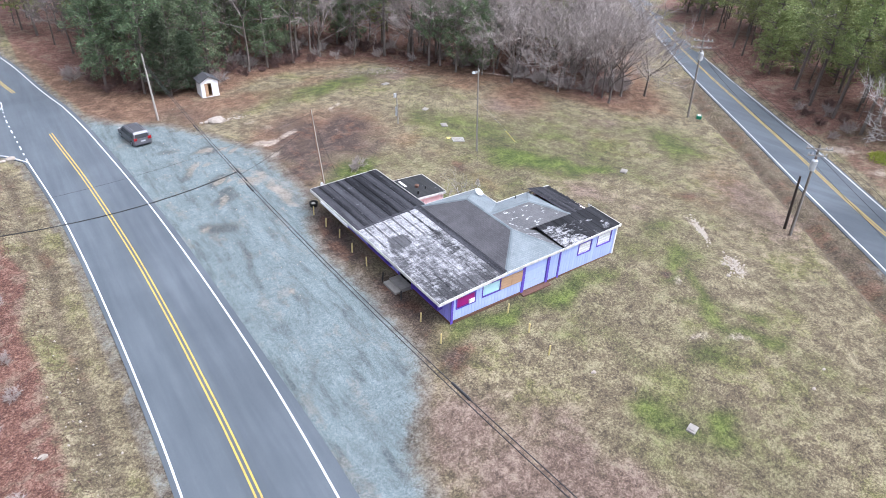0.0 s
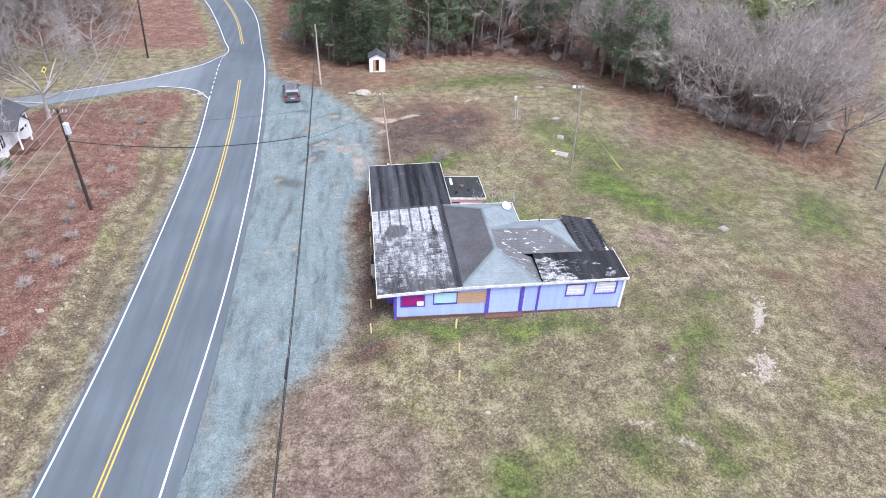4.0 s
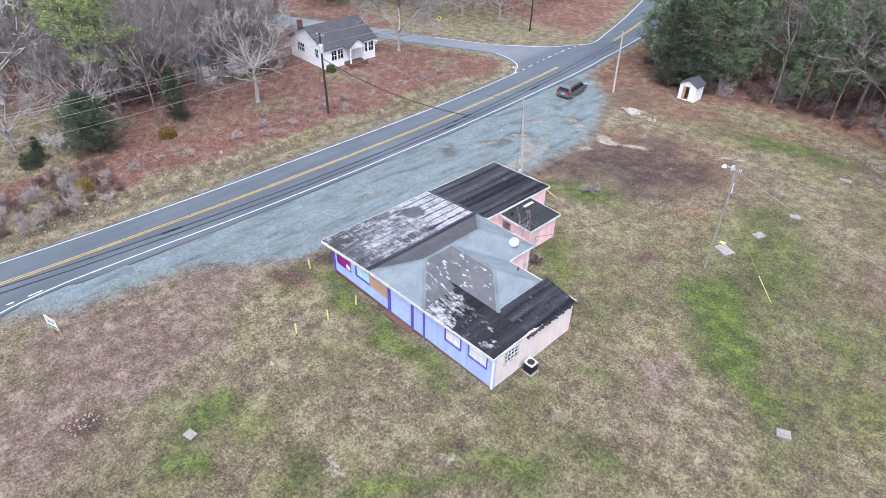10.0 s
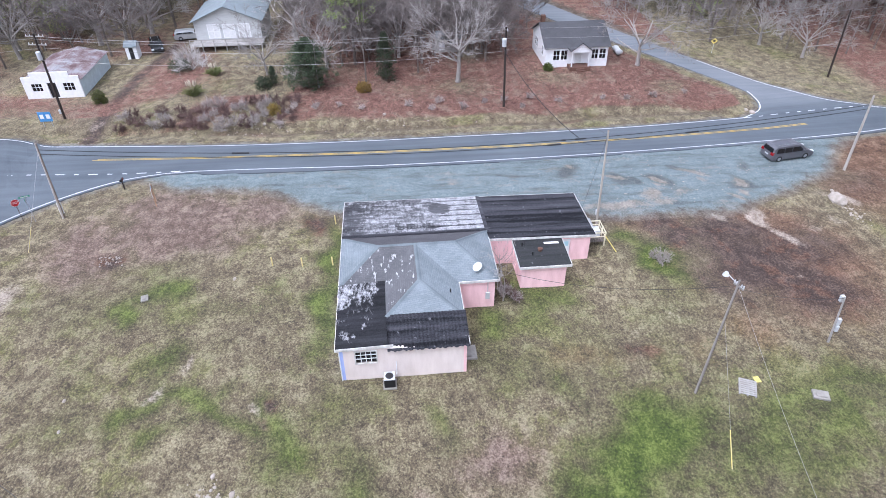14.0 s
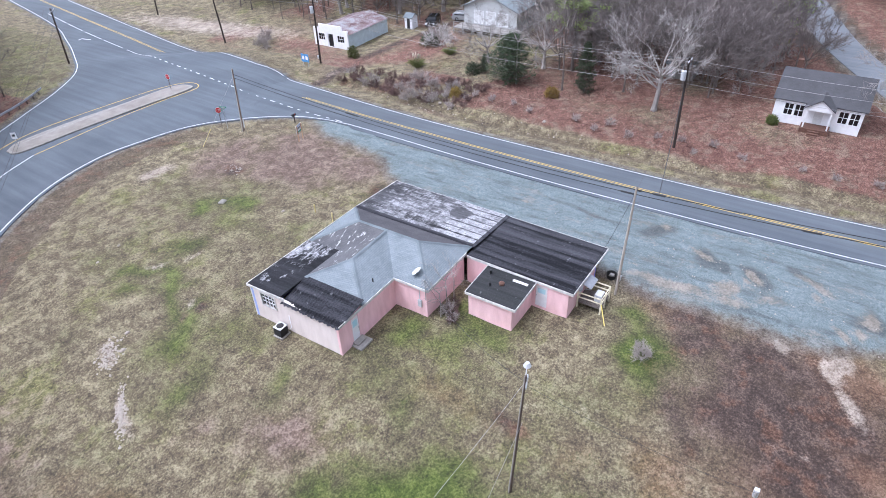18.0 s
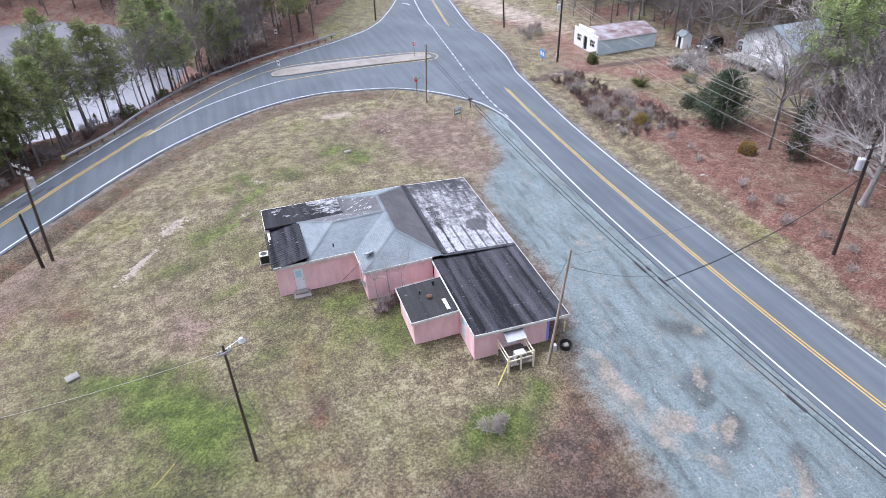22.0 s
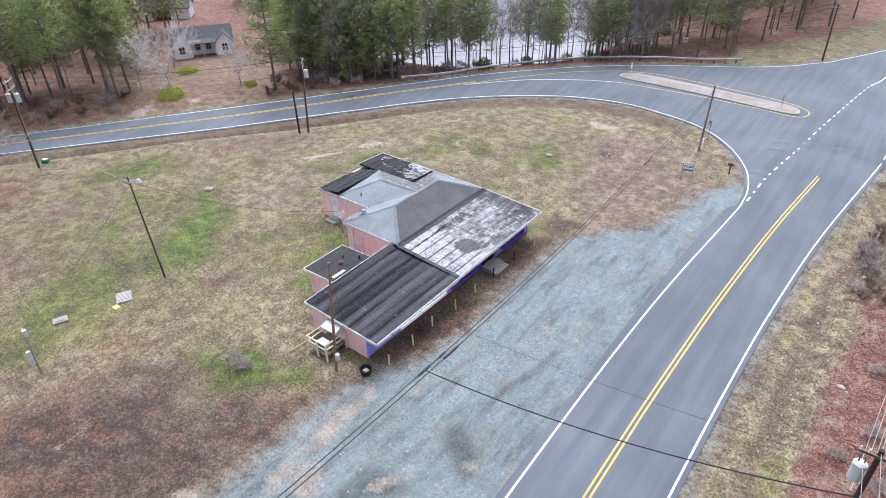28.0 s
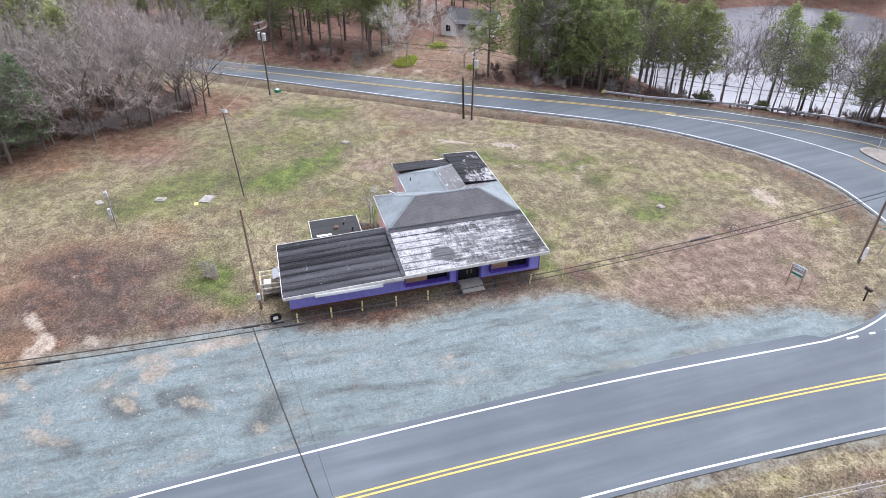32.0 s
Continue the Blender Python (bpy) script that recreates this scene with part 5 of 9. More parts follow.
for k in range(1, 3):
    box(bm, 38.862, 30.5, 2.3 + 0.35 * k - 0.02, 38.898, 31.84, 2.3 + 0.35 * k + 0.02)
part("window_bars", bm, "white_paint", w)


def slab_door(x0, y0, x1, y1, z0, z1, label):
    bm = B()
    box(bm, x0, y0, z0, x1, y1, z1, 0.01)
    d = part("door", bm, "white_paint", shop, label)
    cx, cy = (x0 + x1) / 2, (y0 + y1) / 2
    bm = B()
    if x1 - x0 > y1 - y0:
        box(bm, x0 + 0.14, y1 - 0.004, z0 + 1.25, x1 - 0.14, y1 + 0.008, z1 - 0.25)
    else:
        box(bm, x1 - 0.004, y0 + 0.14, z0 + 1.25, x1 + 0.008, y1 - 0.14, z1 - 0.25)
    part("pane", bm, "aqua", d)
    bm = B()
    if x1 - x0 > y1 - y0:
        rod(bm, (x0 + 0.08, y1, z0 + 0.98), (x0 + 0.08, y1 + 0.06, z0 + 0.98), 0.035)
    else:
        rod(bm, (x1, y0 + 0.08, z0 + 0.98), (x1 + 0.06, y0 + 0.08, z0 + 0.98), 0.035)
    part("knob", bm, "steel", d)


slab_door(36.86, 37.72, 37.59, 37.77, 0.85, 2.94, "pale blue-white back door")
slab_door(27.2, 46.92, 27.26, 47.83, 0.7, 2.64, "white side door")
slab_door(24.12, 49.4, 25.08, 49.45, 0.96, 2.64, "white end door under a small canopy")

# roofs
RIDGE = 4.75


def roof(pts, material, thick=0.07, name="roof_slope", label=""):
    bm = B()
    slab(bm, pts, thick)
    return part(name, bm, material, shop, label)


R1, R2, V0, R3 = (29.45, 32.2, RIDGE), (29.45, 38.0, RIDGE), (29.45, 35.0, RIDGE), (33.7, 35.05, RIDGE)
S1, S2, N1, RM, RI = (26.5, 29.25, 3.5), (32.5, 29.25, 3.5), (26.5, 40.95, 3.46), (32.72, 40.95, 3.42), (32.72, 37.95, 3.42)
V1, H1, H2 = (31.6, 32.6, 3.88), (36.4, 32.6, 3.9), (36.4, 37.95, 3.5)
roof([S1, R1, R2, N1], "shingle_dark", label="dark grey shingled slope")
roof([S1, S2, R1], "shingle_grey", label="pale grey shingled hip")
roof([N1, R2, RM], "shingle_grey", label="pale grey shingled hip")
roof([R1, S2, (32.5, 32.6, 3.5), V1, V0], "shingle_marked", label="dark shingles with pale patches")
roof([V0, V1, H1, R3], "shingle_marked", label="dark shingles with pale patches")
roof([R3, H1, H2], "shingle_grey", label="pale grey shingled hip")
roof([V0, R3, H2, RI], "shingle_grey", label="pale grey shingled slope")
roof([V0, RI, RM, R2], "shingle_grey", label="pale grey shingled slope")
for a, b in ((R1, R2), (V0, R3), (R1, S1), (R1, S2), (R2, N1), (R2, RM), (R3, H1), (R3, H2)):
    a, b = Vector(a), Vector(b)
    side = (b - a).cross(Vector((0, 0, 1))).normalized() * 0.14
    up = Vector((0, 0, 0.03))
    bm = B()
    vs = [bm.verts.new(p) for p in (a - side - up * 0.6, a + up, a + side - up * 0.6, b + side - up * 0.6, b + up, b - side - up * 0.6)]
    bm.faces.new((vs[0], vs[1], vs[4], vs[5]))
    bm.faces.new((vs[1], vs[2], vs[3], vs[4]))
    part("ridge_cap", bm, "shingle_grey", shop, "pale grey ridge and hip caps")


def strips(x0, x1, y0, y1, z, n, material, seed):
    """Rolled roofing laid in strips along y, each lapping the next lower one."""
    rnd = random.Random(seed)
    w = (x1 - x0) / n
    for i in range(n):
        a, b = x0 + i * w - (0.05 if i else 0), x0 + (i + 1) * w
        e0, e1 = rnd.uniform(-0.03, 0.03), rnd.uniform(-0.03, 0.03)
        pts = [(a, y0 + e0, z(a, y0) + 0.05), (b, y0 + e0, z(b, y0) + 0.018), (b, y1 + e1, z(b, y1) + 0.018), (a, y1 + e1, z(a, y1) + 0.05)]
        bm = B()
        slab(bm, pts, 0.03)
        part("roofing_strip", bm, material, shop)


def bilinear(x0, x1, y0, y1, z00, z10, z11, z01):
    def z(x, y):
        u, v = (x - x0) / (x1 - x0), (y - y0) / (y1 - y0)
        return z00 * (1 - u) * (1 - v) + z10 * u * (1 - v) + z11 * u * v + z01 * (1 - u) * v
    return z


ZW = bilinear(20.5, 26.5, 29.25, 41, 3.06, 3.46, 3.4, 2.92)
ZB = bilinear(20.5, 27.4, 41, 49.85, 2.88, 3.22, 2.98, 2.68)
ZA = bilinear(32.5, 39.0, 29.25, 32.6, 3.6, 3.74, 3.86, 3.8)
for z, q, m_, n_, s_ in ((ZW, (20.5, 26.55, 29.25, 41.02), "felt_west", 7, 1), (ZB, (20.5, 27.4, 41.02, 49.85), "felt", 8, 2), (ZA, (32.5, 39.0, 29.25, 32.62), "felt_annex", 7, 3)):
    roof([(q[0], q[2], z(q[0], q[2])), (q[1], q[2], z(q[1], q[2])), (q[1], q[3], z(q[1], q[3])), (q[0], q[3], z(q[0], q[3]))], "felt", 0.12, "roof_deck")
    strips(*q, z, n_, m_, s_)
bm = B()
slab(bm, [(26.1, 29.3, ZW(26.1, 29.3) + 0.075), (26.62, 29.3, 3.6), (26.62, 40.9, 3.55), (26.1, 40.9, ZW(26.1, 40.9) + 0.075)], 0.03)
part("flashing", bm, "felt", shop, "black felt flashing strip")
bm = B()
slab(bm, [(20.5, 40.85, ZW(20.5, 40.85) + 0.07), (26.5, 40.85, ZW(26.5, 40.85) + 0.07), (26.5, 41.15, ZW(26.5, 41) + 0.06), (20.5, 41.15, ZB(20.5, 41.1) + 0.08)], 0.03)
part("flashing", bm, "felt", shop, "black felt flashing strip")
# corrugated lean-to on the east side
bm = B()
n = 44
for i in range(n):
    ya, yb = 32.6 + i * 5.42 / n, 32.6 + (i + 1) * 5.42 / n
    za, zb = (0.03 if i % 2 else 0.0), (0.0 if i % 2 else 0.03)
    jag, jag2 = (0.06 * math.sin(k * 2.1) + 0.04 * math.sin(k * 5.3) for k in (i, i + 1))
    vs = [bm.verts.new(p) for p in ((36.25, ya, 3.92 + za), (39.1 + jag, ya, 3.36 + za), (39.1 + jag2, yb, 3.36 + zb), (36.25, yb, 3.92 + zb))]
    bm.faces.new(vs)
bmesh.ops.remove_doubles(bm, verts=bm.verts, dist=0.0005)
ext = bmesh.ops.extrude_face_region(bm, geom=bm.faces[:])["geom"]
for v in ext:
    if isinstance(v, bmesh.types.BMVert):
        v.co.z -= 0.02
part("corrugated_roof", bm, "felt", shop, "black corrugated sheet roof with a ragged edge")
roof([(27.3, 42.94, 2.98), (30.82, 42.94, 2.86), (30.82, 46.98, 2.84), (27.3, 46.98, 2.96)], "felt_shed", 0.1, "lean_to_roof", "dark grey flat lean-to roof")


def fascia(a, b, drop=0.2, t=0.035):
    bm = B()
    a, b = Vector(a), Vector(b)
    side = (b - a).cross(Vector((0, 0, 1))).normalized() * t
    vs = [bm.verts.new(p + Vector((0, 0, dz)) + o) for p in (a, b) for dz in (0.025, -drop) for o in (Vector(), side)]
    for q in ((0, 1, 3, 2), (4, 5, 7, 6), (0, 1, 5, 4), (2, 3, 7, 6), (0, 2, 6, 4), (1, 3, 7, 5)):
        bm.faces.new([vs[k] for k in q])
    part("fascia", bm, "fascia", shop)


for a, b in (((20.5, 41.0, 2.93), (20.5, 29.25, 3.08)), ((20.46, 29.25, 3.08), (26.5, 29.25, 3.5)), ((26.5, 29.25, 3.5), (32.5, 29.25, 3.6)), ((32.5, 29.25, 3.62), (39.03, 29.25, 3.76)),
             ((39.0, 29.25, 3.76), (39.0, 33.0, 3.87)), ((39.0, 37.97, 3.5), (32.75, 37.97, 3.45)), ((32.74, 37.95, 3.45), (32.74, 40.97, 3.45)), ((32.72, 40.97, 3.45), (27.4, 40.97, 3.45)),
             ((27.42, 41.05, 3.24), (27.42, 49.87, 3.0)), ((27.4, 49.87, 3.0), (20.5, 49.87, 2.7)), ((20.49, 49.85, 2.7), (20.49, 41.0, 2.9)),
             ((27.4, 42.93, 2.97), (30.84, 42.93, 2.85)), ((30.84, 42.94, 2.85), (30.84, 47.0, 2.83)), ((30.84, 46.99, 2.83), (27.4, 46.99, 2.95))):
    fascia(a, b, 0.24 if a[0] < 21 else 0.2)
bm = B()
box(bm, 20.38, 42.6, 2.38, 20.44, 47.6, 2.62)
part("fascia_board", bm, "white_paint", shop, "loose white board below the fascia")
# soffits close the eaves
for x0, y0, x1, y1, z0, z1 in ((20.5, 29.3, 21.9, 41, 2.78, 2.95), (20.5, 41, 21.9, 49.8, 2.62, 2.62)):
    bm = B()
    slab(bm, [(x0, y0, z1 - 0.08), (x1, y0, z1 - 0.02), (x1, y1, z0 + 0.02), (x0, y1, z0 - 0.04)], 0.02)
    part("soffit", bm, "fascia", shop)


def roof_bits():
    """Vents, pipes, a dish and an aerial on the roof."""
    for x, y, z, h, r, m_ in ((34.2, 37.2, 3.75, 0.35, 0.05, "black"), (29.4, 44.2, 2.9, 0.3, 0.06, "black"), (28.2, 43.6, 2.92, 0.4, 0.09, "black")):
        bm = B()
        rod(bm, (x, y, z - 0.05), (x, y, z + h), r)
        rod(bm, (x, y, z - 0.04), (x, y, z + 0.05), r * 2.2, r * 1.2)
        part("vent_pipe", bm, m_, shop, "short black roof vent")
    bm = B()
    rod(bm, (28.9, 44.9, 2.86), (28.9, 44.9, 3.1), 0.17, 0.17, 12)
    rod(bm, (28.9, 44.9, 3.1), (28.9, 44.9, 3.2), 0.22, 0.08, 12)
    part("vent_cowl", bm, "brick", shop, "rusty red vent cowl")
    bm = B()
    box(bm, 27.9, 45.4, 2.9, 28.15, 46.6, 2.96)
    part("loose_board", bm, "fascia", shop, "pale loose board on the lean-to roof")
    bm = B()
    gdish = bmesh.ops.create_uvsphere(bm, u_segments=16, v_segments=10, radius=0.42)["verts"]
    bmesh.ops.delete(bm, geom=[v for v in gdish if v.co.z > -0.12], context="VERTS")
    bmesh.ops.scale(bm, vec=(1, 1, 0.5), verts=bm.verts)
    bmesh.ops.transform(bm, matrix=Matrix.Translation((31.9, 39.4, 4.15)) @ Euler((radians(35), 0, radians(20))).to_matrix().to_4x4(), verts=bm.verts)
    dish = part("satellite_dish", bm, "grey_enamel", shop, "pale grey satellite dish on the hip")
    bm = B()
    rod(bm, (31.9, 39.4, 3.7), (31.9, 39.4, 4.05), 0.03)
    part("bracket", bm, "steel", dish)
    bm = B()
    rod(bm, (32.85, 40.85, 2.6), (32.85, 40.85, 4.5), 0.025)
    for k in range(5):
        box(bm, 32.83, 40.45 + 0.04 * k, 3.85 + 0.13 * k, 32.87, 41.25 - 0.04 * k, 3.87 + 0.13 * k)
    part("aerial", bm, "wire", shop, "thin bent aerial at the corner")
    bm = B()
    box(bm, 32.6, 40.0, 1.6, 32.75, 40.3, 2.2, 0.01)
    rod(bm, (32.66, 40.15, 2.2), (32.66, 40.15, 3.3), 0.03)
    part("meter_box", bm, "grey_enamel", shop)


roof_bits()


def porch():
    """Small timber landing with pale rails, a sheet canopy and an old appliance."""
    t = thing("landing", (24.75, 50.5, g(24.75, 50.5)), "small timber landing with cream rails at the end door", "porch")
    z0, z1 = g(24.75, 50.5), 0.95
    for i in range(8):
        bm = B()
        box(bm, 23.85, 49.56 + i * 0.235, z1 - 0.04, 25.65, 49.56 + i * 0.235 + 0.215, z1)
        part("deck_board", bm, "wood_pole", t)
    for x, y in ((23.85, 49.62), (25.65, 49.62), (23.85, 51.42), (25.65, 51.42), (24.75, 51.42)):
        bm = B()
        box(bm, x - 0.05, y - 0.05, z0 - 0.2, x + 0.05, y + 0.05, z1 + 0.95)
        part("post", bm, "cream_rail", t)
    for h in (0.5, 0.9):
        bm = B()
        box(bm, 23.82, 51.4, z1 + h - 0.05, 25.68, 51.44, z1 + h + 0.05)
        box(bm, 23.83, 49.6, z1 + h - 0.05, 23.87, 51.4, z1 + h + 0.05)
        box(bm, 25.63, 49.6, z1 + h - 0.05, 25.67, 51.4, z1 + h + 0.05)
        part("rail", bm, "cream_rail", t)
    bm = B()
    tube(bm, [(25.68, 51.45, z1 + 0.5), (26.7, 52.2, z0 + 0.05)], 0.04, 6)
    part("stair_rail", bm, "bright_yellow", t, "yellow sloping rail")
    bm = B()
    slab(bm, [(23.9, 49.52, 2.55), (25.3, 49.52, 2.55), (25.3, 50.45, 2.2), (23.9, 50.45, 2.2)], 0.03)
    part("canopy", bm, "steel", t, "bent grey sheet canopy")
    bm = B()
    for x in (23.95, 25.25):
        rod(bm, (x, 50.42, 2.2), (x, 49.54, 1.7), 0.02)
    part("canopy_brace", bm, "steel", t)
    c = thing("air_conditioner", (24.6, 50.9, z1), "old cream air conditioner standing on the landing", "air conditioner")
    bm = B()
    box(bm, 24.25, 50.65, z1, 25.0, 51.2, z1 + 0.62, 0.03)
    part("casing", bm, "grey_enamel", c)
    bm = B()
    for k in range(7):
        box(bm, 24.3, 51.2, z1 + 0.08 + k * 0.07, 24.95, 51.215, z1 + 0.11 + k * 0.07)
    part("grille", bm, "black", c)


porch()


def condenser():
    t = thing("heat_pump", (39.55, 32.6, g(39.55, 32.6)), "black and grey heat pump unit on a concrete pad", "air conditioner")
    z = t.location.z
    bm = B()
    box(bm, 39.1, 32.15, z - 0.1, 40.0, 33.05, z + 0.08, 0.01)
    part("pad", bm, "concrete", t)
    bm = B()
    box(bm, 39.2, 32.25, z + 0.08, 39.9, 32.95, z + 0.82, 0.03)
    part("casing", bm, "black", t)
    for k in range(9):
        bm = B()
        box(bm, 39.185, 32.235, z + 0.14 + 0.07 * k, 39.915, 32.965, z + 0.165 + 0.07 * k)
        part("louvre", bm, "black", t)
    bm = B()
    box(bm, 39.18, 32.23, z + 0.8, 39.92, 32.97, z + 0.86, 0.02)
    part("lid", bm, "grey_enamel", t)
    bm = B()
    rod(bm, (39.55, 32.6, z + 0.86), (39.55, 32.6, z + 0.875), 0.27, 0.27, 20)
    part("fan_grille", bm, "black", t)
    bm = B()
    tube(bm, [(39.15, 33.05, z + 0.4), (38.97, 33.1, z + 0.5), (38.97, 33.1, z + 1.6)], 0.025)
    part("pipe", bm, "white_paint", t)


condenser()


def steps(name, at, runs, label, material="concrete"):
    t = thing(name, (*at, g(*at)), label, "steps")
    for x0, y0, x1, y1, z0, z1 in runs:
        bm = B()
        box(bm, x0, y0, z0, x1, y1, z1, 0.015)
        part("step", bm, material, t)


zz = g(20.9, 35.4)
steps("entrance_steps", (20.9, 35.4), [(20.2, 34.6, 21.7, 36.4, zz - 0.2, zz + 0.14), (20.75, 34.6, 21.72, 36.4, zz + 0.1, zz + 0.3)], "worn concrete steps at the dark double door")
zz = g(37.3, 38.4)
steps("back_steps", (37.3, 38.4), [(36.6, 37.82, 37.9, 38.7, zz - 0.2, zz + 0.15), (36.75, 37.82, 37.75, 38.3, zz + 0.1, zz + 0.3)], "broken concrete steps at the back door", "concrete")

# ---- trees: a few of each sort are grown once and copied ----


def sticks(segs, sides):
    """Tapered sticks: arrays of verts and triangles for segments (x0 y0 z0 x1 y1 z1 r0 r1)."""
    s = np.array(segs, float)
    a, b = s[:, :3], s[:, 3:6]
    d = b - a
    d /= np.linalg.norm(d, axis=1)[:, None] + 1e-9
    ref = np.where(np.abs(d[:, 2:3]) > 0.9, np.array([[1.0, 0, 0]]), np.array([[0, 0, 1.0]]))
    u = np.cross(d, ref)
    u /= np.linalg.norm(u, axis=1)[:, None] + 1e-9
    w = np.cross(d, u)
    ang = np.arange(sides) * 2 * math.pi / sides
    ring = u[:, None] * np.cos(ang)[None, :, None] + w[:, None] * np.sin(ang)[None, :, None]
    v = np.concatenate([a[:, None] + ring * s[:, 6, None, None], b[:, None] + ring * s[:, 7, None, None]], 1).reshape(-1, 3)
    base = np.arange(len(s))[:, None] * 2 * sides
    i = np.arange(sides)
    j = (i + 1) % sides
    t1 = np.stack([i, j, j + sides], 1).ravel()
    t2 = np.stack([i, j + sides, i + sides], 1).ravel()
    f = (base + np.concatenate([t1, t2])[None]).reshape(-1, 3)
    return v, f


def ribbons(segs, seed):
    """Thin branches as narrow flat strips turned at random: two triangles each."""
    s = np.array(segs, float)
    g_ = np.random.RandomState(seed)
    d = s[:, 3:6] - s[:, :3]
    w = np.cross(d, g_.normal(size=(len(s), 3)))
    w /= np.linalg.norm(w, axis=1)[:, None] + 1e-9
    r0, r1 = s[:, 6:7] * 1.1, s[:, 7:8] * 1.1
    v = np.stack([s[:, :3] - w * r0, s[:, :3] + w * r0, s[:, 3:6] + w * r1, s[:, 3:6] - w * r1], 1).reshape(-1, 3)
    f = (np.arange(len(s))[:, None] * 4 + np.array([0, 1, 2, 0, 2, 3])[None]).reshape(-1, 3)
    return v, f


def limb(rnd, p, d, length, r, level, top, segs, tips, fork):
    """One branch, which wanders and forks; the outer ends go to tips."""
    n = 3
    q, step_len = Vector(p), length / n
    kids = []
    for k in range(n):
        d = (d + Vector((rnd.gauss(0, 0.13), rnd.gauss(0, 0.13), rnd.gauss(0.04, 0.1)))).normalized()
        e = q + d * step_len
        r0, r1 = r * (1 - 0.45 * k / n), r * (1 - 0.45 * (k + 1) / n)
        segs.append((*q, *e, max(r0, 0.016), max(r1, 0.012)))
        if level == top or k == n - 1:
            tips.append((*q, *e))
        q = e
        if level < top and k > 0:
            for _ in range(fork + (k == n - 1)):
                kids.append((q.copy(), d.copy(), r1))
    for kp, kd, kr in kids:
        side = Vector((rnd.gauss(0, 1), rnd.gauss(0, 1), rnd.gauss(0.15, 0.6)))
        side = (side - kd * side.dot(kd)).normalized()
        a = rnd.uniform(0.35, 0.9)
        limb(rnd, kp, (kd * math.cos(a) + side * math.sin(a)).normalized(), length * rnd.uniform(0.55, 0.78), kr * rnd.uniform(0.5, 0.68), level + 1, top, segs, tips, fork)


def twigs(seed, tips, per, size, width):
    """Fine twigs along the outer branches: one long thin triangle each."""
    g_ = np.random.RandomState(seed)
    t = np.repeat(np.array(tips, float), per, 0)
    n = len(t)
    along = t[:, 3:] - t[:, :3]
    c = t[:, :3] + along * g_.uniform(0, 1, (n, 1))
    along /= np.linalg.norm(along, axis=1)[:, None] + 1e-9
    d = along * 0.75 + g_.normal(size=(n, 3)) * 0.5 + np.array([0, 0, 0.12])
    d /= np.linalg.norm(d, axis=1)[:, None]
    s = np.cross(d, g_.normal(size=(n, 3)))
    s /= np.linalg.norm(s, axis=1)[:, None] + 1e-9
    ln = size * g_.uniform(0.5, 1.3, (n, 1))
    v = np.stack([c - s * width, c + s * width, c + d * ln], 1).reshape(-1, 3)
    return v, np.arange(n * 3).reshape(-1, 3)


def bare_tree(seed, height, trunk, radius, spread, limbs, top, bark, twig_mat, label, fork=1, per=5, twig=(1.0, 0.02), name="bare_tree"):
    """A leafless tree: trunk to the given share of its height, then forking limbs with fine twigs."""
    rnd = random.Random(seed)
    t = thing(name, (0, 0, -60), label, "tree" if name == "bare_tree" else "bush", "trees" if name == "bare_tree" else "bushes")
    segs, tips = [], []
    p, d, r = Vector((0, 0, -0.3)), Vector((0, 0, 1)), radius
    n = 6
    for k in range(n):
        d = (d + Vector((rnd.gauss(0, 0.035), rnd.gauss(0, 0.035), 0.05))).normalized()
        q = p + d * (height * trunk + 0.3) / n
        r1 = radius * (1 - 0.45 * (k + 1) / n)
        segs.append((*p, *q, r * (1.35 if k == 0 else 1), r1))
        p, r = q, r1
        if k > 2:
            for _ in range(limbs // 4):
                a = rnd.uniform(0, 2 * math.pi)
                v = Vector((math.cos(a) * spread, math.sin(a) * spread, rnd.uniform(0.25, 0.7))).normalized()
                limb(rnd, p, v, height * rnd.uniform(0.2, 0.3), r * 0.5, 1, top, segs, tips, fork)
    for k in range(limbs):
        a = (k + rnd.uniform(-0.3, 0.3)) * 2 * math.pi / limbs
        v = Vector((math.cos(a) * spread, math.sin(a) * spread, rnd.uniform(0.7, 1.3))).normalized()
        limb(rnd, p, v, height * rnd.uniform(0.26, 0.38), r * 0.68, 1, top, segs, tips, fork)
    stout = [q for q in segs if q[6] > 0.06]
    v, f = sticks(stout, 4) if stout else sticks(segs[:40], 3)
    raw("trunk", v, f, bark, t)
    v, f = twigs(seed, tips, per, twig[0], twig[1])
    thin = [q for q in segs if q[6] <= 0.06]
    if not stout:
        thin = segs[40:]
    if thin:
        v2, f2 = ribbons(thin, seed)
        v, f = np.vstack([v, v2]), np.vstack([f, f2 + len(v)])
    raw("crown", v, f, twig_mat, t)
    return t


def tufts(rnd, spots, size, blades, width):
    """Sprays of narrow leaves round each spot: one triangle a leaf."""
    c = np.repeat(np.array(spots, float), blades, 0)
    n = len(c)
    g_ = np.random.RandomState(rnd.randint(0, 99999))
    d = g_.normal(size=(n, 3))
    d[:, 2] = d[:, 2] * 0.7 + 0.25
    d /= np.linalg.norm(d, axis=1)[:, None]
    o = g_.normal(size=(n, 3))
    s = np.cross(d, o)
    s /= np.linalg.norm(s, axis=1)[:, None] + 1e-9
    ln = size * g_.uniform(0.6, 1.25, (n, 1))
    c = c + g_.normal(size=(n, 3)) * size * 0.42
    v = np.stack([c - s * width * ln, c + s * width * ln, c + d * ln], 1).reshape(-1, 3)
    return v, np.arange(n * 3).reshape(-1, 3)


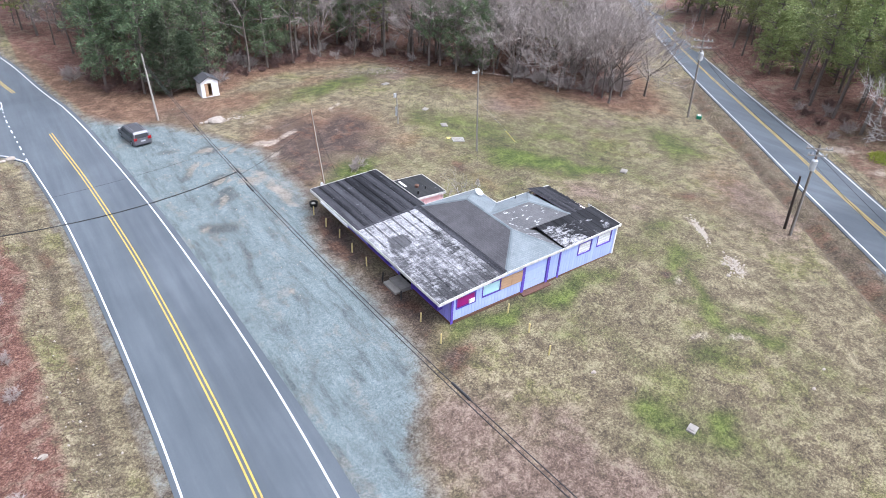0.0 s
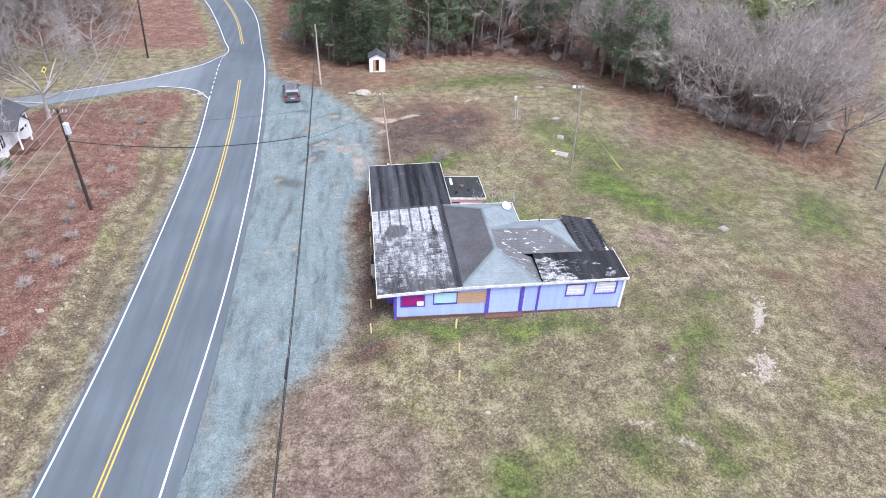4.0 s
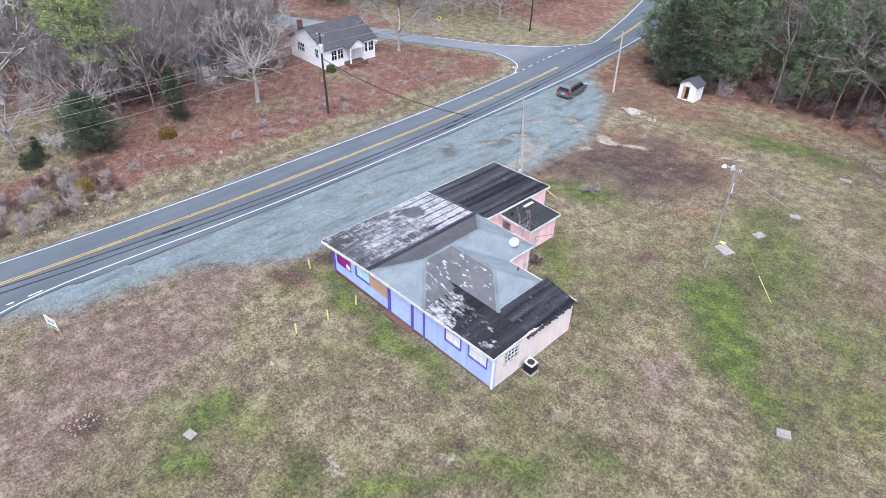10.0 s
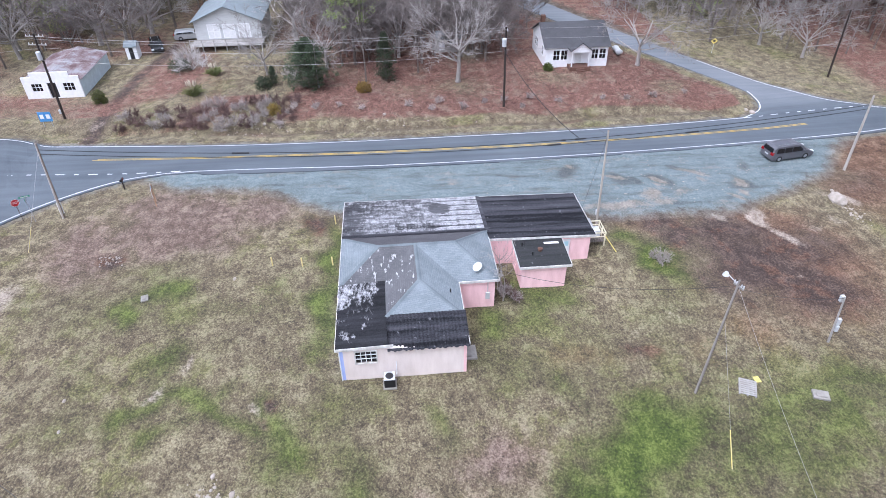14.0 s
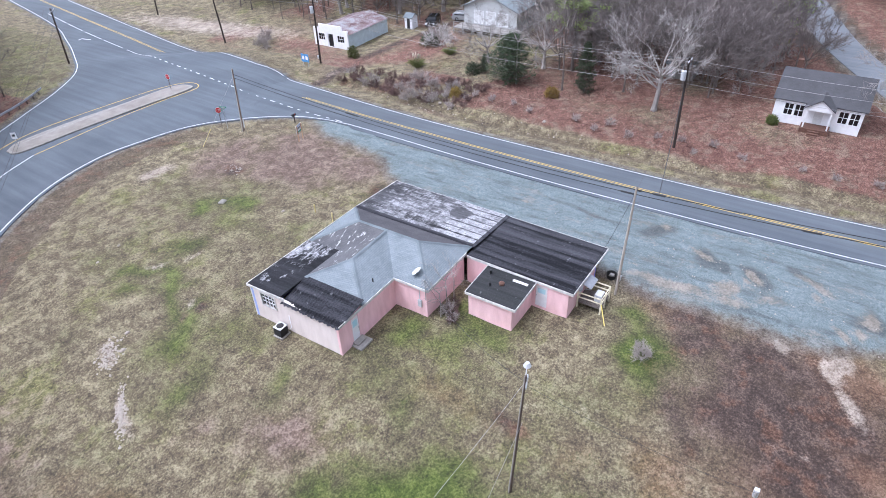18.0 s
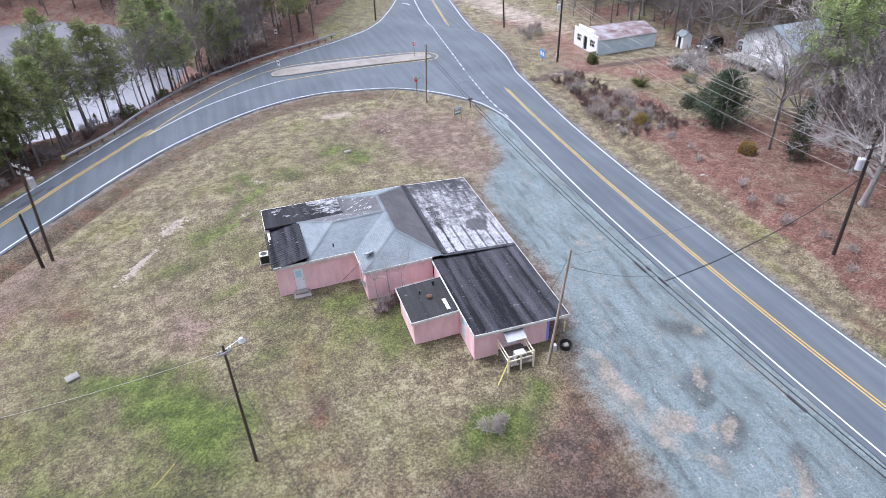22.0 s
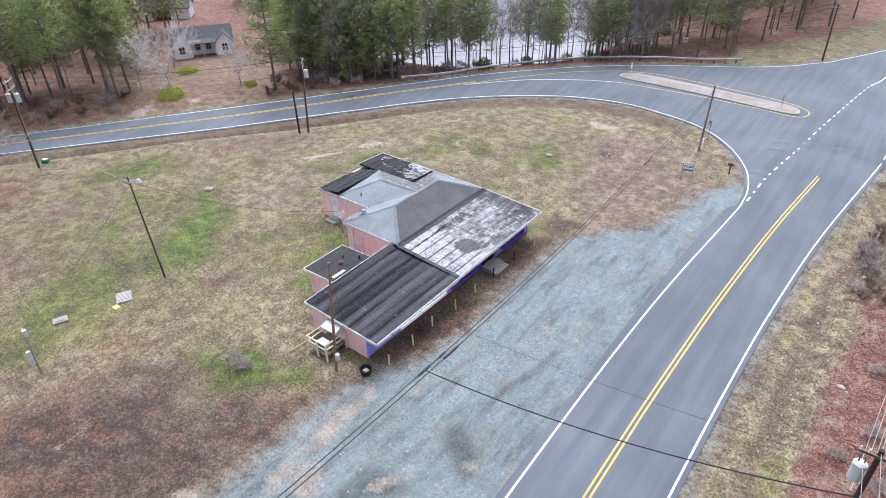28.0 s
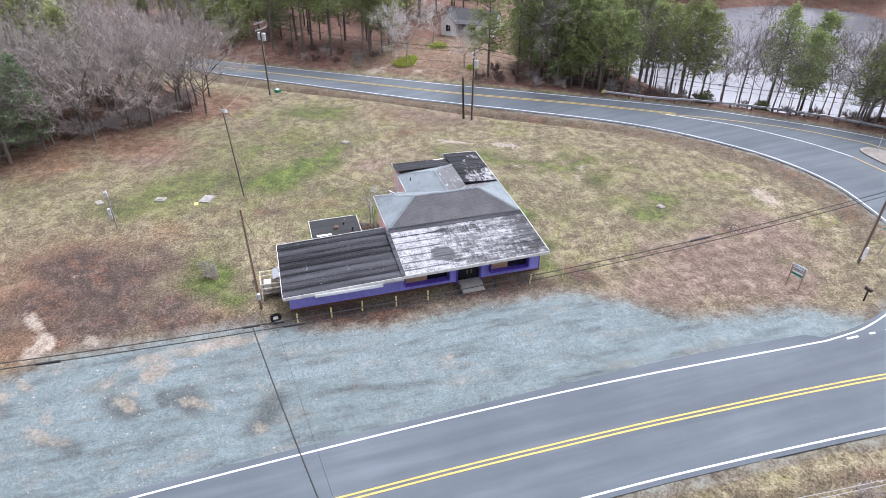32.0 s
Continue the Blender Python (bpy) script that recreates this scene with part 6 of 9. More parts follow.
def conifer(name, seed, height, bare, reach, whorls, per, tuft, size, blades, leaf, bark, label, taper=0.75, rise=0.25):
    """A conifer: straight trunk, bare up to a share of its height, whorls of boughs that carry needle sprays."""
    rnd = random.Random(seed)
    t = thing(name, (0, 0, -60), label, "tree", "trees")
    r0 = 0.012 * height + 0.03
    lean = Vector((rnd.gauss(0, 0.02), rnd.gauss(0, 0.02), 1)).normalized()
    segs = []
    for k in range(8):
        a, b = lean * height * k / 8, lean * height * (k + 1) / 8
        segs.append((*(a if k else (0, 0, -0.3)), *b, r0 * (1 - 0.11 * k), r0 * (1 - 0.11 * (k + 1))))
    for k in range(7):
        z = height * rnd.uniform(0.25, bare + 0.05)
        a = rnd.uniform(0, 6.28)
        p = lean * z
        q = p + Vector((math.cos(a), math.sin(a), rnd.uniform(-0.2, 0.2))) * rnd.uniform(0.5, 1.6)
        segs.append((*p, *q, 0.03, 0.012))
    spots = []
    for k in range(whorls):
        u = (k + rnd.uniform(-0.3, 0.3)) / whorls
        z = height * (bare + (1 - bare) * u)
        full = reach * (math.sin(math.pi * min(1, (u + 0.22) / 1.22) ** 0.8) ** 0.8 * taper + (1 - taper) * (1 - u))
        for j in range(per):
            if rnd.random() < 0.16:
                continue
            a = 2.4 * k + j * 2 * math.pi / per + rnd.uniform(-0.5, 0.5)
            ln = full * rnd.uniform(0.55, 1.15) + 0.25
            p = lean * z
            q = p + Vector((math.cos(a), math.sin(a), rise + rnd.uniform(-0.2, 0.2))) * ln
            segs.append((*p, *q, 0.035 * ln / 2 + 0.012, 0.012))
            for i in range(tuft):
                w = 0.35 + 0.65 * (i + rnd.random()) / tuft
                s = p.lerp(q, w)
                spots.append((s.x + rnd.gauss(0, 0.13 * ln), s.y + rnd.gauss(0, 0.13 * ln), s.z + rnd.gauss(0.05, 0.09 * ln)))
    spots.append(tuple(lean * (height + 0.1)))
    v, f = sticks(segs, 5)
    raw("trunk", v, f, bark, t)
    v, f = tufts(rnd, spots, size, blades, 0.13)
    raw("crown", v, f, leaf, t)
    return t


PINE = "loblolly pine with a bare trunk and ragged green crown"
EDGE_PINE = "bushy pine at the edge of the woods, green to low down"
pines = [conifer("pine_tree", 10 + k, h, b, 4.0, 15, 6, 5, 0.46, 17, "pine", "bark", PINE) for k, (h, b) in enumerate(((17.5, 0.34), (19.0, 0.4), (16.0, 0.28)))]
edge_pines = [conifer("pine_tree", 20 + k, h, 0.12, 4.0, 17, 6, 6, 0.46, 16, "pine", "bark", EDGE_PINE) for k, h in enumerate((14.5, 12.5))]
north_pines = [conifer("pine_tree", 26 + k, h, b, 3.4, 16, 6, 5, 0.44, 17, "dark_pine", "bark", "tall dark green pine with drooping boughs") for k, (h, b) in enumerate(((18.0, 0.3), (16.0, 0.14), (19.5, 0.42)))]
cedars = [conifer("cedar_tree", 30 + k, h, 0.03, 2.4, 20, 7, 5, 0.36, 15, "cedar", "bark", "dense dark green cedar, bushy to the ground", 0.55, 0.5) for k, h in enumerate((8.5, 10.5))]
wide_cedar = conifer("cedar_tree", 33, 6.2, 0.02, 3.3, 20, 8, 5, 0.34, 16, "cedar", "bark", "broad dark green cedar, bushy to the ground", 0.6, 0.4)
SLIM = "slender leafless tree with grey twigs"
slims = [bare_tree(40 + k, h, 0.5, r, 0.75, 5, 3, "bark", "twig", SLIM, 1, 3, (1.25, 0.024)) for k, (h, r) in enumerate(((14.5, 0.16), (13.0, 0.14), (16.0, 0.18), (11.5, 0.12)))]
broads = [bare_tree(50 + k, h, 0.22, r, 1.15, 6, 4, "pale_bark", "pale_twig", "broad leafless tree with spreading pale limbs", 1, 3, (1.1, 0.02)) for k, (h, r) in enumerate(((15.0, 0.42), (14.0, 0.36)))]
thick = [bare_tree(60 + k, h, 0.16, 0.2, 0.85, 8, 3, "bark", "twig", "many-limbed leafless tree with a dense grey crown", 1, 8, (1.2, 0.022)) for k, h in enumerate((13.0, 14.5))]
big_broad = bare_tree(53, 17.0, 0.34, 0.48, 1.2, 8, 4, "pale_bark", "pale_twig", "tall spreading leafless tree with pale limbs", 1, 3, (1.1, 0.02))
tall_thick = [bare_tree(64 + k, h, 0.2, 0.24, 0.85, 6, 3, "bark", "grey_twig", "tall leafless tree with several limbs and a fine grey crown", 1, 7, (1.3, 0.021)) for k, h in enumerate((18.0, 20.0, 16.5))]
white_broad = bare_tree(55, 15.0, 0.22, 0.42, 1.2, 6, 4, "pale_bark", "white_twig", "broad leafless tree with whitish spreading limbs", 1, 2, (1.1, 0.02))
pale_bush = bare_tree(88, 5.0, 0.04, 0.07, 1.5, 10, 3, "pale_bark", "white_twig", "sprawling whitish leafless bush", 1, 3, (0.8, 0.018), "bush")
snags = [bare_tree(70, 12.5, 0.6, 0.16, 0.7, 4, 2, "pale_bark", "pale_twig", "leaning pale dead tree with few limbs", 1, 2, (0.9, 0.02))]
bushes = [bare_tree(80 + k, 2.6, 0.08, 0.03, 1.0, 8, 2, "red_twig", "red_twig", "leafless bush with red-brown stems", 1, 6, (0.6, 0.016), "bush") for k in range(2)]
grey_bushes = [bare_tree(84, 3.2, 0.06, 0.03, 1.1, 9, 2, "grey_twig", "grey_twig", "low leafless bush with grey stems", 1, 6, (0.7, 0.016), "bush")]
pale_trees = [bare_tree(58 + k, h, 0.3, 0.17, 0.95, 6, 4, "pale_bark", "white_twig", "small pale leafless tree in the cottage yard", 1, 3, (0.7, 0.018)) for k, h in enumerate((10.0, 8.0))]
TEMPLATES = tall_thick + north_pines + pale_trees + [wide_cedar, pale_bush, white_broad, big_broad] + pines + edge_pines + cedars + slims + broads + thick + snags + bushes + grey_bushes
rng = random.Random(7)


def plant(sort, x, y, size=1.0, turn=None, sink=0.0):
    t = copy_thing(sort, pose(0, 0, 0))
    t.matrix_basis = Matrix.Translation((x, y, g(x, y) - sink)) @ Matrix.Rotation(rng.uniform(0, 6.28) if turn is None else turn, 4, "Z") @ Matrix.Diagonal((size, size, size, 1))
    return t


def scatter(box_, gap, keep, seed, tries=9000):
    """Random places at least gap metres apart inside box_ where keep(x, y) holds."""
    r = random.Random(seed)
    cells, out = {}, []
    xs = [(r.uniform(box_[0], box_[2]), r.uniform(box_[1], box_[3])) for _ in range(tries)]
    ok = keep(np.array([p[0] for p in xs]), np.array([p[1] for p in xs]))
    for (x, y), fine in zip(xs, ok):
        if not fine:
            continue
        i, j = int(x // gap), int(y // gap)
        if all((x - u) ** 2 + (y - v) ** 2 >= gap * gap for di in (-1, 0, 1) for dj in (-1, 0, 1) for u, v in cells.get((i + di, j + dj), ())):
            cells.setdefault((i, j), []).append((x, y))
            out.append((x, y))
    return out


def far_stand(name, places, sorts, seed, label):
    """Woods further off: many small trees of the given sorts joined into one object."""
    r = np.random.RandomState(seed)
    groups = {}
    for x, y in places:
        src = sorts[r.randint(len(sorts))]
        s, a = r.uniform(0.8, 1.15), r.uniform(0, 6.28)
        c, k = math.cos(a) * s, math.sin(a) * s
        for ch in src.children:
            key = ch.data.materials[0].name
            co = np.empty(len(ch.data.vertices) * 3, np.float32)
            ch.data.vertices.foreach_get("co", co)
            co = co.reshape(-1, 3)
            idx = np.empty(len(ch.data.loops), np.int32)
            ch.data.loops.foreach_get("vertex_index", idx)
            v = np.stack([c * co[:, 0] - k * co[:, 1] + x, k * co[:, 0] + c * co[:, 1] + y, co[:, 2] * s + g(x, y)], 1)
            gl = groups.setdefault((key, ch.name.split(".")[0]), [[], [], 0, ch.data.materials[0]])
            gl[0].append(v)
            gl[1].append(idx.reshape(-1, 3) + gl[2])
            gl[2] += len(v)
    root = thing(name, (0, 0, 0), label, "woods", kind="stuff")
    for (key, pname), (vs, fs, _, m_) in groups.items():
        ob = raw(pname + "s", np.vstack(vs), np.vstack(fs), "bark", root)
        ob.data.materials[0] = m_
    return root


# low-detail sorts for the deep woods
far_pines = [conifer("pine_tree", 90 + k, h, 0.3, 4.2, 11, 5, 4, 1.2, 5, "pine", "bark", PINE) for k, h in enumerate((17.0, 15.0))]
far_slims = [bare_tree(94 + k, h, 0.45, 0.16, 0.85, 5, 2, "bark", "twig", SLIM, 1, 9, (1.6, 0.035)) for k, h in enumerate((14.0, 12.0))]


def north_keep(lo, hi):
    def keep(x, y):
        d = y - np.interp(x, NORTH_WOODS[:, 0], NORTH_WOODS[:, 1])
        return (d > lo) & (d < hi) & (far_from(EAST_EDGE, x, y) > 8) & (far_from(CURVE, x, y) > 9) & (x > 5)
    return keep


def across(x, y):
    return (y < np.interp(x, FAR_EDGE[::-1, 0], FAR_EDGE[::-1, 1])) & (x > -12)


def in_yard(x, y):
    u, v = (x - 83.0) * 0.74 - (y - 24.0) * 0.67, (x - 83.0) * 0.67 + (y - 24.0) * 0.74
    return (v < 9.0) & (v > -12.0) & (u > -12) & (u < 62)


def open_bank(x, y):
    return inside(np.array([(55.0, -8.0), (42.5, -21.5), (60.0, -84.0), (115.0, -60.0)]), x, y)


def south_keep(lo, hi):
    def keep(x, y):
        d = far_from(FAR_EDGE, x, y)
        lo_ = np.where(x < 22, lo + 9, lo)
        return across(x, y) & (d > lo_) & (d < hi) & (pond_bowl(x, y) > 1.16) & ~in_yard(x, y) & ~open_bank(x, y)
    return keep


def plant_woods():
    for x, y in scatter((5, 58, 130, 150), 3.1, north_keep(1.0, 12), 1, 14000):
        if 58 < x < 88 and y < 92:
            continue
        w = rng.random()
        if x < 27:
            sort = rng.choice(north_pines) if w < 0.5 else rng.choice(cedars) if w < 0.72 else rng.choice(north_pines) if w < 0.85 else rng.choice(slims)
        elif x > 88:
            sort = rng.choice(north_pines) if w < 0.4 else rng.choice(slims)
        else:
            sort = rng.choice(north_pines) if w < 0.34 else rng.choice(snags) if w < 0.46 else rng.choice(slims) if w < 0.9 else rng.choice(tall_thick)
        plant(sort, x, y, rng.uniform(0.8, 1.12))
    for x, y in scatter((57, 55, 88, 92), 2.75, north_keep(-0.5, 16), 41):
        w = rng.random()
        plant(rng.choice(tall_thick) if w < 0.8 else rng.choice(slims), x, y, rng.uniform(0.72, 1.0))
    far_stand("north_woods", scatter((5, 70, 140, 175), 4.0, north_keep(12, 55), 2), far_pines + far_slims, 3, "mixed pine and leafless woods behind the field")
    for x, y in scatter((-10, -75, 140, 95), 3.4, south_keep(5.5, 18), 4):
        w = rng.random()
        if x < 36:
            sort = rng.choice(slims) if w < 0.3 else rng.choice(thick) if w < 0.4 else rng.choice(pines)
        else:
            sort = rng.choice(pines) if w < 0.55 else rng.choice(edge_pines) if w < 0.8 else rng.choice(slims)
        plant(sort, x, y, rng.uniform(0.72, 1.0))
    far_stand("south_woods", scatter((-15, -130, 150, 90), 5.8, south_keep(18, 60), 5), far_pines + far_pines + far_slims, 6, "pine woods across the south road")

    def shore_keep(x, y):
        r = pond_bowl(x, y)
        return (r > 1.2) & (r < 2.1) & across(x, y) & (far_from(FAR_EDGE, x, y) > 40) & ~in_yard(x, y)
    far_stand("far_shore_woods", scatter((30, -150, 175, -10), 4.6, shore_keep, 45, 12000), far_pines + far_slims, 46, "mixed woods on the far shore of the pond")

    def west_keep(x, y):
        road = far_from(SIDE_SOUTH, x, y) > 6
        road &= far_from(SIDE_NORTH, x, y) > 9
        road &= far_from(WEST_SOUTH, x, y) > 20
        road &= far_from(WEST_NORTH, x, y) > 15
        house = (np.abs(x + 22) < 10) & (np.abs(y - 60) < 9)
        house |= (np.abs(x + 38) < 11) & (np.abs(y - 9) < 10)
        house |= (np.abs(x + 19) < 10) & (np.abs(y + 12) < 9)
        house |= (np.abs(y - 0.5) < 4) & (x > -42)
        house |= (x > -36) & (y > 2) & (y < 21)
        field = (x > -20) & (y < -18)
        return road & ~house & ~field & (x < -20)
    for x, y in scatter((-44, -50, -20, 112), 3.7, west_keep, 8, 9000):
        w = rng.random()
        plant(rng.choice(slims) if w < 0.55 else rng.choice(thick) if w < 0.7 else rng.choice(broads) if w < 0.82 else rng.choice(edge_pines) if w < 0.88 else rng.choice(pines), x, y, rng.uniform(0.75, 1.05))
    for x, y in scatter((-42, 27, -21, 56), 3.0, west_keep, 18, 3000)[:45]:
        plant(rng.choice(thick) if rng.random() < 0.6 else rng.choice(slims), x, y, rng.uniform(0.65, 0.95))
    far_stand("west_woods", scatter((-88, -70, -43, 145), 3.5, west_keep, 9, 12000), far_slims + far_slims + far_pines, 10, "leafless woods behind the houses")
    far_stand("north_west_woods", scatter((-44, 112, -8, 172), 4.4, west_keep, 11, 5000), far_slims + far_pines, 12, "mixed woods beside the side road")


plant_woods()
for x, y in scatter((36, -36, 72, 8), 2.1, lambda x, y: across(x, y) & (far_from(FAR_EDGE, x, y) > 4.0) & (far_from(FAR_EDGE, x, y) < 12) & (pond_bowl(x, y) > 1.02), 31):
    if open_bank(np.array([x]), np.array([y]))[0]:
        if rng.random() < 0.85:
            plant(rng.choice(slims), x, y, rng.uniform(0.4, 0.8))
    else:
        plant(rng.choice(slims) if rng.random() < 0.75 else rng.choice(pines), x, y, rng.uniform(0.6, 0.85))
for x, y in ((42.0, -25.0), (40.0, -27.5), (38.5, -25.5), (36.5, -30.0), (44.5, -27.0), (41.5, -31.0), (37.5, -33.5)):
    plant(rng.choice(broads), x, y, rng.uniform(0.6, 0.8))
# trees that stand out by themselves
for sort, x, y, s in ((big_broad, -13.6, 43.2, 0.72), (broads[1], -16.7, 69.4, 0.95), (broads[1], -19.0, 17.0, 0.7), (wide_cedar, -13.6, 23.4, 1.0), (cedars[1], -15.0, 33.5, 0.62), (slims[2], -14.2, 30.8, 0.85), (cedars[0], -15.3, 18.3, 0.3), (white_broad, -33.5, 19.6, 1.05), (pale_bush, -22.5, 6.0, 1.0), (pale_bush, -17.5, 20.5, 0.5), (slims[0], -17.5, 38, 0.8),
                      (snags[0], -13.2, 24.5, 0.75), (slims[3], -25, 46, 0.9), (north_pines[1], 15.5, 91, 0.9), (cedars[1], 18.3, 88.5, 1.0), (cedars[0], 21.5, 89.5, 0.9), (north_pines[1], 11.6, 95, 1.0), (pines[0], 50.2, -16.6, 0.8), (pines[2], 48.2, -20.4, 0.85),
                      (north_pines[1], 57.4, 77.4, 1.0), (north_pines[1], 60.2, 74.5, 0.7), (north_pines[0], 55.5, 82, 0.9), (slims[3], 54.5, 85, 0.6), (pale_trees[0], 85, 25.8, 1.0), (pale_trees[1], 79.2, 17.6, 0.8), (pale_trees[0], 96.4, 18.2, 0.7), (pale_trees[1], 91, 27, 1.0), (pines[1], 90.5, 31, 0.8), (edge_pines[0], 73.0, 8.8, 0.95), (edge_pines[1], 69.2, 6.0, 1.0), (edge_pines[0], 77, 6, 1.05), (pines[1], 72.5, 3.5, 0.9), (pines[1], 66.5, 3.6, 0.75), (edge_pines[1], 80, 2, 1.1), (pines[0], 63.5, 1.5, 0.75), (pines[2], 69, -1, 0.95), (slims[3], 70, 59, 0.9), (tall_thick[0], 69.4, 57.2, 0.8), (tall_thick[1], 73.5, 58.5, 0.85), (tall_thick[2], 65.5, 63.5, 0.9), (tall_thick[0], 61.8, 69.5, 0.85), (tall_thick[1], 77, 57, 0.75)):
    plant(sort, x, y, s)
for x, y in scatter((-22, 14, -4.5, 76), 2.5, lambda x, y: (far_from(WEST_SOUTH, x, y) > 4.5) & (far_from(WEST_SOUTH, x, y) < 9) & (far_from(SIDE_SOUTH, x, y) > 7), 14, 600)[:20]:
    plant(rng.choice(grey_bushes), x, y, rng.uniform(0.3, 0.5))
for x, y in scatter((-10.5, 0.5, -2.3, 22), 1.25, lambda x, y: (far_from(WEST_SOUTH, x, y) > 3.6) & (x > -8 - 0.15 * (y - 8)), 15, 1200)[:50]:
    plant(rng.choice(bushes + grey_bushes), x, y, rng.uniform(0.45, 0.9))
for x, y, s in ((28.6, 55.6, 0.6), (27.7, 55.2, 0.4), (31.4, 41.8, 0.5), (32.0, 42.6, 0.4)):
    plant(grey_bushes[0], x, y, s)


def edge_brush(x, y):
    d = y - np.interp(x, NORTH_WOODS[:, 0], NORTH_WOODS[:, 1])
    return (d > -0.5) & (d < 9) & (x > 8) & (x < 78)


for x, y in scatter((8, 58, 78, 105), 2.1, edge_brush, 16, 2500)[:150]:
    plant(rng.choice(bushes + grey_bushes), x, y, rng.uniform(0.6, 1.1))
for x, y in scatter((40, -25, 100, 45), 2.2, south_keep(3.2, 9), 17, 1500)[:70]:
    plant(rng.choice(bushes + grey_bushes), x, y, rng.uniform(0.5, 1.0))


for x, y in scatter((58, 54, 82, 80), 2.0, north_keep(-1.0, 6), 43, 1500)[:24]:
    plant(grey_bushes[0], x, y, rng.uniform(0.6, 1.2))


# dead saplings and a heap of cut branches in the corner of the walls
for x, y, s in ((31.0, 41.4, 0.36), (32.0, 41.5, 0.3), (30.0, 41.4, 0.32)):
    plant(snags[0], x, y, s)
for x, y, s in ((31.4, 42.2, 0.5), (30.6, 41.8, 0.55), (32.1, 42.6, 0.42)):
    plant(bushes[0], x, y, s)


def ground_stuff(name, places, size, blades, width, material, label, lift=0.0):
    """Countless small tufts joined into one object."""
    v, f = tufts(random.Random(len(places)), [(x, y, g(x, y) + lift) for x, y in places], size, blades, width)
    v[:, 2] = np.maximum(v[:, 2], np.repeat(np.array([g(x, y) for x, y in places]) - 0.02, blades * 3))
    tagged(raw(name, v, f, material), label, "grass", kind="stuff")


def lawn(x, y):
    edge = np.interp(y, GRAVEL_EDGE[:, 0], GRAVEL_EDGE[:, 1])
    return ~in_road(x, y) & (x > np.where((y > 5) & (y < 86), edge + 1.5, -5)) & ~((x > 21.5) & (x < 39) & (y > 29.4) & (y < 49.6)) & (far_from(OUTLINE, x, y) > 0.7)


def weeds(x, y):
    return (far_from(WEST_SOUTH, x, y) > 3.8) & (far_from(SIDE_SOUTH, x, y) > 2) & (x < -1) & ~((x > -26) & (x < -15) & (y > 55) & (y < 66))


def verge(x, y):
    return ~in_road(x, y) & (far_from(OUTLINE, x, y) > 0.3) & (far_from(WEST_SOUTH, x, y) < 4.5) & (x < 2)


ground_stuff("dry_grass", scatter((9, -6, 80, 90), 0.4, lambda x, y: lawn(x, y) & (blobs(x, y, BROWN) < 0.35) & (blobs(x, y, GREEN) < 0.4), 21, 20000), 0.16, 4, 0.13, "grass_blade", "short dry winter grass tufts")
ground_stuff("green_grass", scatter((22, 8, 66, 84), 0.3, lambda x, y: lawn(x, y) & (blobs(x, y, GREEN) > 0.35), 22, 26000), 0.15, 4, 0.14, "green_blade", "short green grass tufts")
ground_stuff("brush", scatter((-24, 10, -2, 78), 0.36, weeds, 23, 30000), 0.42, 5, 0.05, "brush_stem", "knee-high red-brown weeds and brambles")
ground_stuff("verge_grass", scatter((-6, -60, 2, 78), 0.35, verge, 24, 12000), 0.2, 4, 0.12, "grass_blade", "pale dry verge grass")
ground_stuff("leaf_litter", scatter((8, 58, 110, 125), 0.7, north_keep(-3, 14), 25, 14000), 0.25, 3, 0.2, "brush_stem", "fallen red-brown leaves and sticks under the trees")


def shrub(name, x, y, r, h, leaf, label, size=0.22, n=260):
    rnd = random.Random(int(x * 7 + y))
    t = thing(name, (x, y, g(x, y)), label, "shrub", "shrubs")
    spots = []
    while len(spots) < n:
        p = Vector((rnd.uniform(-1, 1), rnd.uniform(-1, 1), rnd.uniform(0, 1)))
        if 0.35 < p.length < 1 + 0.2 * rnd.random():
            spots.append((p.x * r, p.y * r, p.z * h))
    v, f = tufts(rnd, spots, size, 7, 0.2)
    raw("foliage", v, f, leaf, t)
    v, f = sticks([(0, 0, -0.1, *s, 0.02, 0.008) for s in spots[::14]], 3)
    raw("stems", v, f, "bark", t)


for x, y, r, h, leaf, label in ((-14.2, 17.2, 1.1, 1.5, "cedar", "rounded dark evergreen shrub"), (-22.5, 4.2, 1.6, 1.7, "cedar", "rounded dark evergreen shrub by the drive"), (-5.6, 19.5, 0.8, 1.2, "yellow_leaf", "small bush with yellowing leaves"),
                                (-11.6, 30.5, 0.9, 1.2, "yellow_leaf", "small bush with yellowing leaves"), (-12.6, -3.6, 0.8, 1.7, "shrub_leaf", "small upright green shrub by the garage"),
                                (-15.9, 56.2, 0.6, 0.9, "shrub_leaf", "small green shrub at the house corner"), (84.2, 26.4, 1.9, 0.7, "lime_leaf", "low spreading lime green shrub in the yard"), (86.2, 25.0, 1.4, 0.6, "lime_leaf", "low spreading lime green shrub in the yard"), (92.6, 18.4, 1.6, 0.6, "lime_leaf", "low spreading lime green shrub in the yard"), (78.6, 16.4, 0.9, 0.4, "lime_leaf", "low spreading lime green shrub in the yard"), (53, -8.5, 1.2, 1.5, "shrub_leaf", "dark green shrub behind the guardrail"), (49, -14.5, 1.0, 1.2, "shrub_leaf", "dark green shrub behind the guardrail")):
    shrub("shrub", x, y, r, h, leaf, label)


